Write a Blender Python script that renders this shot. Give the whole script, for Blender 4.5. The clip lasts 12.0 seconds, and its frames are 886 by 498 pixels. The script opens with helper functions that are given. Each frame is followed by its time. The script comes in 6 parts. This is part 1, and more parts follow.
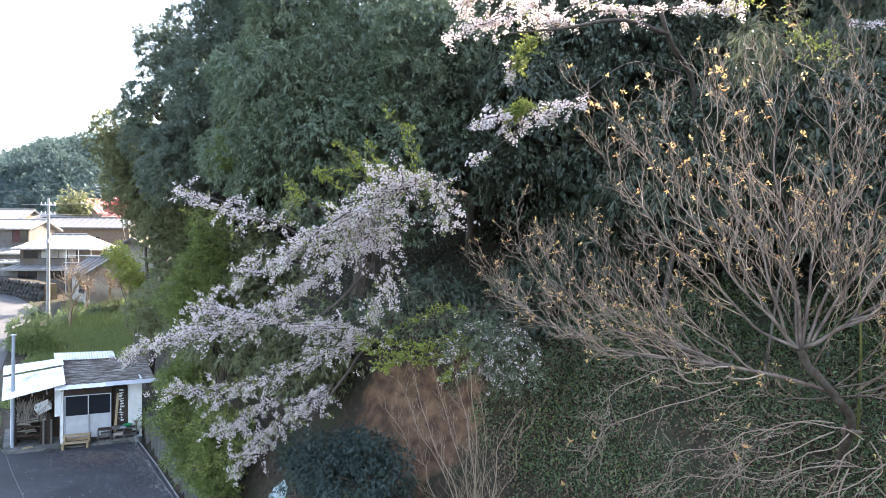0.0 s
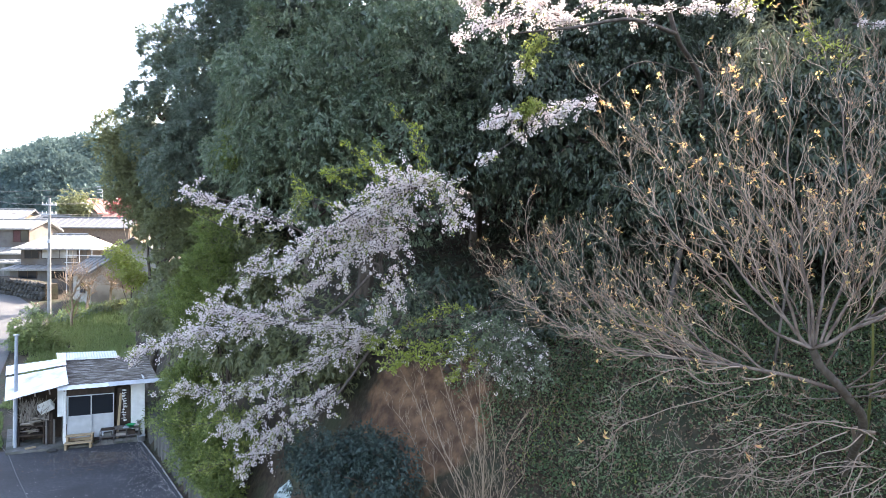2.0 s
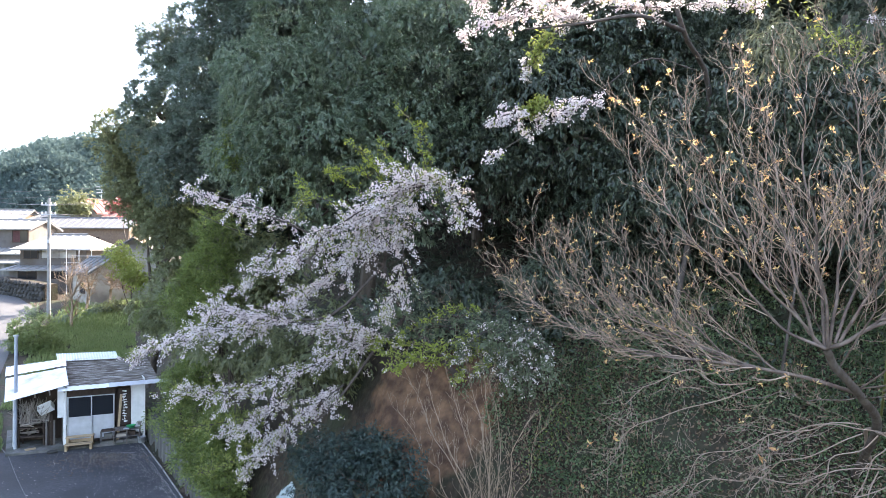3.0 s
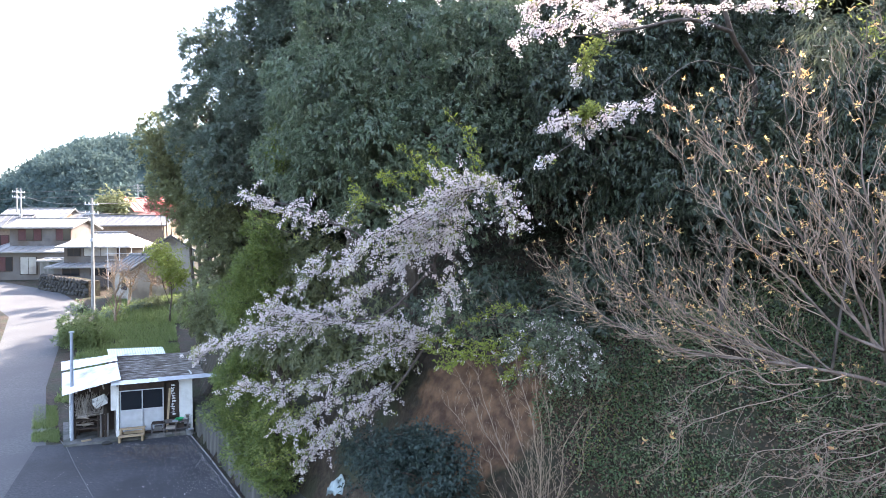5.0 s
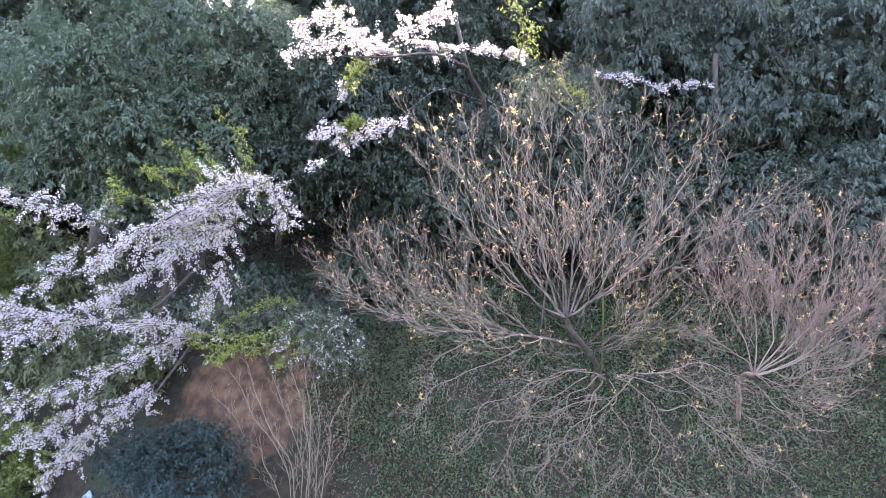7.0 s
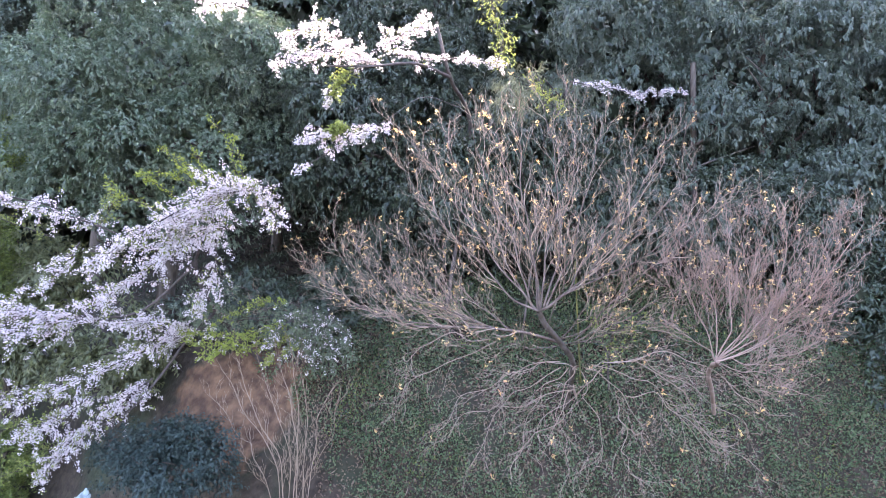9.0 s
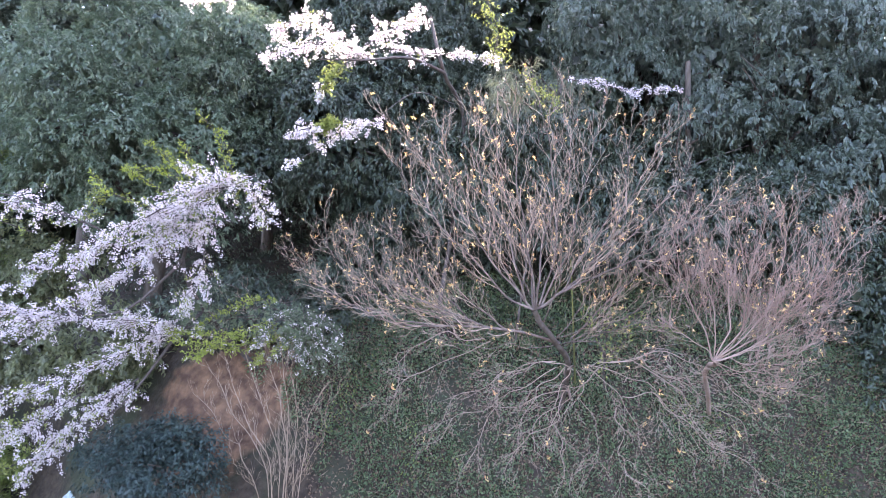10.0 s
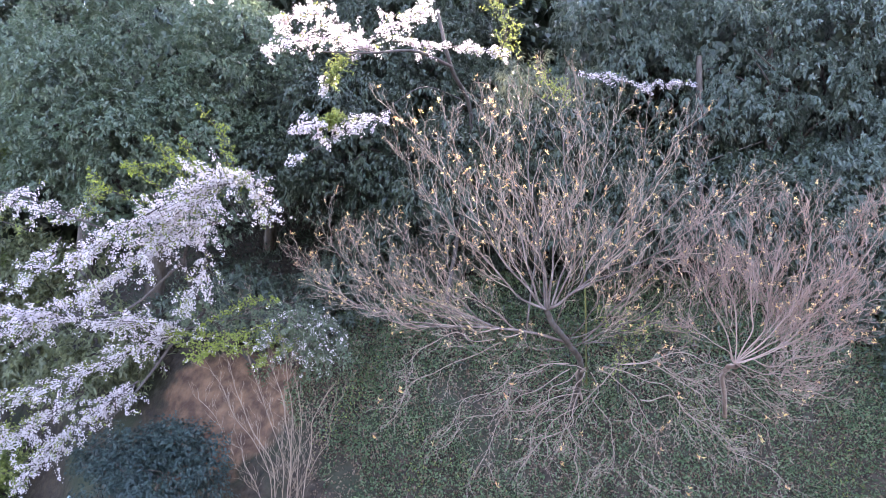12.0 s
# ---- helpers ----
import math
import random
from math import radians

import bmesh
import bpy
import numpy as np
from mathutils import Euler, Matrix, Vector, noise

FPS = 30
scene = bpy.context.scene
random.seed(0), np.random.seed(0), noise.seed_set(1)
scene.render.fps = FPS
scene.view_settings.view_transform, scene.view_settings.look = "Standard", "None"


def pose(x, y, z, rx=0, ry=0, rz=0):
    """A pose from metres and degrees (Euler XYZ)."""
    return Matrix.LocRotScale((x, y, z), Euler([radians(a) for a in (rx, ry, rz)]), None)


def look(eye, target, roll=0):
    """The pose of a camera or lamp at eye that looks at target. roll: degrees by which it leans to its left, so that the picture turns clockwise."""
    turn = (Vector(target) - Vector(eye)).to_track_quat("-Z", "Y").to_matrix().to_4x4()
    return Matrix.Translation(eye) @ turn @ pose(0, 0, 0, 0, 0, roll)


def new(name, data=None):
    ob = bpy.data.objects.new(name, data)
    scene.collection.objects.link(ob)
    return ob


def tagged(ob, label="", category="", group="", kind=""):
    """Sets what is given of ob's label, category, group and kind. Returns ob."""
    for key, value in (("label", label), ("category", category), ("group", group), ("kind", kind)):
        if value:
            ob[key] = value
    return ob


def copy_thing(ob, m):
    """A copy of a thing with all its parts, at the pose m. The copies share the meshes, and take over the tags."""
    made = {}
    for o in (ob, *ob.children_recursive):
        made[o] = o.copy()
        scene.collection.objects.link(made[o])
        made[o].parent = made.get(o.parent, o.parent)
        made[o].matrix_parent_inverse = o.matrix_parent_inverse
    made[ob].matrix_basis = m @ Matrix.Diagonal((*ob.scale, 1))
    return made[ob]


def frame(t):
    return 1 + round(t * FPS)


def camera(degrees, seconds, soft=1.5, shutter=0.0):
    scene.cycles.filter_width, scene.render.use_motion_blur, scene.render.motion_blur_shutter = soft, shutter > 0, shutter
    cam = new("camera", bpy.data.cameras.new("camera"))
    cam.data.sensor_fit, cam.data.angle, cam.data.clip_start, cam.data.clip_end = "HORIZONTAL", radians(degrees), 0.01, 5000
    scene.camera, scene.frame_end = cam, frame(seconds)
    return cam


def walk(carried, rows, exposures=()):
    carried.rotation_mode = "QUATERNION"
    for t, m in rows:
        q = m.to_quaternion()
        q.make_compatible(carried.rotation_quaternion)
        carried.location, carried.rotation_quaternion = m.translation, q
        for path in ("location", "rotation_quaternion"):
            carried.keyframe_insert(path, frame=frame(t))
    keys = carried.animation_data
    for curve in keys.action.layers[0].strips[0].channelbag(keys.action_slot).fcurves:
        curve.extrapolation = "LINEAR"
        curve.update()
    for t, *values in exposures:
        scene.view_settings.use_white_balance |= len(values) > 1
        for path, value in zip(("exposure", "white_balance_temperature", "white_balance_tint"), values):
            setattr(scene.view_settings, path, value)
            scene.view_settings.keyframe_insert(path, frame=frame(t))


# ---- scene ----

# ------------------------------------------------------------------ camera
cam = camera(74.21, 12.0, soft=0.8)
PATH = [
    (0, (0.000, 0.000, 8.119), (0.0000, 2.0000, 8.1195), 0.22),
    (0.5, (-0.044, -0.004, 8.122), (-0.0426, 1.9956, 8.1218), 0.19),
    (1, (-0.072, 0.002, 8.116), (-0.0719, 2.0023, 8.1165), 0.23),
    (1.5, (-0.095, -0.004, 8.119), (-0.0943, 1.9961, 8.1198), 0.25),
    (2, (-0.149, 0.017, 8.113), (-0.1479, 2.0168, 8.1140), 0.24),
    (2.5, (-0.199, 0.084, 8.112), (-0.1980, 2.0836, 8.1129), 0.19),
    (3, (-0.249, 0.139, 8.106), (-0.2463, 2.1393, 8.1064), 0.16),
    (4.8, (-0.664, -0.098, 8.272), (-0.6999, 1.9018, 8.2512), -0.30),
    (5, (-0.699, -0.185, 8.264), (-0.7837, 1.8133, 8.2415), -0.32),
    (5.5, (-0.777, -0.392, 8.191), (-0.7859, 1.6085, 8.1856), 0.33),
    (6, (-0.878, -0.677, 8.093), (-0.5390, 1.2943, 8.1064), 0.46),
    (6.5, (-0.990, -1.055, 8.069), (-0.4590, 0.8733, 8.0711), 0.13),
    (7, (-0.957, -1.267, 8.122), (-0.2582, 0.6069, 8.1106), -0.07),
    (9, (-0.751, -1.880, 7.851), (-0.0589, -0.0038, 7.8849), -0.39),
    (9.5, (-0.734, -1.827, 7.843), (-0.0281, 0.0439, 7.8756), -0.35),
    (10, (-0.724, -1.673, 7.808), (-0.0040, 0.1920, 7.8424), -0.20),
    (10.5, (-0.715, -1.601, 7.793), (0.0235, 0.2571, 7.8305), -0.21),
    (11, (-0.697, -1.427, 7.775), (0.0413, 0.4311, 7.8145), -0.33),
    (11.5, (-0.692, -1.331, 7.766), (0.0289, 0.5337, 7.8035), -0.31),
    (12, (-0.694, -1.321, 7.762), (0.0168, 0.5483, 7.8001), -0.30),
]
walk(cam, [(t, look(eye, target, roll)) for t, eye, target, roll in PATH],
     exposures=[(0.0, 2.9, 7300, 15), (5.5, 2.95, 6850, 18), (6.5, 3.22, 6750, 24), (7.0, 3.42, 6700, 27), (9.0, 3.64, 6700, 29), (12.0, 3.62, 6600, 30)])

# ------------------------------------------------------------------ daylight
SUN_AZ, SUN_EL = radians(39), radians(40.5)      # clockwise from +y, above the horizon
world = bpy.data.worlds.new("sky")
scene.world = world
world.use_nodes = True
wn = world.node_tree
sky = wn.nodes.new("ShaderNodeTexSky")
sky.sky_type, sky.sun_disc = "NISHITA", False
sky.sun_elevation, sky.sun_rotation = SUN_EL, SUN_AZ
sky.air_density, sky.dust_density, sky.ozone_density = 1.0, 2.5, 1.0
wn.links.new(sky.outputs[0], wn.nodes["Background"].inputs[0])
wn.nodes["Background"].inputs[1].default_value = 0.15
sun_data = bpy.data.lights.new("sun", "SUN")
sun_data.energy, sun_data.angle, sun_data.color = 3.5, radians(0.53), (1.0, 0.94, 0.85)
sun = new("sun", sun_data)
sun.matrix_world = look((0, 0, 60), (-math.sin(SUN_AZ) * math.cos(SUN_EL), -math.cos(SUN_AZ) * math.cos(SUN_EL), 60 - math.sin(SUN_EL)))


# ------------------------------------------------------------------ materials
def ramp_mat(name, cols, scale=3.0, detail=6.0, rough=0.8, bump=0.3, bump_scale=40.0, bump_dist=0.02, metal=0.0, island=0.0,
             second=None, second_scale=0.6, second_low=0.45, second_high=0.65, through_light=0.0, spec=0.3, stretch=(1, 1, 1), rand=0.0):
    """Noise between cols, a second stain colour at a larger size, fine bump; through_light: share of light that passes (leaves)."""
    m = bpy.data.materials.new(name)
    m.use_nodes = True
    nt = m.node_tree
    n, link = nt.nodes, nt.links.new
    bsdf, out = n["Principled BSDF"], n["Material Output"]
    tc = n.new("ShaderNodeTexCoord")
    mp = n.new("ShaderNodeMapping")
    mp.inputs["Scale"].default_value = stretch
    link(tc.outputs["Object"], mp.inputs["Vector"])
    tex = n.new("ShaderNodeTexNoise")
    tex.inputs["Scale"].default_value, tex.inputs["Detail"].default_value = scale, detail
    link(mp.outputs[0], tex.inputs["Vector"])
    fac = tex.outputs["Fac"]
    if island or rand:
        geo = n.new("ShaderNodeNewGeometry")
        info = n.new("ShaderNodeObjectInfo")
        mix = n.new("ShaderNodeMix")
        mix.inputs["Factor"].default_value = island or rand
        link(fac, mix.inputs["A"])
        link(geo.outputs["Random Per Island"] if island else info.outputs["Random"], mix.inputs["B"])
        fac = mix.outputs["Result"]
    ramp = n.new("ShaderNodeValToRGB")
    els = ramp.color_ramp.elements
    lo, hi = (0.05, 0.95) if (island or rand) else (0.3, 0.72)
    while len(els) < len(cols):
        els.new(0.5)
    for i, c in enumerate(cols):
        els[i].position = lo + (hi - lo) * i / max(1, len(cols) - 1)
        els[i].color = (*c, 1)
    link(fac, ramp.inputs[0])
    col = ramp.outputs[0]
    if second:
        t2 = n.new("ShaderNodeTexNoise")
        t2.inputs["Scale"].default_value, t2.inputs["Detail"].default_value = second_scale, 5
        link(mp.outputs[0], t2.inputs["Vector"])
        mr = n.new("ShaderNodeMapRange")
        mr.inputs["From Min"].default_value, mr.inputs["From Max"].default_value = second_low, second_high
        link(t2.outputs["Fac"], mr.inputs["Value"])
        mx = n.new("ShaderNodeMix")
        mx.data_type = "RGBA"
        link(mr.outputs[0], mx.inputs["Factor"])
        link(col, mx.inputs[6])
        mx.inputs[7].default_value = (*second, 1)
        col = mx.outputs[2]
    link(col, bsdf.inputs["Base Color"])
    bsdf.inputs["Roughness"].default_value, bsdf.inputs["Metallic"].default_value = rough, metal
    bsdf.inputs["Specular IOR Level"].default_value = spec
    if bump:
        tb = n.new("ShaderNodeTexNoise")
        tb.inputs["Scale"].default_value, tb.inputs["Detail"].default_value = bump_scale, 5
        link(mp.outputs[0], tb.inputs["Vector"])
        bp = n.new("ShaderNodeBump")
        bp.inputs["Strength"].default_value, bp.inputs["Distance"].default_value = bump, bump_dist
        link(tb.outputs["Fac"], bp.inputs["Height"])
        link(bp.outputs[0], bsdf.inputs["Normal"])
    if through_light:
        tr = n.new("ShaderNodeBsdfTranslucent")
        link(col, tr.inputs["Color"])
        ms = n.new("ShaderNodeMixShader")
        ms.inputs[0].default_value = through_light
        link(bsdf.outputs[0], ms.inputs[1])
        link(tr.outputs[0], ms.inputs[2])
        link(ms.outputs[0], out.inputs["Surface"])
    return m


def leaf_mat(name, cols, t=0.3, rough=0.4, scale=0.5, spec=0.45):
    return ramp_mat(name, cols, scale=scale, rough=rough, bump=0, island=0.6, through_light=t, spec=spec)


# Dark evergreen tone; on background trees it also puts the wood's shade into colour.
M_LEAF_DARK_SHADE = leaf_mat("dark_shade_evergreen_leaf", [(0.035, 0.052, 0.034), (0.055, 0.08, 0.05), (0.075, 0.105, 0.062), (0.11, 0.13, 0.08)], spec=0.7, rough=0.36)
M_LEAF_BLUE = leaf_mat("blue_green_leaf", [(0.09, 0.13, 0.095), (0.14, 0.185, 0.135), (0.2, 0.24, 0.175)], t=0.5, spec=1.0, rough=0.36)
M_LEAF_TEAL = leaf_mat("camellia_leaf", [(0.025, 0.05, 0.045), (0.04, 0.07, 0.06), (0.06, 0.095, 0.08)])
M_LEAF_MID = leaf_mat("mid_evergreen_leaf", [(0.085, 0.13, 0.077), (0.13, 0.185, 0.11), (0.175, 0.23, 0.14), (0.22, 0.26, 0.165)], t=0.45, spec=1.0, rough=0.36)
M_LEAF_SMALL = leaf_mat("small_pale_leaf", [(0.08, 0.12, 0.06), (0.14, 0.18, 0.1), (0.18, 0.22, 0.13), (0.32, 0.34, 0.27)])
M_BAMBOO_LEAF = leaf_mat("pale_bamboo_leaf", [(0.1, 0.12, 0.07), (0.15, 0.17, 0.11), (0.2, 0.22, 0.15)], t=0.4)
M_LEAF_OLIVE = leaf_mat("olive_leaf", [(0.145, 0.16, 0.08), (0.2, 0.225, 0.11), (0.28, 0.3, 0.15)], t=0.5, spec=0.8)
M_LEAF_YELLOW = leaf_mat("fresh_yellow_green_leaf", [(0.17, 0.21, 0.05), (0.27, 0.32, 0.08), (0.38, 0.42, 0.14)], t=0.5)
M_LEAF_LIME = leaf_mat("bright_lime_leaf", [(0.22, 0.28, 0.055), (0.36, 0.43, 0.08), (0.48, 0.53, 0.14)], t=0.5)
M_CYPRESS = leaf_mat("cypress_spray", [(0.095, 0.135, 0.038), (0.175, 0.23, 0.062), (0.3, 0.35, 0.11)], t=0.4)
M_IVY = leaf_mat("ivy_leaf", scale=0.9, cols=[(0.035, 0.058, 0.028), (0.078, 0.122, 0.055), (0.125, 0.185, 0.085), (0.23, 0.25, 0.13)])
M_LITTER = leaf_mat("fallen_brown_leaf", [(0.09, 0.06, 0.04), (0.17, 0.115, 0.075), (0.26, 0.185, 0.125)], t=0.1, rough=0.8)
M_GRASS = leaf_mat("grass_blade", [(0.15, 0.2, 0.075), (0.22, 0.29, 0.11), (0.32, 0.36, 0.17)], t=0.45)
M_PETAL = leaf_mat("cherry_petal", [(0.72, 0.62, 0.61), (0.8, 0.72, 0.71), (0.87, 0.81, 0.79)], t=0.45, rough=0.6)
M_MAPLE_LEAF = leaf_mat("young_maple_leaf", [(0.64, 0.24, 0.2), (0.76, 0.46, 0.2), (0.84, 0.64, 0.26), (0.84, 0.74, 0.46)], t=0.6)
M_LEAF_REDDISH = leaf_mat("reddish_brown_leaf", [(0.34, 0.1, 0.1), (0.45, 0.17, 0.15)], t=0.3)
M_BARK = ramp_mat("dark_bark", [(0.05, 0.04, 0.03), (0.1, 0.08, 0.065), (0.15, 0.13, 0.11)], scale=8, stretch=(1, 1, 0.3), bump=0.8, bump_scale=30)
M_TWIG = ramp_mat("maple_twig_bark", [(0.08, 0.06, 0.05), (0.15, 0.115, 0.095), (0.24, 0.19, 0.16)], scale=5, bump=0.3)
M_TWIG_FINE = ramp_mat("fine_tan_twig", [(0.19, 0.125, 0.088), (0.34, 0.25, 0.185), (0.53, 0.43, 0.34)], scale=1.5, bump=0, island=0.5)
M_TWIG_PINK = ramp_mat("fine_pinkish_twig", [(0.17, 0.11, 0.085), (0.3, 0.21, 0.165), (0.45, 0.35, 0.285)], scale=1.5, bump=0, island=0.5)
M_TWIG_GREY = ramp_mat("grey_tan_twig", [(0.17, 0.122, 0.092), (0.29, 0.215, 0.168), (0.43, 0.34, 0.28)], scale=1.5, bump=0, island=0.5)
M_CHERRY_BARK = ramp_mat("cherry_bark", [(0.06, 0.05, 0.044), (0.13, 0.11, 0.098)], scale=9, bump=0.6, bump_scale=30)
M_BAMBOO = ramp_mat("olive_bamboo", [(0.12, 0.13, 0.04), (0.2, 0.2, 0.07)], scale=4, bump=0.1, rough=0.5)
M_SAPLING = ramp_mat("pale_sapling_bark", [(0.22, 0.155, 0.105), (0.36, 0.27, 0.195)], scale=6, bump=0.3)
M_SOIL = ramp_mat("forest_soil", [(0.022, 0.016, 0.011), (0.045, 0.033, 0.022), (0.075, 0.056, 0.038)], scale=6, bump=0.8, bump_scale=9, bump_dist=0.08,
                  second=(0.03, 0.036, 0.018), second_scale=0.9)
def clay_patch(m, centre, size):
    """Bare clay where the bank has slipped, inside the soil material."""
    nt = m.node_tree
    n, link = nt.nodes, nt.links.new
    bsdf = n["Principled BSDF"]
    old = bsdf.inputs["Base Color"].links[0].from_socket
    tc = n.new("ShaderNodeTexCoord")
    mp = n.new("ShaderNodeMapping")
    mp.vector_type = "TEXTURE"
    mp.inputs["Location"].default_value, mp.inputs["Scale"].default_value = centre, size
    link(tc.outputs["Object"], mp.inputs["Vector"])
    ln = n.new("ShaderNodeVectorMath")
    ln.operation = "LENGTH"
    link(mp.outputs[0], ln.inputs[0])
    nz = n.new("ShaderNodeTexNoise")
    nz.inputs["Scale"].default_value, nz.inputs["Detail"].default_value = 2.0, 6
    link(tc.outputs["Object"], nz.inputs["Vector"])
    add = n.new("ShaderNodeMath")
    link(ln.outputs["Value"], add.inputs[0])
    link(nz.outputs["Fac"], add.inputs[1])
    mr = n.new("ShaderNodeMapRange")
    mr.inputs["From Min"].default_value, mr.inputs["From Max"].default_value = 1.55, 1.35
    link(add.outputs[0], mr.inputs["Value"])
    n2 = n.new("ShaderNodeTexNoise")
    n2.inputs["Scale"].default_value, n2.inputs["Detail"].default_value = 3.5, 8
    link(tc.outputs["Object"], n2.inputs["Vector"])
    rp = n.new("ShaderNodeValToRGB")
    for e, (p, c) in zip(rp.color_ramp.elements, ((0.38, (0.08, 0.043, 0.026, 1)), (0.66, (0.205, 0.118, 0.066, 1)))):
        e.position, e.color = p, c
    link(n2.outputs["Fac"], rp.inputs[0])
    mx = n.new("ShaderNodeMix")
    mx.data_type = "RGBA"
    link(mr.outputs[0], mx.inputs["Factor"])
    link(old, mx.inputs[6])
    link(rp.outputs[0], mx.inputs[7])
    link(mx.outputs[2], bsdf.inputs["Base Color"])


clay_patch(M_SOIL, (-0.59, 12.85, 4.47), (2.2, 1.5, 1.7))
M_ASPHALT = ramp_mat("asphalt", [(0.04, 0.042, 0.047), (0.06, 0.062, 0.068), (0.085, 0.085, 0.09)], scale=14, rough=0.85, bump=0.5, bump_scale=160, bump_dist=0.006,
                     second=(0.045, 0.046, 0.05), second_scale=0.5)
M_ROAD = ramp_mat("worn_road", [(0.075, 0.077, 0.08), (0.1, 0.102, 0.104), (0.13, 0.13, 0.13)], scale=10, rough=0.85, bump=0.4, bump_scale=120, bump_dist=0.006,
                  second=(0.085, 0.086, 0.09), second_scale=0.3)
M_CONCRETE = ramp_mat("stained_concrete", [(0.1, 0.098, 0.092), (0.16, 0.155, 0.145), (0.23, 0.222, 0.21)], scale=3, bump=0.5, stretch=(1, 1, 0.25),
                      second=(0.07, 0.075, 0.06), second_scale=1.3)
M_WALL_DARK = ramp_mat("mossy_dark_concrete", [(0.045, 0.043, 0.04), (0.08, 0.077, 0.07), (0.14, 0.135, 0.125)], scale=3, bump=0.6, stretch=(1, 1, 0.2),
                      second=(0.035, 0.045, 0.025), second_scale=1.1)
M_STONE = ramp_mat("wall_stone", [(0.028, 0.028, 0.027), (0.05, 0.049, 0.046), (0.075, 0.073, 0.068)], scale=4, bump=0.7, bump_scale=20, rand=0.6)
M_WHITE_PAINT = ramp_mat("weathered_white_board", [(0.62, 0.62, 0.6), (0.74, 0.74, 0.72), (0.8, 0.8, 0.78)], scale=2, bump=0.2, second=(0.5, 0.48, 0.44), second_scale=1.5,
                         second_low=0.55, second_high=0.8)
M_WHITE_SHEET = ramp_mat("white_roof_sheet", [(0.72, 0.74, 0.76), (0.82, 0.83, 0.84)], scale=2, bump=0.1, rough=0.5, second=(0.42, 0.4, 0.37), second_scale=1.6,
                         second_low=0.56, second_high=0.75)
M_OLD_SHEET = ramp_mat("mossy_corrugated_roof", [(0.06, 0.05, 0.042), (0.13, 0.11, 0.095), (0.36, 0.33, 0.3), (0.66, 0.64, 0.62)], scale=7, bump=0.6, stretch=(0.35, 6, 1),
                       second=(0.09, 0.072, 0.055), second_scale=3.0)
M_TIN = ramp_mat("dull_tin", [(0.42, 0.44, 0.46), (0.55, 0.57, 0.6)], scale=3, bump=0.15, rough=0.5, metal=0.3)
M_DARK_WOOD = ramp_mat("dark_timber", [(0.03, 0.022, 0.018), (0.07, 0.05, 0.038)], scale=6, stretch=(1, 1, 0.2), bump=0.4)
M_WOOD = ramp_mat("pale_timber", [(0.36, 0.26, 0.16), (0.5, 0.38, 0.24)], scale=6, stretch=(0.3, 1, 1), bump=0.3)
M_GREY_WOOD = ramp_mat("grey_firewood", [(0.2, 0.17, 0.14), (0.32, 0.28, 0.24), (0.42, 0.38, 0.34)], scale=7, bump=0.4, rand=0.7)
M_RUST = ramp_mat("dull_rusted_steel", [(0.08, 0.075, 0.075), (0.16, 0.15, 0.15), (0.14, 0.09, 0.06)], scale=9, bump=0.3, rough=0.6, metal=0.3)
M_POLE = ramp_mat("pole_concrete", [(0.22, 0.22, 0.215), (0.32, 0.32, 0.31)], scale=3, bump=0.2)
M_PIPE = ramp_mat("blue_grey_pipe", [(0.3, 0.34, 0.4), (0.4, 0.44, 0.5)], scale=4, bump=0.1, rough=0.5, metal=0.2)
M_TILE = ramp_mat("grey_roof_tile", [(0.08, 0.083, 0.087), (0.13, 0.133, 0.138), (0.19, 0.19, 0.19)], scale=6, bump=0.4, bump_scale=12, rough=0.55)
M_TILE_PALE = ramp_mat("pale_roof_tile", [(0.17, 0.172, 0.172), (0.27, 0.27, 0.265)], scale=6, bump=0.4, bump_scale=12, rough=0.6)
M_TILE_RED = ramp_mat("red_roof_tile", [(0.22, 0.085, 0.075), (0.3, 0.12, 0.105)], scale=6, bump=0.4, bump_scale=12, rough=0.6)
M_PLASTER = ramp_mat("pale_plaster", [(0.32, 0.3, 0.27), (0.45, 0.43, 0.39)], scale=1.2, bump=0.2, second=(0.22, 0.2, 0.18))
M_WALL_GREY = ramp_mat("grey_brown_wall", [(0.1, 0.09, 0.085), (0.17, 0.155, 0.145)], scale=1.2, bump=0.2, second=(0.1, 0.08, 0.065))
M_PLASTER_BROWN = ramp_mat("brown_boarding", [(0.14, 0.1, 0.075), (0.2, 0.15, 0.11)], scale=4, bump=0.3)
M_CURTAIN = ramp_mat("red_curtain", [(0.07, 0.03, 0.032), (0.1, 0.045, 0.045)], scale=8, bump=0)
M_GREEN = ramp_mat("green_plastic", [(0.02, 0.35, 0.12), (0.03, 0.45, 0.18)], scale=3, bump=0, rough=0.4)
M_TARP = ramp_mat("pale_blue_tarp", [(0.3, 0.37, 0.38), (0.45, 0.53, 0.54)], scale=5, bump=0.2, rough=0.5)
# Distance haze is put into this pale, narrow blue-green leaf colour.
M_FOREST_HAZE = leaf_mat("far_hazed_leaf", [(0.09, 0.135, 0.132), (0.1, 0.147, 0.142), (0.11, 0.158, 0.15), (0.125, 0.172, 0.158)], t=0.3, rough=0.95, scale=0.05, spec=0.05)
M_PAINT_LINE = ramp_mat("worn_white_line", [(0.1, 0.1, 0.1), (0.34, 0.34, 0.33)], scale=9, bump=0.2)
M_KERB = ramp_mat("kerb_concrete", [(0.16, 0.155, 0.15), (0.28, 0.275, 0.265)], scale=6, bump=0.4)


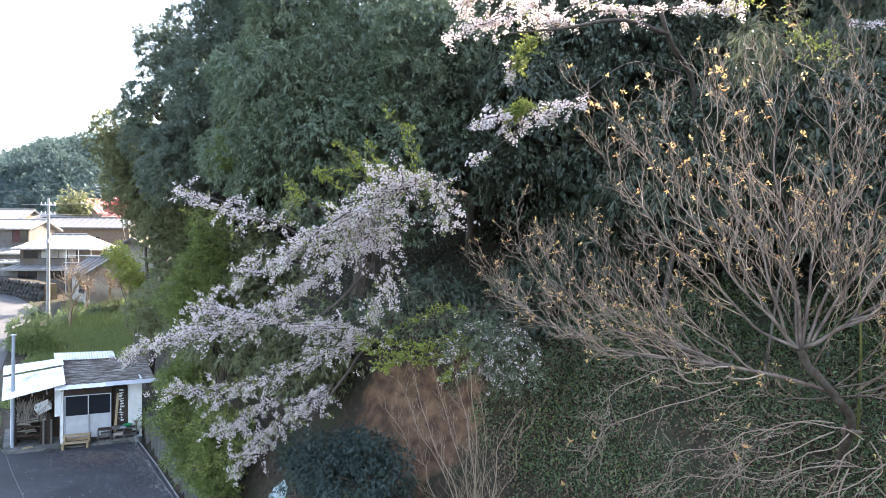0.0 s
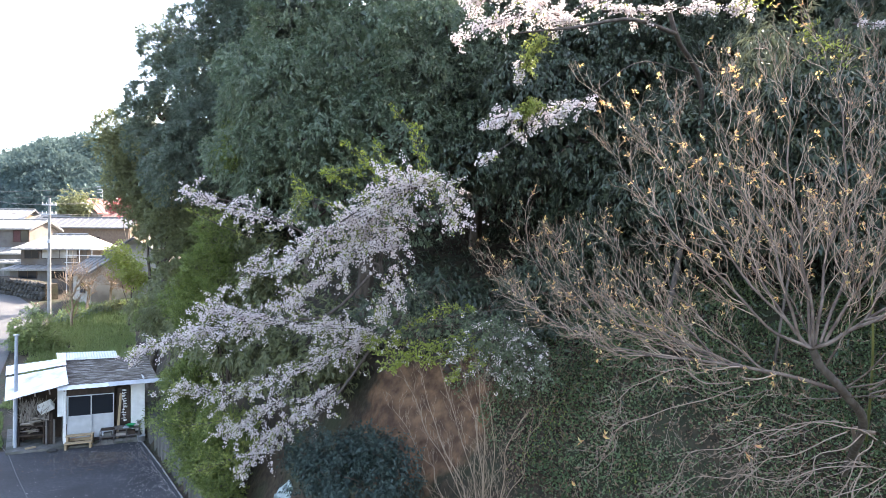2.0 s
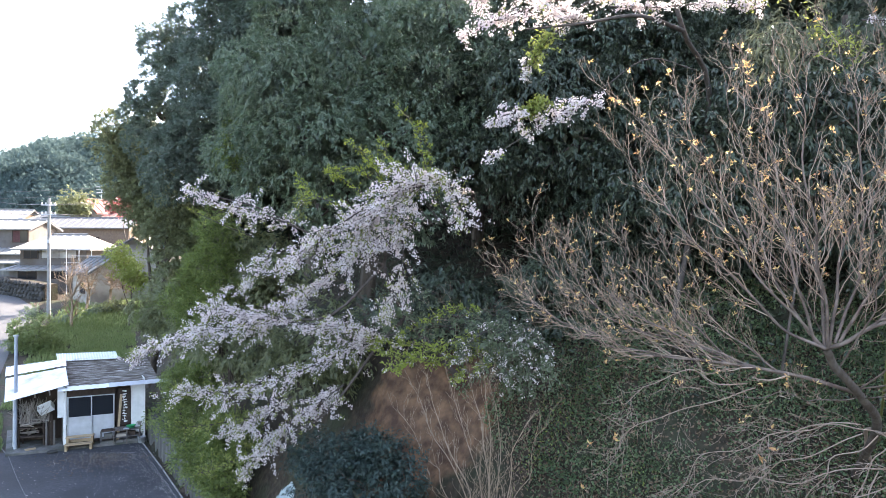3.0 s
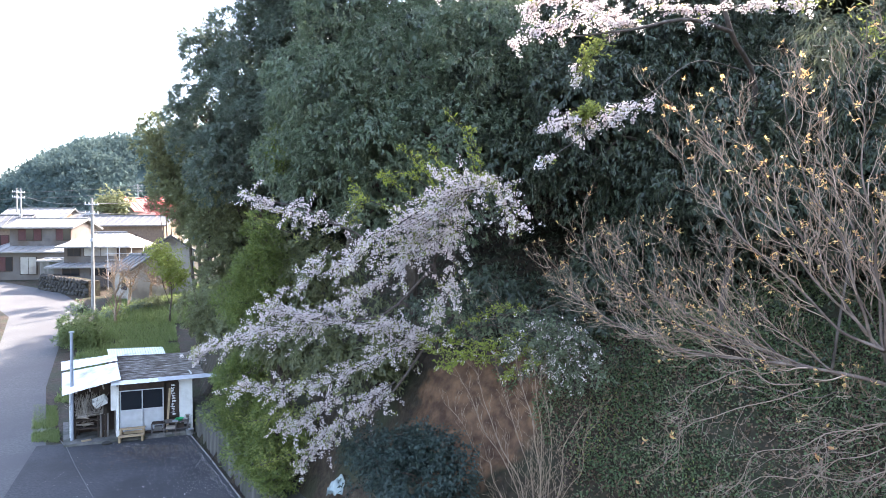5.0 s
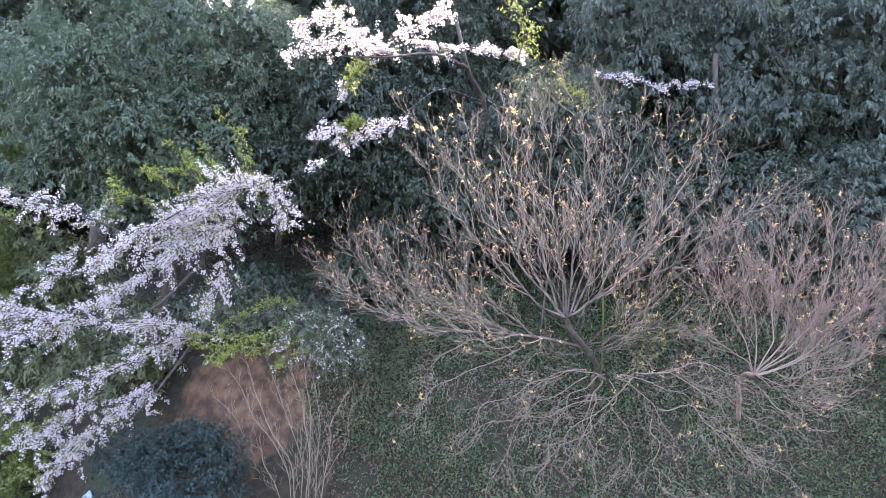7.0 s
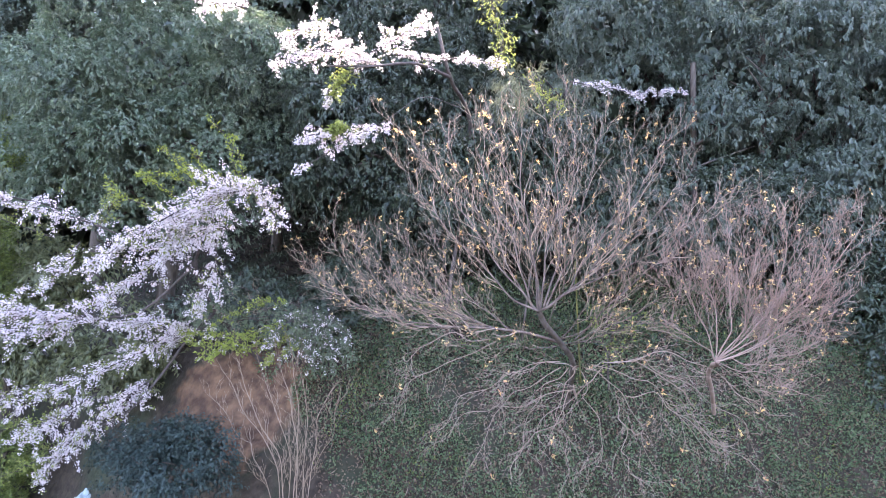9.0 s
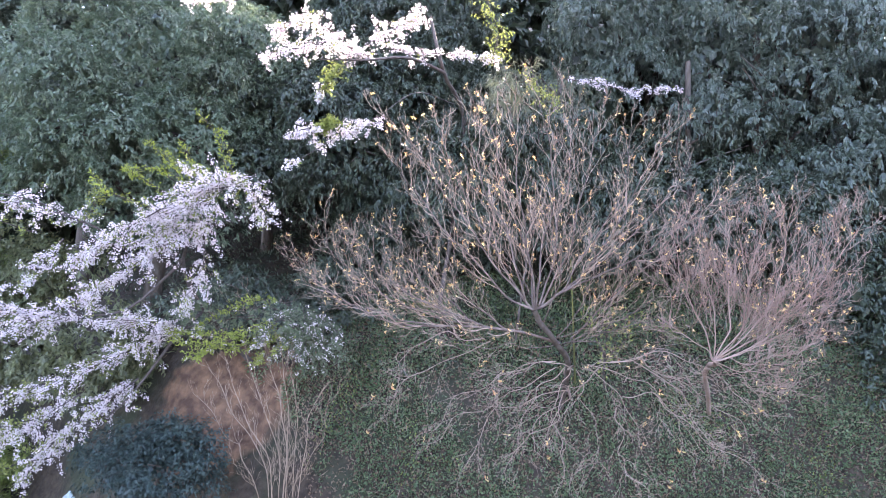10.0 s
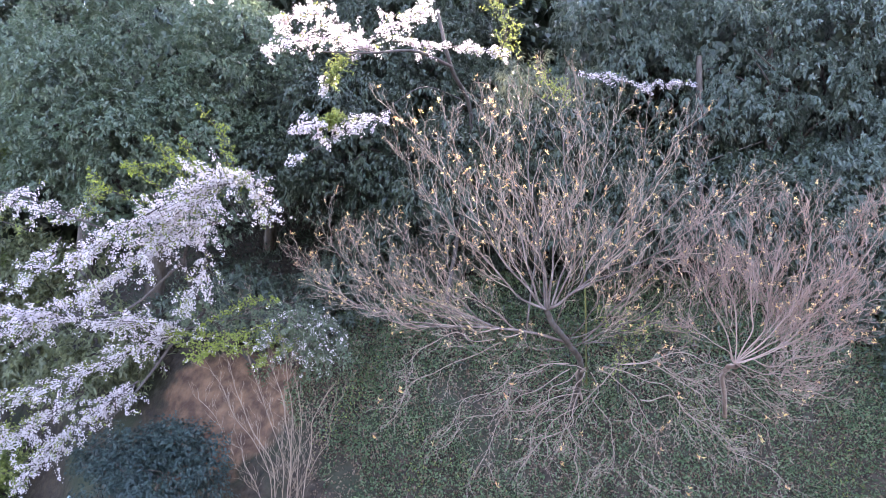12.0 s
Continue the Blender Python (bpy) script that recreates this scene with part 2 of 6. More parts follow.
def glass_mat():
    m = bpy.data.materials.new("dark_window_glass")
    m.use_nodes = True
    b = m.node_tree.nodes["Principled BSDF"]
    b.inputs["Base Color"].default_value = (0.015, 0.018, 0.022, 1)
    b.inputs["Roughness"].default_value = 0.06
    b.inputs["Specular IOR Level"].default_value = 0.5
    return m


M_GLASS = glass_mat()


# ------------------------------------------------------------------ mesh tools
def link_mesh(name, verts, faces, material, parent=None, label="", smooth=False):
    me = bpy.data.meshes.new(name)
    me.from_pydata(verts, [], faces)
    me.materials.append(material)
    if smooth:
        me.polygons.foreach_set("use_smooth", [True] * len(me.polygons))
    me.update()
    ob = new(name, me)
    if parent:
        ob.parent = parent
    if label:
        tagged(ob, label)
    return ob


def link_array(name, verts, tris, material, parent=None, label="", smooth=False):
    """A mesh of triangles from two numpy arrays."""
    me = bpy.data.meshes.new(name)
    verts, tris = np.asarray(verts, np.float32), np.asarray(tris, np.int32)
    me.vertices.add(len(verts))
    me.vertices.foreach_set("co", verts.ravel())
    me.loops.add(tris.size)
    me.loops.foreach_set("vertex_index", tris.ravel())
    me.polygons.add(len(tris))
    me.polygons.foreach_set("loop_start", np.arange(0, tris.size, 3, dtype=np.int32))
    me.materials.append(material)
    if smooth:
        me.polygons.foreach_set("use_smooth", np.ones(len(tris), bool))
    me.update(calc_edges=True)
    ob = new(name, me)
    if parent:
        ob.parent = parent
    if label:
        tagged(ob, label)
    return ob


def part(name, bm, material, parent, label="", smooth=False):
    me = bpy.data.meshes.new(name)
    bm.normal_update()
    bm.to_mesh(me)
    bm.free()
    me.materials.append(material)
    if smooth:
        me.polygons.foreach_set("use_smooth", [True] * len(me.polygons))
    ob = new(name, me)
    ob.parent = parent
    if label:
        tagged(ob, label)
    return ob


def thing(name, label, category, place=(0, 0, 0), turn=0.0, group="", kind=""):
    e = new(name)
    e.matrix_basis = pose(*place, 0, 0, turn)
    return tagged(e, label, category, group, kind)


def box(bm, lo, hi, bevel=0.0, m=None):
    r = bmesh.ops.create_cube(bm, size=1)
    vs = r["verts"]
    for v in vs:
        v.co = Vector([l + (c + 0.5) * (h - l) for l, h, c in zip(lo, hi, v.co)])
    if bevel:
        es = {e for v in vs for e in v.link_edges}
        vs = bmesh.ops.bevel(bm, geom=list(es), offset=bevel, segments=1, affect="EDGES")["verts"]
    if m is not None:
        bmesh.ops.transform(bm, matrix=m, verts=list({v for v in bm.verts if v in set(vs)}))
    return bm


def boxed(name, lo, hi, material, parent, label="", bevel=0.008):
    return part(name, box(bmesh.new(), lo, hi, bevel), material, parent, label)


class Wood:
    """Collects tapered tubes in one mesh."""

    def __init__(self):
        self.v, self.f, self.n = [], [], 0

    def tube(self, pts, r0, r1, sides=5):
        pts = np.asarray(pts, float)
        k = len(pts)
        d = np.gradient(pts, axis=0)
        d /= np.linalg.norm(d, axis=1)[:, None] + 1e-9
        ref = np.array([0, 0, 1.0]) if abs(d[0, 2]) < 0.9 else np.array([1.0, 0, 0])
        a = np.cross(d, ref)
        a /= np.linalg.norm(a, axis=1)[:, None] + 1e-9
        b = np.cross(d, a)
        r = np.linspace(r0, r1, k)[:, None, None]
        ang = np.arange(sides) * 2 * np.pi / sides
        ring = pts[:, None] + r * (np.cos(ang)[None, :, None] * a[:, None] + np.sin(ang)[None, :, None] * b[:, None])
        self.v.append(ring.reshape(-1, 3))
        i, j = np.meshgrid(np.arange(k - 1), np.arange(sides), indexing="ij")
        p, q = i * sides + j, i * sides + (j + 1) % sides
        t1 = np.stack([p, q, q + sides], -1).reshape(-1, 3)
        t2 = np.stack([p, q + sides, p + sides], -1).reshape(-1, 3)
        self.f.append(np.concatenate([t1, t2]) + self.n)
        self.n += k * sides

    def link(self, name, material, parent, label="", smooth=True):
        return link_array(name, np.concatenate(self.v), np.concatenate(self.f), material, parent, label, smooth)


def unit(a):
    return a / (np.linalg.norm(a, axis=-1, keepdims=True) + 1e-9)


def smooth_line(ctrl, n):
    """A smooth line of n points through ctrl (Catmull-Rom)."""
    c = np.asarray(ctrl, float)
    c = np.concatenate([[2 * c[0] - c[1]], c, [2 * c[-1] - c[-2]]])
    out = []
    for t in np.linspace(0, len(c) - 3 - 1e-6, n):
        i = int(t)
        u = t - i
        p0, p1, p2, p3 = c[i:i + 4]
        out.append(0.5 * ((2 * p1) + (p2 - p0) * u + (2 * p0 - 5 * p1 + 4 * p2 - p3) * u * u + (3 * p1 - p0 - 3 * p2 + p3) * u ** 3))
    return np.array(out)


def leaves(pos, axis, length, width, rng, fold=0.25, vary=0.35, face=None):
    """Folded diamond leaves: base at pos, pointing along axis."""
    n = len(pos)
    axis = unit(axis)
    side = unit(np.cross(axis, rng.normal(size=(n, 3)) if face is None else face + rng.normal(0, 0.45, (n, 3))))
    up = np.cross(side, axis)
    ln = length * (1 + vary * rng.uniform(-1, 1, (n, 1)))
    wd = width * (1 + vary * rng.uniform(-1, 1, (n, 1)))
    mid = pos + axis * ln * 0.45
    lift = up * wd * fold
    v = np.stack([pos, mid + side * wd * 0.5 + lift, pos + axis * ln - up * ln * 0.12, mid - side * wd * 0.5 + lift], 1)
    k = np.arange(n)[:, None] * 4
    f = np.concatenate([k + np.array([[0, 1, 2]]), k + np.array([[0, 2, 3]])])
    return v.reshape(-1, 3), f


def stars(pos, axis, size, rng, points=5):
    """Small five-petalled flowers, slightly cupped."""
    n = len(pos)
    axis = unit(axis)
    s = unit(np.cross(axis, rng.normal(size=(n, 3))))
    t = np.cross(axis, s)
    sz = size * rng.uniform(0.75, 1.2, (n, 1))
    ring = [pos - axis * sz * 0.14]
    for i in range(points):
        a = 2 * math.pi * i / points
        ring.append(pos + (s * math.cos(a) + t * math.sin(a)) * sz * 0.5 + axis * sz * 0.08)
    v = np.stack(ring, 1)
    m = points
    k = np.arange(n)[:, None] * (m + 1)
    f = np.concatenate([k + np.array([[0, 1 + i, 1 + (i + 1) % m]]) for i in range(m)])
    return v.reshape(-1, 3), f


def joined(chunks):
    vs, fs, n = [], [], 0
    for v, f in chunks:
        vs.append(v)
        fs.append(f + n)
        n += len(v)
    return np.concatenate(vs), np.concatenate(fs)


def value_noise(p, scale, seed=0):
    """Smooth noise in 0..1 for an array of places."""
    q = np.asarray(p) * scale + seed * 17.3
    return 0.5 + 0.5 * (np.sin(q[:, 0] * 1.7 + 1.3 * np.sin(q[:, 1] * 1.1 + seed)) * np.sin(q[:, 1] * 1.9 + 1.1 * np.sin(q[:, 2] * 1.3))
                        * np.sin(q[:, 2] * 1.6 + 1.2 * np.sin(q[:, 0] * 0.9 + 2)) + 0.35 * np.sin(q[:, 0] * 4.1 + q[:, 2] * 3.7) * np.sin(q[:, 1] * 4.3 - q[:, 2] * 2.9))


def crown_leaves(lobes, density, length, width, droop, seed, per=9, shade=(0.25, 0.75, 0.1), twig=0.28, gap=0.28, lumps=12, rough=1.0):
    """Leaves in drooping sprigs over the shells of uneven lobes; the side that faces into the hill stays thin."""
    rng = np.random.default_rng(seed)
    inward = unit(np.array(shade, float))
    chunks = []
    core = 0
    if lumps:
        small = []
        for (c, rx, ry, rz) in lobes:
            k = lumps
            d = unit(rng.normal(size=(k * 3, 3)))
            d = d[(d @ inward < 0.35)][:k]
            for q in d:
                g = rng.uniform(0.26, 0.46)
                small.append((np.array(c) + q * np.array([rx, ry, rz]) * rng.uniform(0.74, 0.97), rx * g, ry * g, rz * g * 0.85))
        core = len(small)
        lobes = small + [(c, rx * 0.7, ry * 0.7, rz * 0.7) for (c, rx, ry, rz) in lobes]
        density = density * 0.62
    for index, (c, rx, ry, rz) in enumerate(lobes):
        rad = np.array([rx, ry, rz])
        area = 4 * math.pi * ((rx * ry) ** 1.6 / 3 + (rx * rz) ** 1.6 / 3 + (ry * rz) ** 1.6 / 3) ** (1 / 1.6)
        n = int(area * density * (1.7 if lumps and index >= core else 1.0) / per)
        d = unit(rng.normal(size=(n, 3)))
        keep = (d @ inward < 0.35) | (rng.random(n) < 0.1)
        if index < core:
            keep &= (d[:, 2] > -0.25) | (rng.random(n) < 0.3)
        d = d[keep]
        n = len(d)
        bump = (value_noise(d * rad + np.array(c), 1.2, seed) * 0.42 + value_noise(d * rad + np.array(c), 3.1, seed + 3) * 0.24 - 0.05 - 0.28) * rough + 0.28
        depth = np.abs(rng.normal(0, 0.09 * rough, n))
        r = 0.72 + bump - depth
        p = np.array(c) + d * rad * r[:, None]
        k = value_noise(p, 1.5, seed + 5) > gap * rng.random(n) * 1.6
        for (c2, sx, sy, sz) in lobes:
            if c2 is not c:
                k &= np.sum(((p - np.array(c2)) / np.array([sx, sy, sz])) ** 2, axis=1) > 0.5
        p, d = p[k], d[k]
        n = len(p)
        if not n:
            continue
        out = unit(d / rad)
        stem = unit(out + 0.5 * rng.normal(size=(n, 3)) + np.array([0, 0, -0.35 * droop]))
        for i in range(per):
            u = (i + rng.random((n, 1))) / per
            q = p + stem * twig * u + rng.normal(0, 0.025, (n, 3))
            ax = unit(0.7 * stem + 0.5 * rng.normal(size=(n, 3)) + np.array([0, 0, -droop]))
            chunks.append(leaves(q, ax, length, width, rng, face=0.7 * out + np.array([0, 0, 1.0])))
        if index >= core:
            m = int(area * (9 if lumps else 5))
            d = unit(rng.normal(size=(m, 3)))
            chunks.append(leaves(np.array(c) + d * rad * rng.uniform(0.45, 0.8, (m, 1)), rng.normal(0, 0.5, (m, 3)) + np.array([0, 0, -0.8]), length * 2.4, width * 4, rng, face=d))
    return joined(chunks)


def add_tree(name, label, base, lobes, material, density, length, width, droop=0.9, seed=1, radius=0.22, bark=None, per=9, limbs=True, twig=0.28, gap=0.28, shade=(0.25, 0.75, 0.1), lumps=12, rough=1.0):
    """A tree: tapered trunk from base, a limb into every lobe, and a crown of leaves."""
    e = thing(name, label, "tree", base)
    o = np.array(base, float)
    rng = np.random.default_rng(seed + 50)
    w = Wood()
    top = np.mean([l[0] for l in lobes], axis=0) - o
    mid = top * 0.5 + np.array([0.25, 0, 0.2])
    w.tube(smooth_line([(0, 0, -0.4), mid * 0.5, mid, top], 10), radius, radius * 0.35, 7)
    if limbs:
        for (c, rx, ry, rz) in lobes:
            c = np.array(c) - o
            a = mid * rng.uniform(0.55, 1.0)
            w.tube(smooth_line([a, (a + c) / 2 + rng.normal(0, 0.25, 3), c], 7), radius * 0.45, radius * 0.12, 5)
            for _ in range(5):
                d = unit(rng.normal(size=3)) * np.array([rx, ry, rz]) * 0.8
                w.tube(smooth_line([c - d * 0.1, c + d * 0.5 + rng.normal(0, 0.1, 3), c + d], 5), radius * 0.14, 0.012, 4)
    w.link("trunk", bark or M_BARK, e)
    v, f = crown_leaves(lobes, density, length, width, droop, seed, per, twig=twig, gap=gap, shade=shade, lumps=lumps, rough=rough)
    link_array("crown", v - o, f, material, e)
    return e


# ------------------------------------------------------------------ lie of the land
FOOT = np.array([(14, 150), (-8, 90), (-19, 52), (-16, 31), (-12.7, 24.75), (-8.5, 19.1), (-3.6, 12.6), (-1.4, 9.6), (0.6, 7.9), (3, 6.9), (8, 5.2), (14, 2.2), (22, -3), (40, -15), (90, -60)], float)


def hill_distance(x, y):
    """Distance into the hill from its foot; negative on the valley side."""
    x, y = np.asarray(x, float), np.asarray(y, float)
    best = np.full(x.shape, 1e9)
    sign = np.ones(x.shape)
    for a, b in zip(FOOT[:-1], FOOT[1:]):
        d = b - a
        t = np.clip(((x - a[0]) * d[0] + (y - a[1]) * d[1]) / (d @ d), 0, 1)
        qx, qy = x - a[0] - t * d[0], y - a[1] - t * d[1]
        dist = np.hypot(qx, qy)
        side = np.sign(d[0] * qy - d[1] * qx)
        closer = dist < best
        best = np.where(closer, dist, best)
        sign = np.where(closer, np.where(side == 0, 1, side), sign)
    return best * sign


def valley(x, y):
    """The village street climbs gently away from the parking."""
    k = np.clip(y - 27, 0, None)
    return 0.115 * k * k / (k + 4) * np.where(y > 90, 90 / np.maximum(y, 1), 1.0)


def land(x, y):
    x, y = np.asarray(x, float), np.asarray(y, float)
    s = hill_distance(x, y) - 0.5 * np.clip((3 - x) / 3.0, 0, 1)
    wide = 2.2 + 2.3 * np.clip((x + 1.5) / 4.0, 0, 1)
    first = 0.85 * np.clip((2 - x) / 3.0, 0, 1)
    u = np.clip(s / wide, 0, 1)
    bank = first + (5.6 - first) * (u * 0.75 + 0.25 * u * u * (3 - 2 * u))
    over = np.clip(s - wide, 0, None)
    rise = bank + 26 * (1 - np.exp(-over * 0.55 / 26))
    rough = 0.12 * np.sin(x * 1.9 + 1.1 * np.sin(y * 1.3)) * np.sin(y * 1.7) + 0.06 * np.sin(x * 4.3 + y * 3.1)
    return np.where(s > 0, rise + rough * np.clip(s, 0, 1), 0) + valley(x, y) * np.clip(1 - s / 8, 0, 1)


def place(x, y, dz=0.0):
    return (x, y, float(land(x, y)) + dz)


def sheet(name, outline_x, outline_y, lift, material, label, category):
    """A strip of ground between two rows of points, laid on the land."""
    v, f = [], []
    m = len(outline_x)
    for i in range(m):
        for k in range(7):
            u = k / 6
            x = outline_x[i][0] * (1 - u) + outline_y[i][0] * u
            y = outline_x[i][1] * (1 - u) + outline_y[i][1] * u
            v.append((x, y, float(valley(x, y)) + lift))
    for i in range(m - 1):
        for k in range(6):
            f.append((i * 7 + k, i * 7 + k + 1, (i + 1) * 7 + k + 1, (i + 1) * 7 + k))
    ob = link_mesh(name, v, f, material)
    return tagged(ob, label, category, kind="structure")


near = np.arange(-34, 34.01, 0.5)
far = 34 + np.cumsum(np.geomspace(0.6, 500, 46))
gx = np.concatenate([-far[::-1], near, far])
near_y = np.arange(-6, 44.01, 0.5)
gy = np.concatenate([-6 - (far[::-1] - 34), near_y, 44 + (far - 34)])
X, Y = np.meshgrid(gx, gy)
Zl = land(X, Y)
nx, ny = len(gx), len(gy)
ii, jj = np.meshgrid(np.arange(ny - 1), np.arange(nx - 1), indexing="ij")
a0 = (ii * nx + jj).ravel()
tri = np.concatenate([np.stack([a0, a0 + 1, a0 + nx + 1], 1), np.stack([a0, a0 + nx + 1, a0 + nx], 1)])
ground = link_array("ground", np.stack([X, Y, Zl], -1).reshape(-1, 3), tri, M_SOIL, smooth=True)
tagged(ground, "dark leaf-littered soil of the wooded hillside and valley", "ground", kind="structure")

# asphalt yard in front of the shed, and the street beside it
sheet("parking", [(-18.4, 23.0), (-15.5, 17.5), (-11.5, 9), (-9, 0), (-8, -12)], [(-12.75, 24.7), (-8.6, 19.1), (-3.7, 12.5), (-1.5, 9.5), (4, -2)],
      0.012, M_ASPHALT, "dark asphalt yard scattered with fallen petals", "parking")
sheet("road", [(-90, 66), (-70, 62.5), (-57, 59), (-47, 54.4), (-40, 48.3), (-34, 40), (-29.5, 31), (-25.5, 21), (-21, 9), (-19, -14)],
      [(-90, 74), (-70, 70), (-54, 65), (-43, 59), (-36.3, 52.5), (-29.6, 40), (-24.3, 31.5), (-19.2, 24.6), (-11, 13.6), (-8.2, -14)],
      0.008, M_ROAD, "worn grey asphalt village street bending uphill", "road")

# ------------------------------------------------------------------ evergreen trees on the hill
add_tree("evergreen_oak", "broad dark evergreen tree with dense drooping leaves on the slope", place(-2.6, 17.5),
         [((-2.09, 16.00, 12.92), 3.2, 2.6, 2.9), ((-4.22, 16.50, 11.47), 2.3, 2.0, 2.2), ((-1.37, 15.00, 10.88), 2.3, 1.8, 2.2), ((-2.94, 16.50, 9.72), 2.2, 1.8, 1.9), ((-0.08, 16.50, 13.39), 2.2, 2, 2.6)],
         M_LEAF_MID, 700, 0.115, 0.046, 0.55, seed=3, radius=0.3, twig=0.17, gap=0.16, lumps=10, rough=0.5)
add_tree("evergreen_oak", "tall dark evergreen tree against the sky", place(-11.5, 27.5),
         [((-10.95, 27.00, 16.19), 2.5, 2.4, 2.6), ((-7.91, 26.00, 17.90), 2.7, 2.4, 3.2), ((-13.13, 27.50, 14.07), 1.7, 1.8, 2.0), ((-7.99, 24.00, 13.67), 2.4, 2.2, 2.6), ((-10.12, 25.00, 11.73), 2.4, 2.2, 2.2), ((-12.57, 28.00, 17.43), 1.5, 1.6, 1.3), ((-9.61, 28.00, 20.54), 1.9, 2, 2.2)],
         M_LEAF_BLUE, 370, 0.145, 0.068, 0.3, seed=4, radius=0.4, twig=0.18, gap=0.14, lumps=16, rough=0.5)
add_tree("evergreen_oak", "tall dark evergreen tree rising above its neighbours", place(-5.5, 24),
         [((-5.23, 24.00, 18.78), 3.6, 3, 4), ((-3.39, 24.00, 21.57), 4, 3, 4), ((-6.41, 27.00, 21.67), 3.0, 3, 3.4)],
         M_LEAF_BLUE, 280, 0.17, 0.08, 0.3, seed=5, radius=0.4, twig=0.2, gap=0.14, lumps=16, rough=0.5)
add_tree("broadleaf_tree", "rounded olive-green tree at the edge of the wood", place(-16.4, 32.5),
         [((-16.53, 31.00, 13.18), 1.6, 1.7, 2.0), ((-15.75, 31.00, 11.39), 2.0, 1.8, 1.6), ((-11.75, 28.00, 9.19), 1.9, 2, 2.2), ((-11.15, 27.50, 7.05), 1.9, 2, 2.0), ((-14.74, 30.00, 9.98), 1.3, 1.4, 1.6)],
         M_LEAF_OLIVE, 240, 0.17, 0.085, 0.3, seed=6, radius=0.25, twig=0.2, gap=0.16, lumps=16, rough=0.5)
# Spot in the hollow; the last two lobes below are added to shade it.
HX, HY, HZ = (1.49, 20.27, 7.95)
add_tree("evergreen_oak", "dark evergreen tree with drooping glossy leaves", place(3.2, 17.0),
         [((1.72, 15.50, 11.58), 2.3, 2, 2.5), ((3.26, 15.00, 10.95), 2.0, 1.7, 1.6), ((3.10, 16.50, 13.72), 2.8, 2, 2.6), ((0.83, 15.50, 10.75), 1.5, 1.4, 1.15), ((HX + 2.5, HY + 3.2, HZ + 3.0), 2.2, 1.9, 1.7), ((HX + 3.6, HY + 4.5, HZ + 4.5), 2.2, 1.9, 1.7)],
         M_LEAF_DARK_SHADE, 540, 0.115, 0.046, 0.8, rough=0.7, twig=0.22, seed=7, radius=0.25)
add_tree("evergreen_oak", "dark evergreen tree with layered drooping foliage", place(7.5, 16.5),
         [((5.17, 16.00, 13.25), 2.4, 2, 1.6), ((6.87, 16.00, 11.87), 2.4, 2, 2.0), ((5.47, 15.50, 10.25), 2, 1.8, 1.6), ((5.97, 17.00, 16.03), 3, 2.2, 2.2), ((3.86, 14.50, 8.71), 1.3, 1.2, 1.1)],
         M_LEAF_DARK_SHADE, 500, 0.115, 0.046, 0.8, rough=0.7, twig=0.22, seed=8, radius=0.25)
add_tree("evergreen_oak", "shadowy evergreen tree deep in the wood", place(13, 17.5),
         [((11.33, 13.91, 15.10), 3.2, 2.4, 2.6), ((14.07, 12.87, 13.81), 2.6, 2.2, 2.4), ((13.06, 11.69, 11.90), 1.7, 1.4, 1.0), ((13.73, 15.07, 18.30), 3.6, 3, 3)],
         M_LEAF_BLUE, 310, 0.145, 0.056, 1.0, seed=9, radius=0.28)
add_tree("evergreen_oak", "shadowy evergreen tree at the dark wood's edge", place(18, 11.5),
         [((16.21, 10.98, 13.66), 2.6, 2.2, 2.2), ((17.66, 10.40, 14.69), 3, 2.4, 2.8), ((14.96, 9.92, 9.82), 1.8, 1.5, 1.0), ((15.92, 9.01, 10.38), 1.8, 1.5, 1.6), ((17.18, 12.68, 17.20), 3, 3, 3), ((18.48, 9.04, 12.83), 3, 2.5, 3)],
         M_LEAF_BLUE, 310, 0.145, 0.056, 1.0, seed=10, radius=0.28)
# Filler rows that block the sun; the hidden last four shade the verge.
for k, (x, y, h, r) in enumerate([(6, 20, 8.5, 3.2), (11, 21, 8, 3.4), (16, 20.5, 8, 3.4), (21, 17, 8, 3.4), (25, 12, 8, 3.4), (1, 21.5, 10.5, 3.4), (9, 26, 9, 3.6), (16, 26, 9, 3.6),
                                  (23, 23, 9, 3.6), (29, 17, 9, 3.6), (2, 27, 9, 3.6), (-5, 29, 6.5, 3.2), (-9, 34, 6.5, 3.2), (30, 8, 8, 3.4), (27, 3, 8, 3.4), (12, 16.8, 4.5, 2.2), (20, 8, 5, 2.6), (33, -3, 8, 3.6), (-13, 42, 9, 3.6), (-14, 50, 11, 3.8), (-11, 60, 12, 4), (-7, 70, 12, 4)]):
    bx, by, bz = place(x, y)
    add_tree("evergreen_oak", "evergreen tree added behind the wood to block the sun", (bx, by, bz),
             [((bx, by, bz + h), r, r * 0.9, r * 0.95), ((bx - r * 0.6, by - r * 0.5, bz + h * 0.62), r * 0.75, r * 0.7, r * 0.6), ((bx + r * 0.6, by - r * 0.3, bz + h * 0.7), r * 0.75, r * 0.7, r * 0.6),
              ((bx, by - r * 0.4, bz + h * 0.36), r * 0.6, r * 0.5, r * 0.45)], M_LEAF_DARK_SHADE, 26, 0.42, 0.21, 0.7, seed=100 + k, radius=0.24, twig=0.5, gap=0.35, lumps=0)
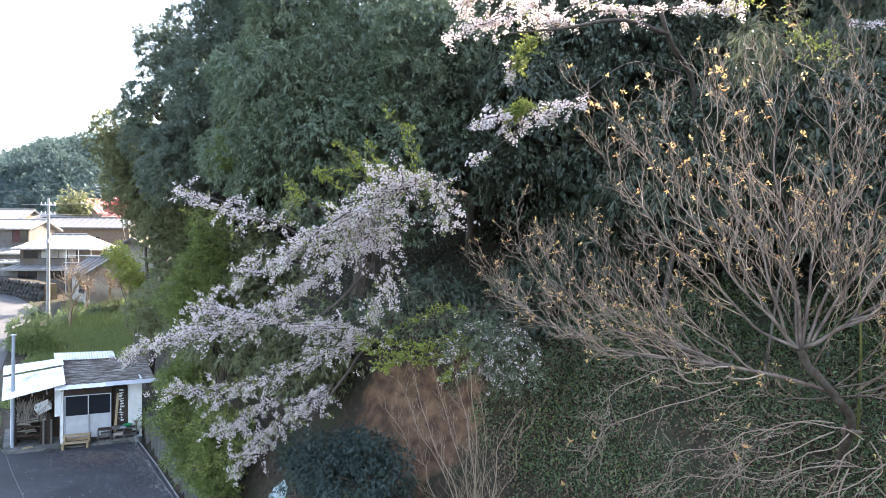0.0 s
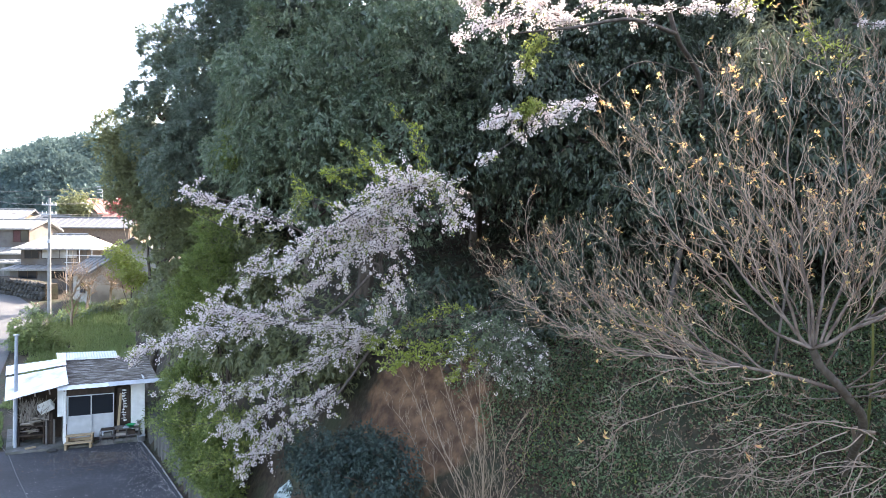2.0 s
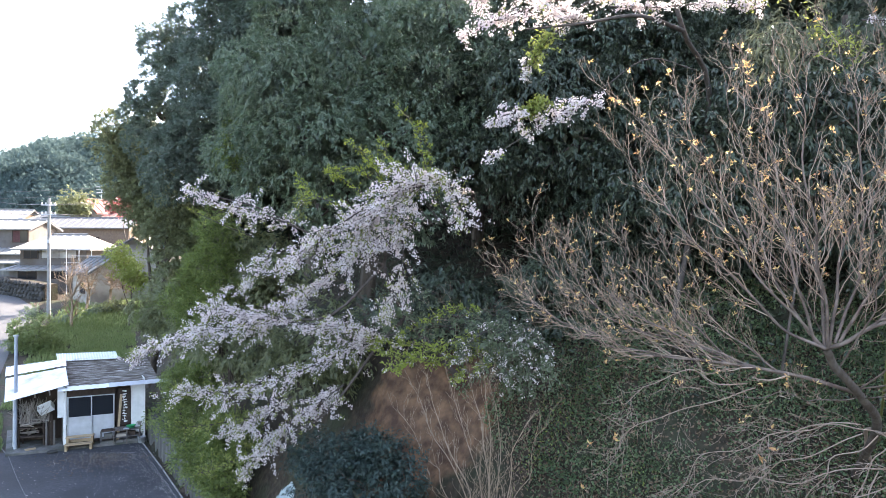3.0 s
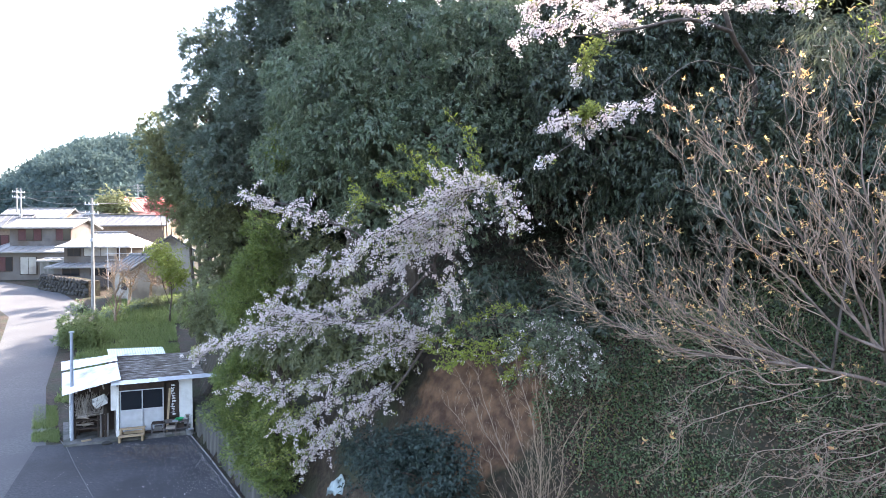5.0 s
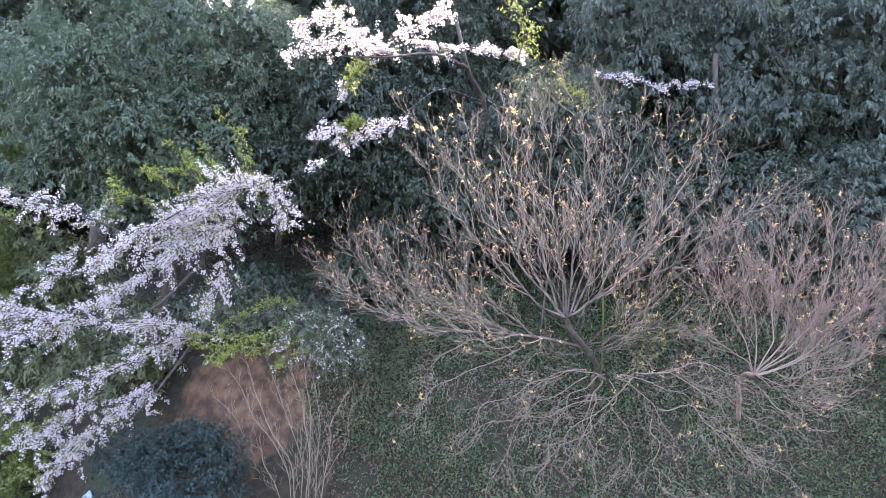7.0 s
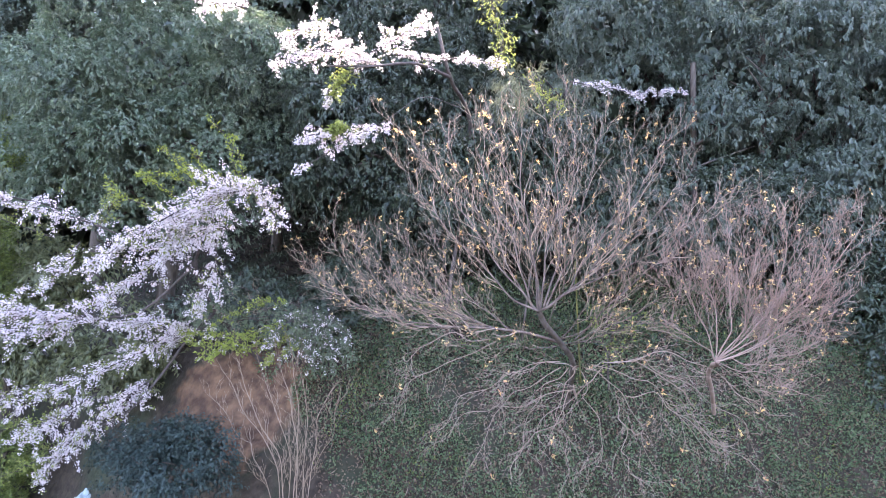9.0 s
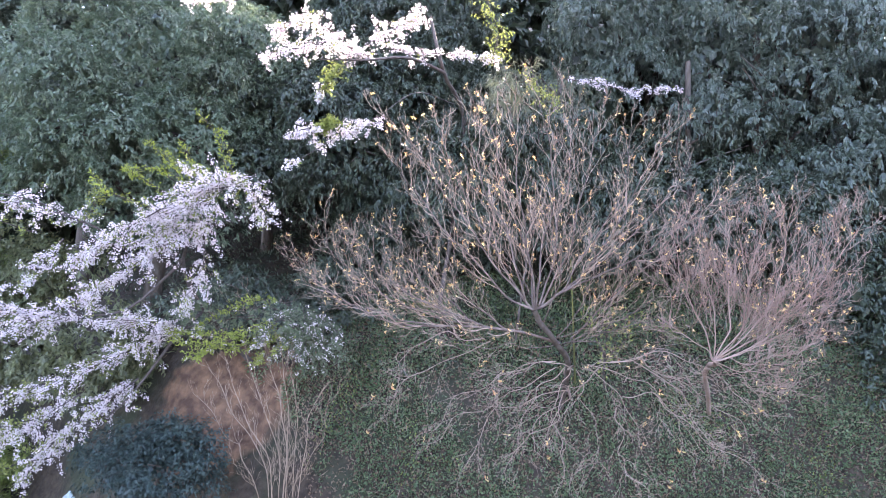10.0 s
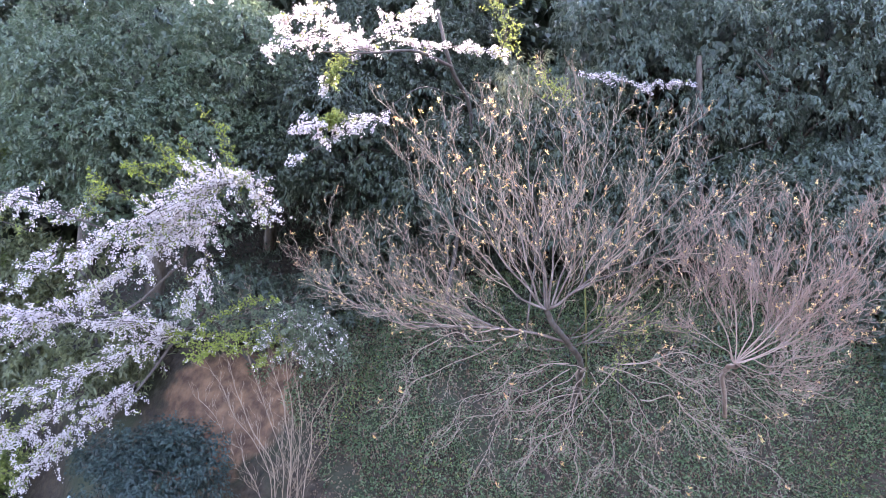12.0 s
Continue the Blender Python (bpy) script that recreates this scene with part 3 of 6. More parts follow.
# Dark leaves put here to give the hollow its shadow tone.
add_tree("evergreen_shrub", "shrub added above the clay bank, dark leaves giving the hollow's shade", place(*(0.25, 15.61, 6.33)[:2]),
         [((-0.05, 14.50, 7.02), 1.0, 0.9, 0.7), ((2.05, 14.50, 7.02), 1.2, 1.0, 0.6), ((-0.86, 14.00, 6.65), 1.1, 0.9, 0.6), ((1.00, 13.60, 6.37), 1.2, 0.9, 0.45), ((3.01, 15.50, 8.00), 0.9, 0.8, 0.9)],
         M_LEAF_DARK_SHADE, 330, 0.13, 0.05, 0.8, seed=17, radius=0.08)
# Dark leaves close a sunlit gap, standing in for shade behind the maples.
add_tree("evergreen_shrub", "understorey tree behind the maples, added with dark leaves for shade", place(*(13.24, 13.82, 8.52)[:2]),
         [((11.6, 12.6, 10.1), 2.4, 1.2, 1.7), ((8.71, 11.29, 8.68), 2.2, 1.4, 1.4), ((11.92, 10.05, 8.66), 2.0, 1.4, 1.3), ((13.26, 9.00, 8.05), 1.8, 1.3, 1.2), ((7.17, 11.85, 10.18), 2.0, 1.4, 1.6), ((5.43, 12.00, 9.67), 1.8, 1.2, 1.4), ((13.90, 10.87, 9.89), 1.7, 1.3, 1.2)],
         M_LEAF_DARK_SHADE, 330, 0.14, 0.055, 0.8, seed=18, radius=0.1)
add_tree("leafy_shrub", "low shrub with small green leaves and white flecks on the bank", place(*(1.30, 12.65, 5.58)[:2]),
         [((1.06, 11.40, 6.05), 0.65, 0.5, 0.42), ((0.74, 11.50, 6.36), 0.6, 0.5, 0.35), ((1.49, 11.30, 5.74), 0.5, 0.5, 0.45), ((-0.04, 12.00, 6.57), 0.9, 0.5, 0.4), ((-1.08, 12.00, 6.74), 0.7, 0.5, 0.5)],
         M_LEAF_SMALL, 800, 0.055, 0.032, 0.1, seed=19, radius=0.03, twig=0.2, gap=0.7)

# Trees hidden behind the wood, added so the yard and street lie in shade.
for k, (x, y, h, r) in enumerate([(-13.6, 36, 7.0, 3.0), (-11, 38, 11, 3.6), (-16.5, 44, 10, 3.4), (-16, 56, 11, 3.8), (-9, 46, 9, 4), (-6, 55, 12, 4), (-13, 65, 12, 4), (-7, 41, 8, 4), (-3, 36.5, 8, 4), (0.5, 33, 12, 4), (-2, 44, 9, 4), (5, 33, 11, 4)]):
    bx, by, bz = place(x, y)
    add_tree("evergreen_oak", "tall evergreen tree added, mostly hidden, to shade street and yard", (bx, by, bz),
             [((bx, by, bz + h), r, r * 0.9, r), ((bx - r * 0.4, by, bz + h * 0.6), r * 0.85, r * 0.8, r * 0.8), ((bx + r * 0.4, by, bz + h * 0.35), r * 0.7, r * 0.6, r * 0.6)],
             M_LEAF_DARK_SHADE, 22, 0.5, 0.28, 0.6, seed=140 + k, radius=0.26, twig=0.5, gap=0.2, lumps=0, shade=(0, 0, -1))


# Rows added to cover and shade the bare sunlit hillside above the wood.
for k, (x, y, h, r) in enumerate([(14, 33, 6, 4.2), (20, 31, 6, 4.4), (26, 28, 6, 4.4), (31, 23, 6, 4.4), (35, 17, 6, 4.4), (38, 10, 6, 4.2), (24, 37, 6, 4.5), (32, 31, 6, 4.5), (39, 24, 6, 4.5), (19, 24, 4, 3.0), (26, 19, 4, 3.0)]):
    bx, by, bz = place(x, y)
    add_tree("evergreen_oak", "low-branched evergreen tree added to darken the upper hillside", (bx, by, bz),
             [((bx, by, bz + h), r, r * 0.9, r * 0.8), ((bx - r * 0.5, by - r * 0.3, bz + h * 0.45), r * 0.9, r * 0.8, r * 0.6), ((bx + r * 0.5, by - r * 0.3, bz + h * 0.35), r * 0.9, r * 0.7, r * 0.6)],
             M_LEAF_DARK_SHADE, 22, 0.5, 0.28, 0.6, seed=170 + k, radius=0.26, twig=0.5, gap=0.1, lumps=0)


def bare_trunk(x, y, high, lean, radius, seed):
    e = thing("tree_trunk", "tall bare dark tree trunk in the shaded wood", "tree", place(x, y), group="trunks in the wood")
    w = Wood()
    w.tube(smooth_line([(0, 0, -0.3), (lean * 0.3, 0, high * 0.4), (lean, 0.1, high)], 10), radius, radius * 0.6, 8)
    w.link("trunk", M_BARK, e)
    rg = np.random.default_rng(seed)
    for k in range(3):
        z = high * rg.uniform(0.4, 0.8)
        b = Wood()
        p = np.array([lean * 0.7 * z / high, 0, z])
        b.tube(smooth_line([p, p + np.array([rg.uniform(-0.8, 0.8), -0.4, 0.5]), p + np.array([rg.uniform(-1.6, 1.6), -0.8, 1.2])], 6), radius * 0.35, 0.015, 5)
        b.link("branch", M_BARK, e)


for k, (px, py, hh, ln, rr) in enumerate([(*(14.25, 11.28, 9.11)[:2], 7, 0.3, 0.16), (*(15.65, 11.27, 9.49)[:2], 7, -0.2, 0.2), (*(16.54, 10.40, 9.10)[:2], 7, 0.4, 0.14), (*(8.85, 12.82, 9.91)[:2], 6, -0.3, 0.13), (*(11.99, 11.62, 9.08)[:2], 6.5, 0.2, 0.13)]):
    bare_trunk(px, py, hh, ln, rr, 200 + k)
add_tree("bamboo_clump", "pale feathery bamboo leaves hanging over the maple", place(*(5.83, 10.75, 10.49)[:2]),
         [((6.31, 12.00, 12.44), 0.7, 0.5, 0.45), ((7.35, 12.00, 12.21), 0.7, 0.5, 0.5), ((8.39, 12.00, 12.56), 0.7, 0.5, 0.5), ((8.05, 12.00, 11.52), 0.6, 0.5, 0.4), ((5.18, 9.49, 11.38), 0.6, 0.5, 0.45)],
         M_BAMBOO_LEAF, 420, 0.17, 0.022, 0.8, seed=23, radius=0.03, twig=0.3, gap=0.5, lumps=7)
add_tree("cypress_shrub", "yellow-green conical cypress below the blossom", place(-6.3, 16.3),
         [((-6.59, 16.50, 7.48), 0.75, 0.75, 1.2), ((-6.43, 16.50, 8.27), 0.55, 0.55, 0.9), ((-6.90, 16.50, 6.52), 0.8, 0.8, 0.9), ((-6.33, 17.50, 10.99), 0.6, 0.5, 0.7)],
         M_CYPRESS, 1700, 0.08, 0.026, -0.1, seed=11, radius=0.08, twig=0.2)
add_tree("cypress_shrub", "bright yellow-green shrub overhanging the retaining wall", place(-7.6, 19.6),
         [((-7.75, 18.50, 4.18), 0.9, 1.0, 0.8), ((-7.52, 18.00, 3.08), 1.1, 1.1, 0.9), ((-6.77, 17.00, 2.05), 0.9, 0.9, 0.8), ((-6.09, 16.50, 2.86), 0.8, 0.9, 0.8), ((-6.13, 16.20, 1.71), 0.55, .6, .5)],
         M_CYPRESS, 1500, 0.085, 0.03, 0.0, seed=12, radius=0.08, twig=0.25)
add_tree("camellia_shrub", "dark blue-green rounded shrub on the bank", place(*(-2.03, 12.94, 2.88)[:2]),
         [((-2.04, 11.60, 4.10), 0.6, 0.6, 0.45), ((-1.46, 11.40, 4.17), 0.55, 0.6, 0.45), ((-2.45, 11.40, 3.67), 0.6, 0.6, 0.5), ((-0.98, 11.00, 3.83), 0.45, 0.5, 0.5), ((-1.67, 11.00, 3.67), 0.8, .6, .5), ((-2.81, 12.00, 3.95), 0.4, 0.4, 0.4)],
         M_LEAF_TEAL, 2300, 0.07, 0.034, 0.5, seed=13, radius=0.06, twig=0.25, gap=0.6, lumps=10)
add_tree("evergreen_shrub", "dull olive leafy shrub in the shade of the trees", place(-9.3, 22.5),
         [((-10.37, 22.00, 5.56), 1.3, 1.2, 1.2), ((-8.3, 20.40, 5.0), 1.1, 1.2, 1.1), ((-5.96, 17.00, 5.49), 1.4, 1.1, 1.2), ((-5.15, 17.00, 7.46), 1.4, 1.2, 1.4), ((-3.23, 15.00, 5.52), 1.4, 1.1, 1.0)],
         M_LEAF_OLIVE, 420, 0.15, 0.055, 0.6, seed=14, radius=0.1)
add_tree("evergreen_shrub", "dark shrub filling the hollow behind the maples", place(4.5, 14.5),
         [((2.93, 14.00, 5.99), 1.2, 1.0, 0.8), ((5.12, 14.50, 7.60), 2.0, 1.2, 1.2), ((7.92, 14.50, 8.45), 2.2, 1.4, 1.6), ((8.68, 13.50, 6.08), 1.6, 1.2, 1.2)],
         M_LEAF_DARK_SHADE, 420, 0.14, 0.05, 0.7, seed=15, radius=0.1)
add_tree("evergreen_shrub", "dark evergreen shrub at the foot of the wood", place(14.5, 8.5),
         [((14.11, 8.16, 6.78), 1.4, 1.2, 1.3), ((12.90, 10.19, 9.46), 2.2, 1.4, 0.8), ((14.06, 7.14, 5.41), 1.2, 1.2, 1.2)],
         M_LEAF_DARK_SHADE, 420, 0.14, 0.055, 0.6, seed=16, radius=0.1)


# ------------------------------------------------------------------ blossom, maples
def spray(wood, flowers, leaf_list, ctrl, reach, count, rng, flower_size=0.036, green=0.06, r0=0.02, hang=0.5, side=0.62):
    """A blossoming branch: a curved stem, side twigs, and clusters of flowers along them."""
    line = smooth_line(ctrl, 26)
    wood.tube(line, r0, 0.005, 5)
    seg = np.gradient(line, axis=0)
    for i in range(count):
        k = rng.integers(1, len(line))
        p = line[k]
        d = unit(unit(seg[k]) * rng.uniform(0.1, 1.0) + rng.normal(0, side, 3) * np.array([1, 1, 0.6]) + np.array([0, 0, -hang * 0.6 * rng.random()]))
        ln = reach * rng.uniform(0.35, 1.55) * (1.15 - 0.5 * k / len(line))
        m = p + d * ln * 0.5 + rng.normal(0, 0.04, 3)
        tip = p + d * ln + np.array([0, 0, -0.12 * hang * ln])
        tw = smooth_line([p, m, tip], 6)
        wood.tube(tw, 0.007, 0.003, 3)
        nodes = int(5 + ln * 15)
        for u in rng.uniform(0.12, 1.0, nodes):
            c = tw[min(5, int(u * 5))] * (1 - (u * 5) % 1) + tw[min(5, int(u * 5) + 1)] * ((u * 5) % 1)
            if rng.random() < green:
                n = 7
                leaf_list.append((c + rng.normal(0, 0.03, (n, 3)), rng.normal(0, 1, (n, 3)) + np.array([0, 0, 0.6])))
            n = rng.integers(2, 7)
            off = rng.normal(0, 1, (n, 3))
            off = unit(off) * rng.uniform(0.015, 0.08, (n, 1))
            flowers.append((c + off, unit(off) + np.array([0, 0, 0.15])))
    return line


def cherry(name, label, base, trunk, sprays, seed, green=0.06, greens=()):
    e = thing(name, label, "tree", base)
    o = np.array(base, float)
    rng = np.random.default_rng(seed)
    wood, flowers, lv = Wood(), [], []
    for line, r0, r1 in trunk:
        wood.tube(smooth_line(line, 14) - o, r0, r1, 7)
    for ctrl, reach, count in sprays:
        twigs = Wood()
        spray(twigs, flowers, lv, np.array(ctrl) - o, reach, int(count * 1.5), rng, green=green)
        tagged(twigs.link("branch", M_CHERRY_BARK, e), kind="stuff")
    for ctrl, reach, count in greens:
        twigs = Wood()
        ln = smooth_line(np.array(ctrl) - o, 20)
        twigs.tube(ln, 0.012, 0.004, 4)
        for _ in range(count):
            p = ln[rng.integers(2, 20)]
            d = unit(rng.normal(0, 1, 3) + np.array([0, 0, 0.2])) * reach * rng.uniform(0.3, 1)
            twigs.tube(np.array([p, p + d * 0.6, p + d]), 0.005, 0.002, 3)
            q = p + d * rng.uniform(0.2, 1, (11, 1)) + rng.normal(0, 0.02, (11, 3))
            lv.append((q, rng.normal(0, 1, (11, 3)) + d / reach))
        tagged(twigs.link("branch", M_CHERRY_BARK, e), kind="stuff")
    wood.link("trunk", M_CHERRY_BARK, e)
    if flowers:
        v, f = stars(np.concatenate([a for a, _ in flowers]), np.concatenate([b for _, b in flowers]), 0.035, rng)
        tagged(link_array("blossom", v, f, M_PETAL, e), "pale pink-white blossom", kind="stuff")
    if lv:
        v, f = leaves(np.concatenate([a for a, _ in lv]), np.concatenate([b for _, b in lv]), 0.06, 0.028, rng)
        tagged(link_array("young_leaves", v, f, M_LEAF_YELLOW, e), "fresh yellow-green leaves", kind="stuff")
    return e


cherry("cherry_tree", "cherry tree in full pale blossom leaning down from the bank", place(0.3, 13.2),
       [([place(0.3, 13.2, -0.3), (-0.98, 12.20, 6.72), (-1.37, 11.50, 7.79), (-0.95, 10.50, 8.74)], 0.065, 0.02),
        ([(-0.98, 12.20, 6.72), (-1.54, 12.00, 6.16), (-2.12, 12.00, 5.35), (-2.75, 12.00, 4.65), (-3.51, 12.00, 4.36)], 0.038, 0.014),
        ([(-1.37, 11.50, 7.79), (-2.48, 11.50, 6.79), (-3.91, 11.80, 6.75), (-4.90, 12.00, 6.38)], 0.03, 0.012),
        ([(-1.37, 11.50, 7.79), (-2.49, 11.50, 8.23), (-3.92, 11.80, 8.92), (-5.14, 12.00, 9.21)], 0.026, 0.01)],
       [([(-0.94, 10.30, 8.82), (-0.62, 10.00, 9.29), (-0.14, 9.80, 9.12), (0.15, 9.70, 8.60)], 0.5, 34),
        ([(-0.43, 10.00, 9.19), (-1.13, 10.20, 9.06), (-2.07, 10.50, 8.53), (-3.12, 11.00, 7.86)], 0.6, 75),
        ([(-0.64, 10.40, 8.53), (-1.37, 10.60, 8.33), (-2.38, 11.00, 7.59), (-3.31, 11.30, 6.98)], 0.6, 60),
        ([(-0.83, 10.20, 9.01), (-1.47, 10.60, 8.64), (-1.95, 11.00, 8.12)], 0.6, 40)] + [
       ([(-3.04, 11.50, 8.51), (-3.96, 11.60, 8.85), (-4.56, 11.70, 8.96), (-5.23, 11.80, 9.25)], 0.45, 34),
        ([(-1.38, 11.60, 6.45), (-2.48, 11.50, 6.63), (-3.88, 11.70, 6.71), (-4.94, 11.80, 6.98)], 0.6, 70),
        ([(-3.40, 11.60, 6.78), (-4.44, 11.70, 6.59), (-5.55, 11.90, 6.33), (-6.57, 12.20, 5.93)], 0.55, 60),
        ([(-1.16, 11.60, 6.45), (-2.09, 11.80, 6.08), (-3.28, 12.00, 5.57), (-4.55, 12.00, 5.22), (-5.48, 12.00, 5.22)], 0.6, 75)] + [
       ([(-2.24, 12.00, 5.35), (-3.04, 12.00, 4.76), (-3.74, 12.00, 4.18), (-4.20, 12.00, 3.60)], 0.55, 55),
        ([(-3.28, 12.00, 5.11), (-4.09, 12.00, 4.64), (-4.66, 12.00, 4.41)], 0.5, 30),
        ([(-0.96, 10.60, 8.33), (-1.00, 11.00, 7.49), (-1.35, 11.30, 6.82)], 0.5, 22),
        ([(-3.51, 11.60, 8.23), (-3.88, 11.70, 7.67), (-4.60, 11.80, 7.20)], 0.4, 18)],
       seed=21, green=0.09,
       greens=[([(-3.86, 12.00, 5.22), (-4.78, 12.00, 5.22), (-5.80, 12.20, 5.17)], 0.4, 45), ([(-3.74, 12.00, 4.76), (-4.66, 12.00, 4.58), (-5.53, 12.00, 4.47)], 0.4, 45), ([(-3.74, 12.00, 4.18), (-4.55, 12.00, 3.77), (-5.18, 12.00, 3.54)], 0.4, 45),
               ([(-4.03, 11.80, 8.35), (-4.60, 11.80, 8.57), (-5.32, 12.00, 8.87)], 0.3, 14),
               ([(-3.15, 11.50, 8.56), (-2.88, 11.30, 8.99), (-2.91, 11.20, 9.26)], 0.3, 22)])

cherry("cherry_tree", "cherry tree with bright blossom on long level branches", place(4.6, 12.6),
       [([place(4.6, 12.6, -0.3), (5.15, 12.00, 10.93), (4.04, 10.60, 12.03), (3.69, 10.50, 13.21)], 0.06, 0.035),
        ([(4.04, 10.60, 12.03), (2.91, 9.60, 11.89), (1.90, 9.20, 11.60), (1.02, 9.20, 11.51)], 0.04, 0.012),
        ([(4.54, 11.20, 11.50), (3.29, 10.20, 11.39), (2.34, 9.50, 10.71), (1.55, 9.20, 10.13)], 0.012, 0.005)],
       [([(2.01, 9.30, 11.73), (1.30, 9.30, 11.90), (0.67, 9.30, 11.72), (0.09, 9.30, 11.45)], 0.36, 36),
        ([(1.58, 9.40, 12.04), (0.85, 9.40, 12.31), (0.31, 9.40, 12.12)], 0.4, 26),
        ([(2.45, 9.60, 12.03), (3.45, 9.80, 12.12), (4.29, 10.00, 12.28), (5.01, 10.00, 12.22)], 0.24, 40),
        ([(1.94, 9.40, 11.95), (2.49, 9.40, 12.31), (3.03, 9.40, 12.68)], 0.4, 26)] + [
       ([(2.31, 9.40, 10.45), (1.84, 9.30, 10.38), (1.29, 9.20, 10.04), (0.49, 9.20, 9.51)], 0.26, 26),
        ([(1.29, 9.20, 10.13), (0.93, 9.20, 10.22), (0.53, 9.20, 10.13)], 0.28, 16),
        ([(1.07, 9.30, 11.10), (1.03, 9.30, 10.83)], 0.15, 6),
        ([(7.30, 10.69, 12.26), (8.09, 10.39, 12.12), (8.87, 10.09, 11.97), (9.78, 9.74, 12.04)], 0.3, 26),
        ([(-0.39, 9.69, 12.60), (-0.78, 9.83, 12.71), (-1.16, 9.99, 12.66)], 0.4, 16)],
       seed=22, green=0.03,
       greens=[([(1.57, 9.30, 11.55), (1.28, 9.20, 11.24), (1.15, 9.20, 10.97)], 0.3, 60), ([(1.36, 9.10, 10.37), (1.20, 9.10, 10.29), (1.05, 9.10, 10.20)], 0.17, 70),
               ([(4.51, 9.09, 11.84), (4.62, 9.04, 12.42), (4.40, 9.11, 13.23)], 0.5, 50), ([(5.27, 8.80, 11.73), (5.49, 8.73, 11.15), (5.76, 8.63, 10.91)], 0.45, 30)])


def shoots(wood, tufts, line, r, level, rng, gap, length, up, angle=0.62, leaf=0.5):
    """Side shoots along a limb at a narrow angle, nearly straight with small kinks, forking again; leaf tufts at the tips."""
    seg = np.gradient(line, axis=0)
    arc = np.concatenate([[0], np.cumsum(np.linalg.norm(np.diff(line, axis=0), axis=1))])
    total = arc[-1]
    s = total * 0.14 + gap * rng.random()
    while s < total:
        f = s / total
        k = min(len(line) - 1, int(np.searchsorted(arc, s)))
        t = unit(seg[k])
        side = rng.normal(0, 1, 3)
        side = unit(side - t * (side @ t))
        a = angle * rng.uniform(0.55, 1.3)
        d = unit(t * math.cos(a) + side * math.sin(a) + up * 0.12)
        ln = length * rng.uniform(0.45, 1.2) * (1.15 - 0.6 * f)
        p = line[k]
        kink = rng.normal(0, 0.06 * ln, (3, 3))
        c = smooth_line([p, p + d * ln * 0.34 + kink[0], p + d * ln * 0.68 + up * ln * 0.05 + kink[1], p + d * ln + up * ln * 0.14 + kink[2]], 8 if level > 1 else (5 if level else 4))
        rr = max(0.003, r * 0.52 * (1.1 - 0.55 * f))
        wood.tube(c, rr, max(0.002, rr * 0.42), 4 if level > 1 else 3)
        if level:
            shoots(wood, tufts, c, rr, level - 1, rng, gap * 0.78, length * 0.46, up, angle, leaf)
        if level < 2 and rng.random() < (leaf if level else leaf * 0.6):
            n = rng.integers(4, 8)
            tufts.append((np.repeat(c[-1][None], n, 0) + rng.normal(0, 0.012, (n, 3)), rng.normal(0, 0.8, (n, 3)) + np.array([0, 0, 0.35])))
        s += gap * rng.uniform(0.55, 1.45)


def maple(label, base, limbs, seed, gap=0.17, length=0.85, leaf=0.5, up=(0, 0, 1.0), name="maple_tree", bark=None, level=2, leaf_len=0.064, angle=0.62, flowers=None):
    e = thing(name, label, "tree", base)
    o = np.array(base, float)
    rng = np.random.default_rng(seed)
    twigs, tufts = Wood(), []
    for ctrl, r0, dens in limbs:
        line = smooth_line(np.array(ctrl) - o, 26)
        u = np.linspace(0, 1, 26)[:, None]
        ph = rng.uniform(0, 6.28, (2, 3))
        line = line + (np.sin(u * 8 + ph[0]) * 0.05 + np.sin(u * 19 + ph[1]) * 0.022) * np.minimum(1, u * 4) * (min(1, r0 * 40) if r0 > 0.012 else 1.6) * (1 if dens else 0.4)
        limb = Wood()
        limb.tube(line, r0 * (0.7 if dens else 1), r0 * 0.8 if not dens else 0.004, 7)
        limb.link("limb" if dens else "trunk", bark or (M_TWIG if dens else M_BARK), e)
        if dens:
            shoots(twigs, tufts, line, r0 * 0.5, level, rng, gap / dens, length, np.array(up), angle, leaf)
    tagged(twigs.link("twig_mass", bark or M_TWIG_FINE, e), "fine bare twigs", kind="stuff")
    if tufts:
        v, f = leaves(np.concatenate([a for a, _ in tufts]), np.concatenate([b for _, b in tufts]), leaf_len, leaf_len * 0.42, rng)
        tagged(link_array("young_leaves", v, f, flowers or M_MAPLE_LEAF, e), "tufts of orange and pink young leaves", kind="stuff")
    return e


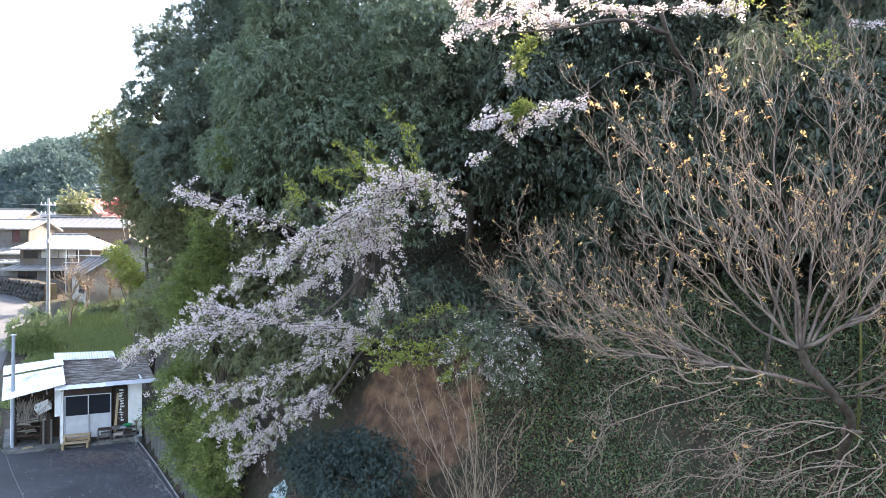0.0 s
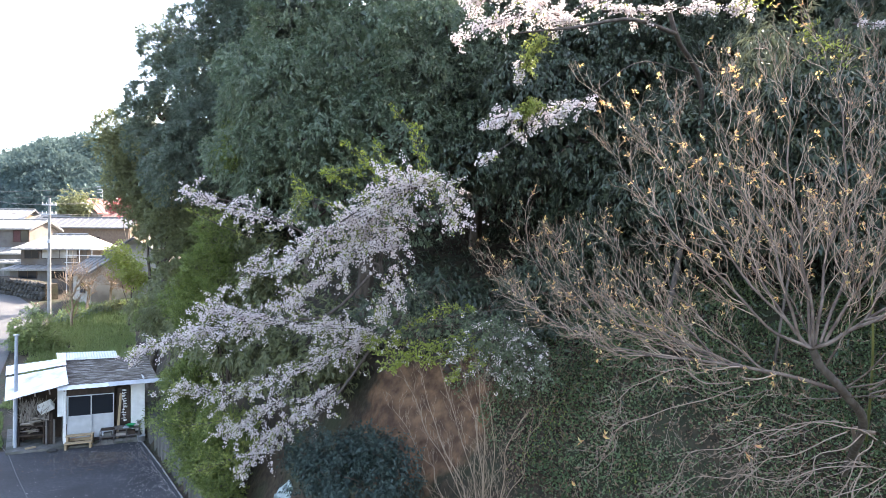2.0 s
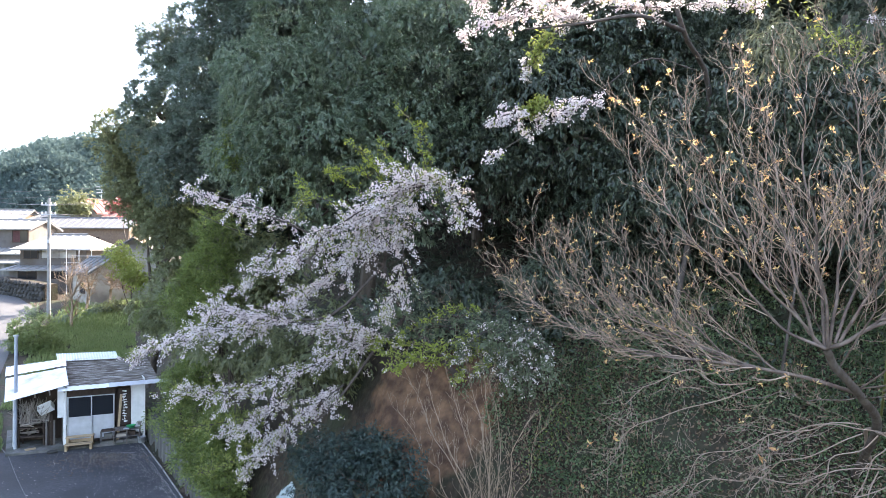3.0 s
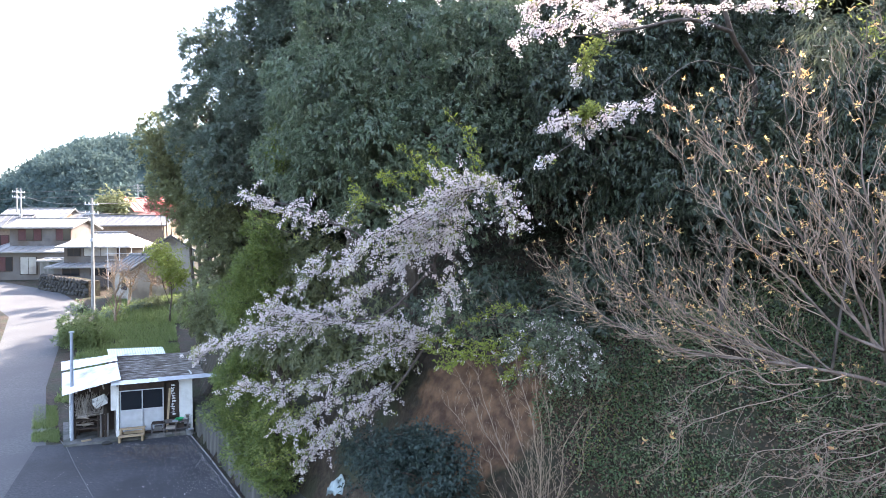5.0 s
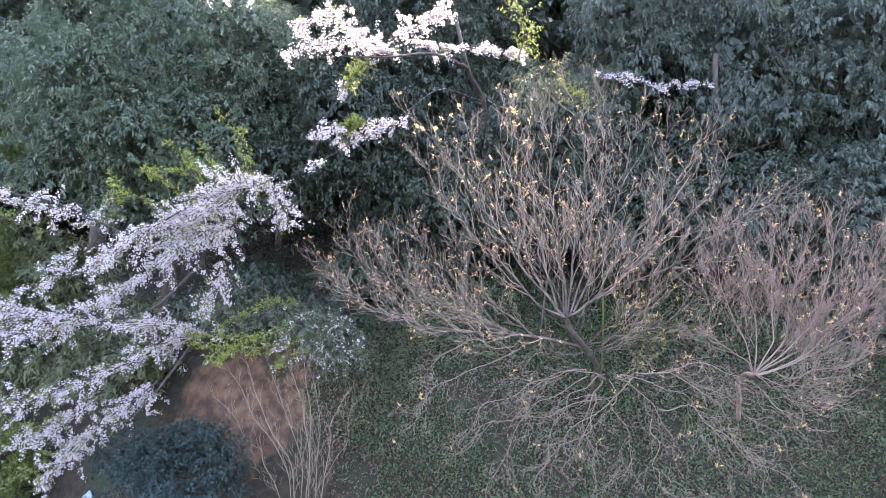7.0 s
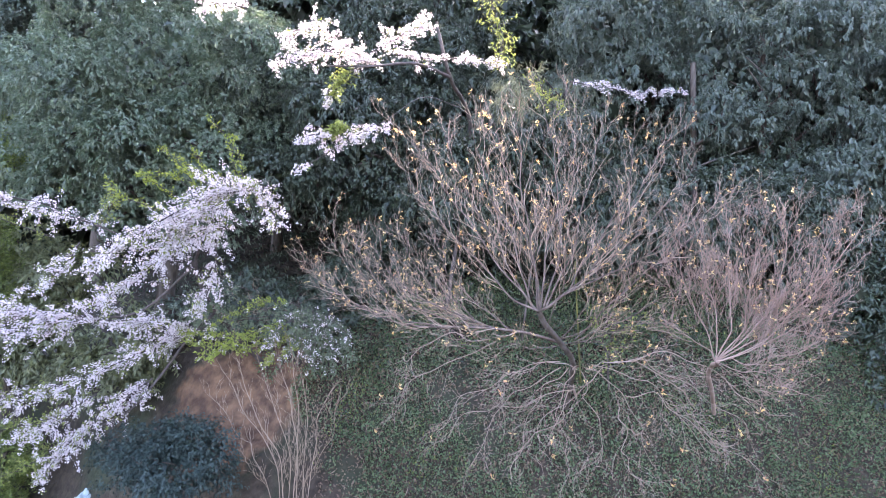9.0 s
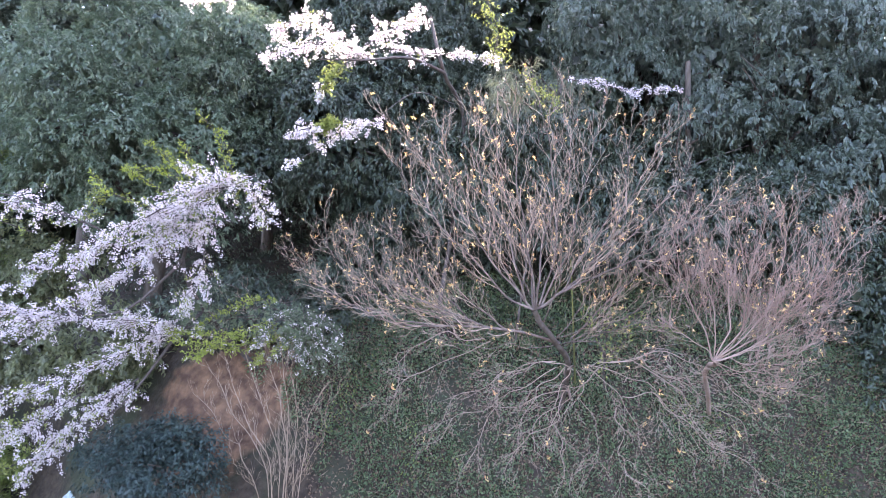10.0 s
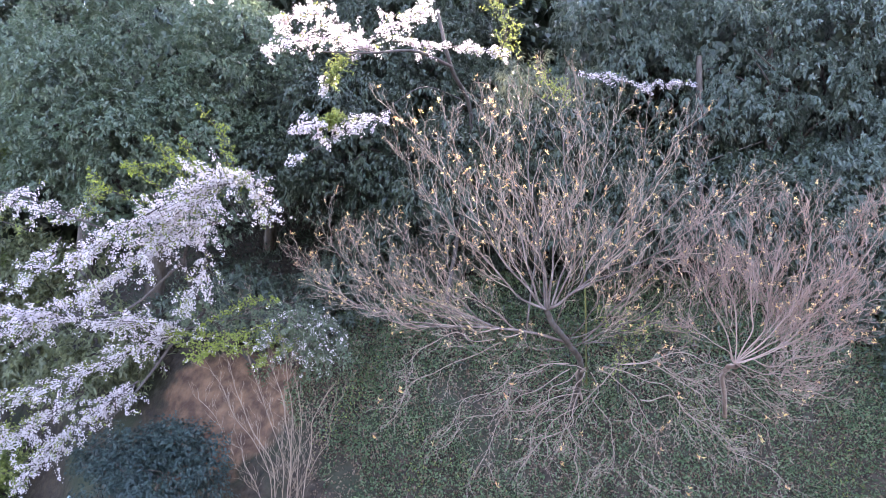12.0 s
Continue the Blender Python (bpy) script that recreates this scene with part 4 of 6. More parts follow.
MB = place(6.41, 9.62)
maple("bare spreading maple tree with orange leaf tufts", MB,
      [([place(6.41, 9.62, dz=-0.4), (5.52, 7.93, 5.71), (5.01, 7.47, 6.24), (4.58, 7.25, 6.66), (4.30, 7.09, 6.94)], 0.058, 0),
       ([(4.25, 7.00, 6.95), (3.75, 7.18, 7.19), (3.03, 7.44, 8.16), (2.44, 7.65, 8.89), (1.97, 7.82, 9.45)], 0.030, 1.0),
       ([(4.30, 7.09, 6.94), (3.93, 7.22, 7.38), (3.25, 7.46, 8.40), (2.61, 7.68, 9.38), (2.11, 7.86, 10.05)], 0.028, 1.0),
       ([(4.21, 7.22, 7.08), (3.79, 7.47, 7.92), (3.31, 7.85, 9.03), (2.92, 8.08, 10.33)], 0.026, 1.0),
       ([(4.21, 7.12, 6.99), (3.80, 6.94, 7.91), (3.31, 6.89, 9.02), (3.00, 6.88, 10.07)], 0.028, 1.0),
       ([(4.30, 7.09, 6.96), (4.26, 7.30, 8.01), (4.02, 7.58, 9.23), (3.72, 7.78, 10.42)], 0.028, 1.0),
       ([(4.33, 7.08, 6.96), (4.01, 6.75, 8.10), (3.70, 6.53, 9.18), (3.56, 6.45, 10.19)], 0.028, 1.0),
       ([(4.34, 7.07, 6.98), (4.48, 7.00, 8.01), (4.57, 6.94, 9.18), (4.48, 6.96, 10.44)], 0.030, 1.0),
       ([(4.39, 7.05, 7.01), (4.82, 7.19, 8.01), (5.12, 7.27, 9.24), (5.24, 7.31, 10.70)], 0.028, 1.0),
       ([(4.44, 7.03, 7.03), (4.64, 6.62, 7.91), (4.77, 6.23, 8.91), (4.88, 5.96, 10.05)], 0.028, 1.0),
       ([(4.32, 7.13, 6.93), (4.52, 6.89, 7.07), (4.84, 6.77, 7.36), (5.29, 6.59, 7.88), (5.87, 6.35, 8.91), (6.43, 6.12, 10.00)], 0.042, 1.0),
       ([(4.57, 6.98, 7.08), (5.13, 6.87, 7.71), (5.70, 6.74, 8.70), (6.09, 6.68, 10.11)], 0.026, 1.0),
       ([(4.80, 6.89, 7.30), (5.67, 6.87, 7.80), (6.61, 6.72, 8.72), (7.30, 6.55, 9.50)], 0.026, 0.9),
       ([(4.75, 6.80, 7.31), (5.43, 6.33, 7.62), (6.26, 5.79, 8.36), (6.96, 5.41, 8.85)], 0.022, 0.8),
       ([(5.09, 7.55, 6.27), (4.07, 7.50, 6.53), (3.23, 8.24, 6.59), (2.27, 9.04, 6.72), (1.33, 9.79, 7.16), (0.71, 10.26, 7.75)], 0.040, 1.0),
       ([(4.07, 7.50, 6.53), (3.27, 8.33, 6.72), (2.30, 9.13, 7.12), (1.49, 9.76, 7.89), (1.22, 9.96, 8.42)], 0.024, 1.1),
       ([(3.80, 7.74, 6.56), (2.88, 8.16, 7.00), (2.19, 8.73, 7.51), (1.74, 9.09, 8.20)], 0.022, 1.1),
       ([(3.64, 7.88, 6.57), (3.13, 8.56, 7.18), (2.60, 8.99, 7.88), (2.44, 9.11, 8.29)], 0.020, 1.1),
       ([(4.07, 7.50, 6.53), (3.48, 7.76, 6.96), (3.08, 8.10, 7.62), (2.84, 8.30, 8.08)], 0.020, 1.1),
       ([(3.23, 8.24, 6.59), (2.45, 8.53, 6.66), (1.74, 9.11, 6.97), (0.93, 9.75, 7.48)], 0.020, 1.1),
       ([(3.64, 7.88, 6.57), (2.89, 8.52, 6.82), (1.99, 9.25, 7.39), (1.62, 9.54, 8.05)], 0.020, 1.1),
       ([(5.23, 7.39, 6.36), (5.65, 6.79, 7.01), (6.30, 6.53, 7.70), (7.05, 6.24, 8.39), (8.02, 5.86, 8.98)], 0.022, 0.7),
       ([(5.23, 7.39, 6.31), (5.62, 6.59, 6.78), (6.44, 6.27, 7.21), (7.08, 6.02, 7.75)], 0.018, 0.8),
       ([(5.23, 7.39, 6.26), (5.47, 6.87, 6.51), (5.99, 6.45, 6.68), (6.46, 6.17, 6.74)], 0.014, 0.9),
       ([(4.98, 7.48, 6.36), (5.10, 7.00, 6.81), (5.15, 6.65, 7.42), (5.14, 6.53, 8.19)], 0.016, 1.0),
       ([(4.61, 7.30, 6.66), (4.49, 6.58, 7.44), (4.34, 6.41, 8.18), (4.36, 6.17, 8.80)], 0.016, 1.0),
       ([(4.98, 7.48, 6.36), (5.43, 6.98, 6.70), (5.93, 6.68, 7.40), (6.30, 6.52, 8.20)], 0.016, 1.0),
       ([(4.61, 7.30, 6.66), (4.31, 7.40, 7.41), (4.02, 7.71, 8.02), (3.68, 7.93, 8.44)], 0.014, 1.0),
       ([(4.98, 7.48, 6.26), (4.17, 7.36, 6.22), (3.52, 7.39, 6.36), (2.94, 7.50, 6.47)], 0.012, 1.0),
       ([(4.98, 7.48, 6.26), (5.28, 6.94, 6.32), (5.53, 6.64, 6.05), (5.94, 6.27, 5.99)], 0.012, 1.0)],
      seed=31, gap=0.155, length=0.75, leaf=0.12, level=2, leaf_len=0.046)
maple("bare pinkish maple bush with fine upright twigs", place(9.66, 8.56),
      [([place(9.63, 8.54, dz=-0.4), (7.94, 6.92, 5.6), (6.31, 5.16, 6.24)], 0.05, 0),
       ([(6.47, 5.32, 6.20), (6.26, 5.39, 6.82), (6.01, 5.47, 7.54), (5.82, 5.53, 8.16)], 0.014, 1.0),
       ([(6.39, 5.24, 6.22), (6.40, 5.22, 6.92), (6.22, 5.28, 7.71), (6.08, 5.32, 8.37)], 0.014, 1.0),
       ([(6.15, 5.01, 6.27), (6.39, 4.91, 6.95), (6.35, 4.91, 7.71), (6.31, 4.91, 8.44)], 0.014, 1.0),
       ([(6.31, 5.16, 6.24), (6.72, 5.00, 6.84), (6.88, 4.93, 7.62), (7.00, 4.86, 8.45)], 0.016, 1.0),
       ([(6.15, 5.01, 6.27), (6.71, 4.79, 6.78), (7.07, 4.64, 7.54), (7.28, 4.54, 8.56)], 0.016, 1.0),
       ([(6.23, 5.09, 6.25), (6.91, 4.82, 6.68), (7.52, 4.58, 7.36), (7.96, 4.40, 8.41)], 0.016, 1.0),
       ([(6.08, 4.93, 6.29), (6.78, 4.66, 6.62), (7.49, 4.38, 7.37), (8.09, 4.13, 8.33)], 0.016, 1.0),
       ([(6.08, 4.93, 6.29), (6.70, 4.69, 6.50), (7.33, 4.45, 6.87), (7.79, 4.27, 7.22)], 0.013, 1.0),
       ([(6.00, 4.85, 6.31), (6.54, 4.65, 6.35), (7.08, 4.44, 6.47), (7.51, 4.28, 6.70)], 0.012, 1.0),
       ([(6.00, 4.85, 6.31), (6.46, 4.68, 6.18), (6.85, 4.54, 6.07), (7.10, 4.44, 5.89)], 0.010, 1.0),
       ([(6.54, 5.40, 6.18), (6.88, 5.26, 6.54), (7.05, 5.19, 7.17), (6.96, 5.21, 8.06)], 0.014, 1.0),
       ([(6.62, 5.47, 6.17), (6.33, 5.58, 6.44), (6.03, 5.69, 6.89), (5.77, 5.77, 7.53)], 0.012, 0.9),
       ([(6.15, 5.01, 6.27), (6.47, 4.89, 6.06), (6.67, 4.82, 5.84), (6.83, 4.76, 5.74)], 0.010, 1.0)],
      seed=32, gap=0.105, length=0.7, leaf=0.04, bark=M_TWIG_PINK, level=2, leaf_len=0.042)
maple("tangle of bare drooping twigs over the ivy bank", place(6.71, 9.63),
      [([place(6.69, 9.60, dz=-0.2), (5.9, 8.6, 5.5), (4.94, 6.86, 5.96)], 0.03, 0),
       ([(4.77, 7.14, 6.02), (3.98, 7.44, 5.88), (3.33, 7.69, 5.43), (2.73, 7.93, 4.79)], 0.011, 1.0),
       ([(4.72, 7.05, 5.94), (4.12, 7.28, 5.60), (3.57, 7.50, 5.01), (3.29, 7.62, 4.28)], 0.011, 1.0),
       ([(4.80, 6.91, 5.96), (4.34, 7.09, 5.47), (4.07, 7.21, 4.84), (3.89, 7.29, 4.06)], 0.011, 1.0),
       ([(4.84, 6.79, 5.93), (4.66, 6.87, 5.38), (4.61, 6.90, 4.72), (4.75, 6.86, 4.05)], 0.011, 1.0),
       ([(4.87, 6.67, 5.95), (5.05, 6.61, 5.52), (5.14, 6.59, 4.85), (4.96, 6.67, 4.27)], 0.011, 1.0),
       ([(4.90, 6.55, 6.01), (5.34, 6.39, 5.73), (5.70, 6.27, 5.11), (5.96, 6.18, 4.35)], 0.011, 1.0),
       ([(4.87, 6.35, 6.10), (5.48, 6.12, 5.93), (6.09, 5.90, 5.44), (6.61, 5.72, 4.74)], 0.011, 1.0),
       ([(4.87, 6.03, 6.19), (5.62, 5.75, 6.12), (6.38, 5.47, 5.69), (7.05, 5.23, 4.92)], 0.011, 1.0),
       ([(4.91, 5.80, 6.23), (5.73, 5.49, 6.29), (6.47, 5.21, 6.00), (7.13, 4.98, 5.42)], 0.011, 1.0),
       ([(5.01, 5.66, 5.72), (5.50, 5.48, 5.62), (6.15, 5.24, 5.20), (6.96, 4.95, 4.41)], 0.011, 1.0),
       ([(5.18, 6.03, 5.45), (5.18, 6.04, 5.04), (5.35, 5.98, 4.54), (5.60, 5.90, 4.04)], 0.011, 1.0),
       ([(3.62, 7.35, 6.41), (2.79, 7.67, 6.07), (2.25, 7.88, 5.59), (1.97, 7.99, 5.28)], 0.011, 1.0),
       ([(3.48, 7.30, 6.47), (2.58, 7.64, 6.42), (1.99, 7.86, 6.09)], 0.011, 1.0),
       ([(4.95, 6.97, 5.55), (3.84, 7.39, 5.34), (3.29, 7.61, 5.06), (2.74, 7.82, 4.72)], 0.011, 1.0),
       ([(4.88, 6.78, 5.93), (4.34, 6.98, 6.08), (3.75, 7.20, 5.84), (3.39, 7.35, 5.50)], 0.011, 1.0),
       ([(5.37, 5.84, 6.19), (6.04, 5.59, 5.74), (6.29, 5.51, 5.29), (6.54, 5.42, 4.75)], 0.011, 1.0),
       ([(4.69, 6.75, 5.61), (4.42, 6.86, 5.04), (4.07, 7.00, 4.66), (3.62, 7.17, 4.57)], 0.011, 1.0),
       ([(5.11, 6.37, 6.03), (4.67, 6.54, 5.56), (4.23, 6.71, 5.19), (4.06, 6.79, 4.63)], 0.011, 1.0)],
      seed=33, gap=0.18, length=0.75, leaf=0.02, up=(0, 0, -0.35), name="bare_shrub", bark=M_TWIG_GREY, level=2, angle=0.75)
maple("thicket of bare and budding twigs above the clay bank", place(*(0.23, 14.43, 5.91)[:2]),
      [([place(*(0.23, 14.43, 5.91)[:2], dz=-0.2), (0.08, 12.40, 6.70), (-0.28, 12.20, 7.07), (-0.74, 12.00, 7.44)], 0.012, 0.6),
       ([(0.08, 12.40, 6.70), (-0.50, 12.00, 6.63), (-1.18, 11.80, 6.53)], 0.012, 0.8),
       ([(0.08, 12.40, 6.70), (0.77, 12.00, 6.52), (1.55, 11.80, 6.43), (1.98, 11.60, 6.13)], 0.012, 0.8),
       ([(0.08, 12.40, 6.70), (1.02, 12.20, 6.96), (1.93, 12.00, 7.21)], 0.012, 0.7),
       ([(0.08, 12.40, 6.70), (-0.71, 11.60, 6.34), (-1.25, 11.40, 5.93)], 0.01, 0.7)],
      seed=35, gap=0.16, length=0.7, leaf=0.0, up=(0, 0, 0.2), angle=0.8, name="bare_shrub")
SAP = [([place(0.31, 10.70, dz=-0.2), (0.09, 10.54, 3.97), (-0.39, 10.82, 4.74), (-0.90, 11.32, 5.61)], 0.016, 0.9),
       ([place(0.35, 10.57, dz=-0.2), (0.19, 10.40, 3.89), (-0.23, 10.76, 4.86), (-0.60, 11.09, 5.74)], 0.020, 0.9),
       ([place(0.42, 10.65, dz=-0.2), (0.41, 10.42, 3.97), (0.09, 10.63, 5.09), (-0.22, 10.95, 5.92)], 0.014, 0.9),
       ([place(0.48, 10.42, dz=-0.2), (0.51, 10.17, 4.03), (0.46, 10.38, 5.11), (0.19, 10.69, 5.99)], 0.020, 0.9),
       ([place(0.57, 10.60, dz=-0.2), (0.62, 10.34, 3.97), (0.53, 10.35, 5.22), (0.51, 10.56, 6.04)], 0.018, 0.9),
       ([place(0.65, 10.46, dz=-0.2), (0.73, 10.19, 4.00), (0.71, 10.18, 5.13), (0.62, 10.31, 5.79)], 0.013, 0.9),
       ([place(0.69, 10.34, dz=-0.2), (0.86, 10.04, 4.03), (1.01, 9.97, 4.81), (1.35, 9.94, 5.46)], 0.016, 0.9),
       ([place(0.76, 10.42, dz=-0.2), (0.82, 10.17, 3.55), (1.17, 9.91, 4.48), (1.56, 9.86, 5.12)], 0.011, 0.9),
       ([place(0.23, 10.73, dz=-0.2), (-0.13, 10.63, 3.74), (-0.55, 10.89, 4.29), (-0.99, 11.25, 5.05)], 0.012, 0.9)]
maple("clump of pale bare saplings before the clay bank", place(0.49, 10.52), SAP, seed=34, gap=0.17, length=0.55, leaf=0, name="sapling_clump", bark=M_SAPLING, level=2, angle=0.5)


def leafy_shoots(name, label, base, stems, seed, leaf=(0.055, 0.026), gap=0.09, side=0.16, count=8, flowers=0, material=None):
    """Slender stems set with small side twigs and fresh leaves, and some small white flowers."""
    e = thing(name, label, "shrub", base)
    o = np.array(base, float)
    rng = np.random.default_rng(seed)
    lv, fl, w = [], [], Wood()
    for ctrl in stems:
        ln = smooth_line(np.array(ctrl) - o, 22)
        w.tube(ln, 0.011, 0.003, 4)
        total = np.linalg.norm(np.diff(ln, axis=0), axis=1).sum()
        seg = np.gradient(ln, axis=0)
        for _ in range(int(total / gap)):
            k = rng.integers(4, 22)
            d = unit(unit(seg[k]) * 0.7 + rng.normal(0, 0.6, 3)) * side * rng.uniform(0.3, 1.3)
            w.tube(np.array([ln[k], ln[k] + d * 0.5 + rng.normal(0, 0.01, 3), ln[k] + d]), 0.004, 0.002, 3)
            q = ln[k] + d * rng.uniform(0.2, 1.0, (count, 1)) + rng.normal(0, 0.012, (count, 3))
            lv.append((q, rng.normal(0, 0.8, (count, 3)) + d / side))
            if rng.random() < flowers:
                n = rng.integers(3, 9)
                off = unit(rng.normal(size=(n, 3))) * 0.04
                fl.append((ln[k] + d + off, off * 20 + np.array([0, 0, 0.4])))
    tagged(w.link("branch", M_CHERRY_BARK, e), kind="stuff")
    v, f = leaves(np.concatenate([a for a, _ in lv]), np.concatenate([b for _, b in lv]), *leaf, rng)
    tagged(link_array("young_leaves", v, f, material or M_LEAF_YELLOW, e), "fresh yellow-green leaves", kind="stuff")
    if fl:
        v, f = stars(np.concatenate([a for a, _ in fl]), np.concatenate([b for _, b in fl]), 0.036, rng)
        tagged(link_array("blossom", v, f, M_PETAL, e), "small white flowers", kind="stuff")
    return e


leafy_shoots("spring_shrub", "slender shoots with fresh yellow-green leaves above the blossom", (-0.15, 11.20, 8.56),
             [[(-0.10, 11.20, 8.56), (-0.42, 10.90, 9.39), (-0.52, 10.80, 10.01), (-1.00, 10.70, 10.63)],
              [(-0.15, 11.20, 8.56), (-0.52, 10.90, 9.50), (-0.65, 10.80, 10.06), (-0.57, 10.80, 10.40)],
              [(-0.48, 11.20, 8.56), (-1.26, 10.90, 9.23), (-1.56, 10.80, 9.67), (-1.93, 10.70, 10.02)],
              [(-0.42, 11.20, 8.56), (-1.09, 10.80, 9.33), (-1.34, 10.70, 9.62), (-1.68, 10.70, 9.88)],
              [(-0.69, 11.20, 8.56), (-1.68, 10.90, 9.12), (-2.03, 10.80, 9.35), (-2.36, 10.80, 9.55)],
              [(-0.91, 11.20, 8.45), (-2.17, 11.00, 8.92), (-2.70, 11.00, 9.13), (-2.89, 11.00, 9.37)],
              [(-0.26, 11.20, 8.56), (-0.88, 10.80, 9.38), (-1.16, 10.70, 9.70), (-1.34, 10.70, 10.01)],
              [(-0.48, 11.20, 8.56), (-1.40, 10.80, 9.27), (-1.91, 10.70, 9.57), (-2.21, 10.70, 9.47)],
              [(-0.26, 11.20, 8.56), (-0.74, 10.60, 9.31), (-0.97, 10.60, 9.56), (-1.48, 10.60, 9.66)]], seed=51, gap=0.06, side=0.14, count=6, material=M_LEAF_LIME)
leafy_shoots("spring_shrub", "low spreading shrub with bright yellow-green leaves over the clay bank", place(1.14, 12.20),
             [[(1.10, 11.80, 6.32), (0.18, 11.30, 6.08), (-0.58, 11.20, 6.01), (-1.44, 11.20, 6.16)],
              [(1.16, 11.80, 6.43), (0.40, 11.40, 6.13), (-0.25, 11.30, 5.95), (-0.90, 11.20, 6.08)],
              [(1.10, 11.80, 6.54), (0.07, 11.50, 6.19), (-0.70, 11.40, 6.24), (-1.58, 11.40, 6.37)],
              [(1.16, 11.80, 6.43), (0.61, 11.20, 5.97), (0.18, 11.10, 5.78), (0.07, 11.00, 5.71)],
              [(0.99, 11.90, 6.53), (-0.14, 11.20, 6.35), (-0.88, 11.00, 6.01), (-1.18, 11.00, 5.90)],
              [(0.89, 12.00, 6.75), (0.19, 11.80, 6.94), (-0.44, 11.70, 6.78), (-1.05, 11.60, 6.45)]], seed=52, gap=0.026, side=0.17, count=7, flowers=0.1, material=M_LEAF_LIME)
leafy_shoots("flowering_shrub", "hanging shrub with small pale leaves and white flowers", place(1.14, 12.30),
             [[(0.99, 11.90, 6.70), (0.73, 11.40, 6.38), (0.61, 11.20, 5.97), (0.34, 11.10, 5.72)],
              [(1.11, 11.90, 6.70), (1.05, 11.30, 6.39), (0.93, 11.10, 5.94), (1.03, 11.00, 5.48)],
              [(1.17, 11.90, 6.65), (1.33, 11.30, 6.39), (1.38, 11.10, 6.00), (1.29, 11.00, 5.48)],
              [(1.22, 11.90, 6.65), (1.56, 11.40, 6.43), (1.75, 11.20, 6.14), (1.57, 11.10, 5.78)],
              [(0.99, 11.90, 6.76), (0.50, 11.20, 6.51), (0.18, 11.10, 6.26), (0.07, 11.00, 6.01)],
              [(1.17, 12.00, 6.75), (1.24, 11.50, 6.53), (1.15, 11.20, 6.19), (0.82, 11.10, 5.78)]], seed=53, gap=0.022, side=0.22, count=5, flowers=0.5, leaf=(0.045, 0.024), material=M_LEAF_SMALL)
leafy_shoots("spring_shrub", "small sparse shrub with dull yellow leaves among the maple limbs", place(6.23, 7.77),
             [[(6.11, 7.61, 5.32)] + [(5.93, 7.34, 5.91), (5.73, 6.98, 6.49), (5.76, 6.86, 6.85)], [(6.11, 7.61, 5.32)] + [(5.95, 7.34, 5.91), (5.97, 6.89, 6.49), (6.19, 6.70, 6.80)], [(6.11, 7.61, 5.32)] + [(5.91, 7.35, 5.91), (5.54, 7.05, 6.49), (5.34, 7.02, 6.80)], [(6.11, 7.61, 5.32)] + [(5.95, 7.34, 5.91), (6.00, 6.78, 6.40), (5.87, 6.60, 6.72)]], seed=54, gap=0.06, side=0.2, count=3)


# ------------------------------------------------------------------ leaves on the banks
def scatter(name, label, n, xr, yr, keep, material, length, width, seed, rise=0.5, lift=0.12, category="undergrowth"):
    rng = np.random.default_rng(seed)
    x, y = rng.uniform(*xr, n), rng.uniform(*yr, n)
    m = keep(x, y, rng)
    x, y = x[m], y[m]
    p = np.stack([x, y, land(x, y) + rng.random(len(x)) * lift], 1)
    ax = rng.normal(0, 1, (len(x), 3)) + np.array([-0.2, -0.6, rise])
    v, f = leaves(p, ax, length, width, rng)
    return tagged(link_array(name, v, f, material), label, category, kind="stuff")


def bank_only(x, y, rng):
    s = hill_distance(x, y)
    clay = ((x + 0.4) / 1.7) ** 2 + ((s - 1.9) / 1.3) ** 2 < 1
    q = np.stack([x, y, x * 0], 1)
    bare = value_noise(q, 0.8, 9) * 0.7 + value_noise(q, 2.3, 2) * 0.3 + np.clip((2.6 - x) * 0.12, -0.1, 0.24)
    return (s > 0.3) & (s < 7.5) & ~clay & (value_noise(q, 1.6, 4) > 0.42 * rng.random(len(x)) - 0.05) & (bare < 0.62 + 0.16 * rng.random(len(x)))


scatter("ivy", "low green ivy covering the steep bank", 340000, (-1.5, 17), (0.5, 14), bank_only, M_IVY, 0.054, 0.045, 41, lift=0.16)


def wood_floor(x, y, rng):
    s = hill_distance(x, y)
    return (s > 4.0) & (s < 22)


# Dark leaves laid over the crest so that it does not read as sunlit.
scatter("undergrowth", "dark low plants added over the wood floor to darken it", 36000, (-14, 26), (4, 28), wood_floor, M_LEAF_DARK_SHADE, 0.15, 0.05, 42, rise=0.9, lift=0.35)
scatter("leaf_litter", "brown fallen leaves lying on the bank", 130000, (-2.5, 18), (0, 16), lambda x, y, rng: (hill_distance(x, y) > 0.4) & (hill_distance(x, y) < 5.5) & (x > 0.7 + 0.4 * rng.random(len(x))), M_LITTER, 0.065, 0.04, 44, rise=0.1, lift=0.12)


def weed_patches(x, y, rng):
    s = hill_distance(x, y)
    return (s > 0.3) & (s < 6) & (x > 0.6) & (value_noise(np.stack([x, y, x * 0], 1), 1.1, 23) > 0.6 + 0.3 * rng.random(len(x)))


scatter("weeds", "tufts of bright yellow-green weeds among the ivy", 60000, (-1.5, 16), (0.5, 14), weed_patches, M_LEAF_YELLOW, 0.06, 0.02, 45, rise=1.1, lift=0.26)
scatter("dry_grass", "dry straw-coloured grass and stems on the bank", 24000, (-2, 20), (-2, 18), bank_only, M_SAPLING, 0.2, 0.012, 43, rise=0.6, lift=0.15)

# ------------------------------------------------------------------ far wooded hill

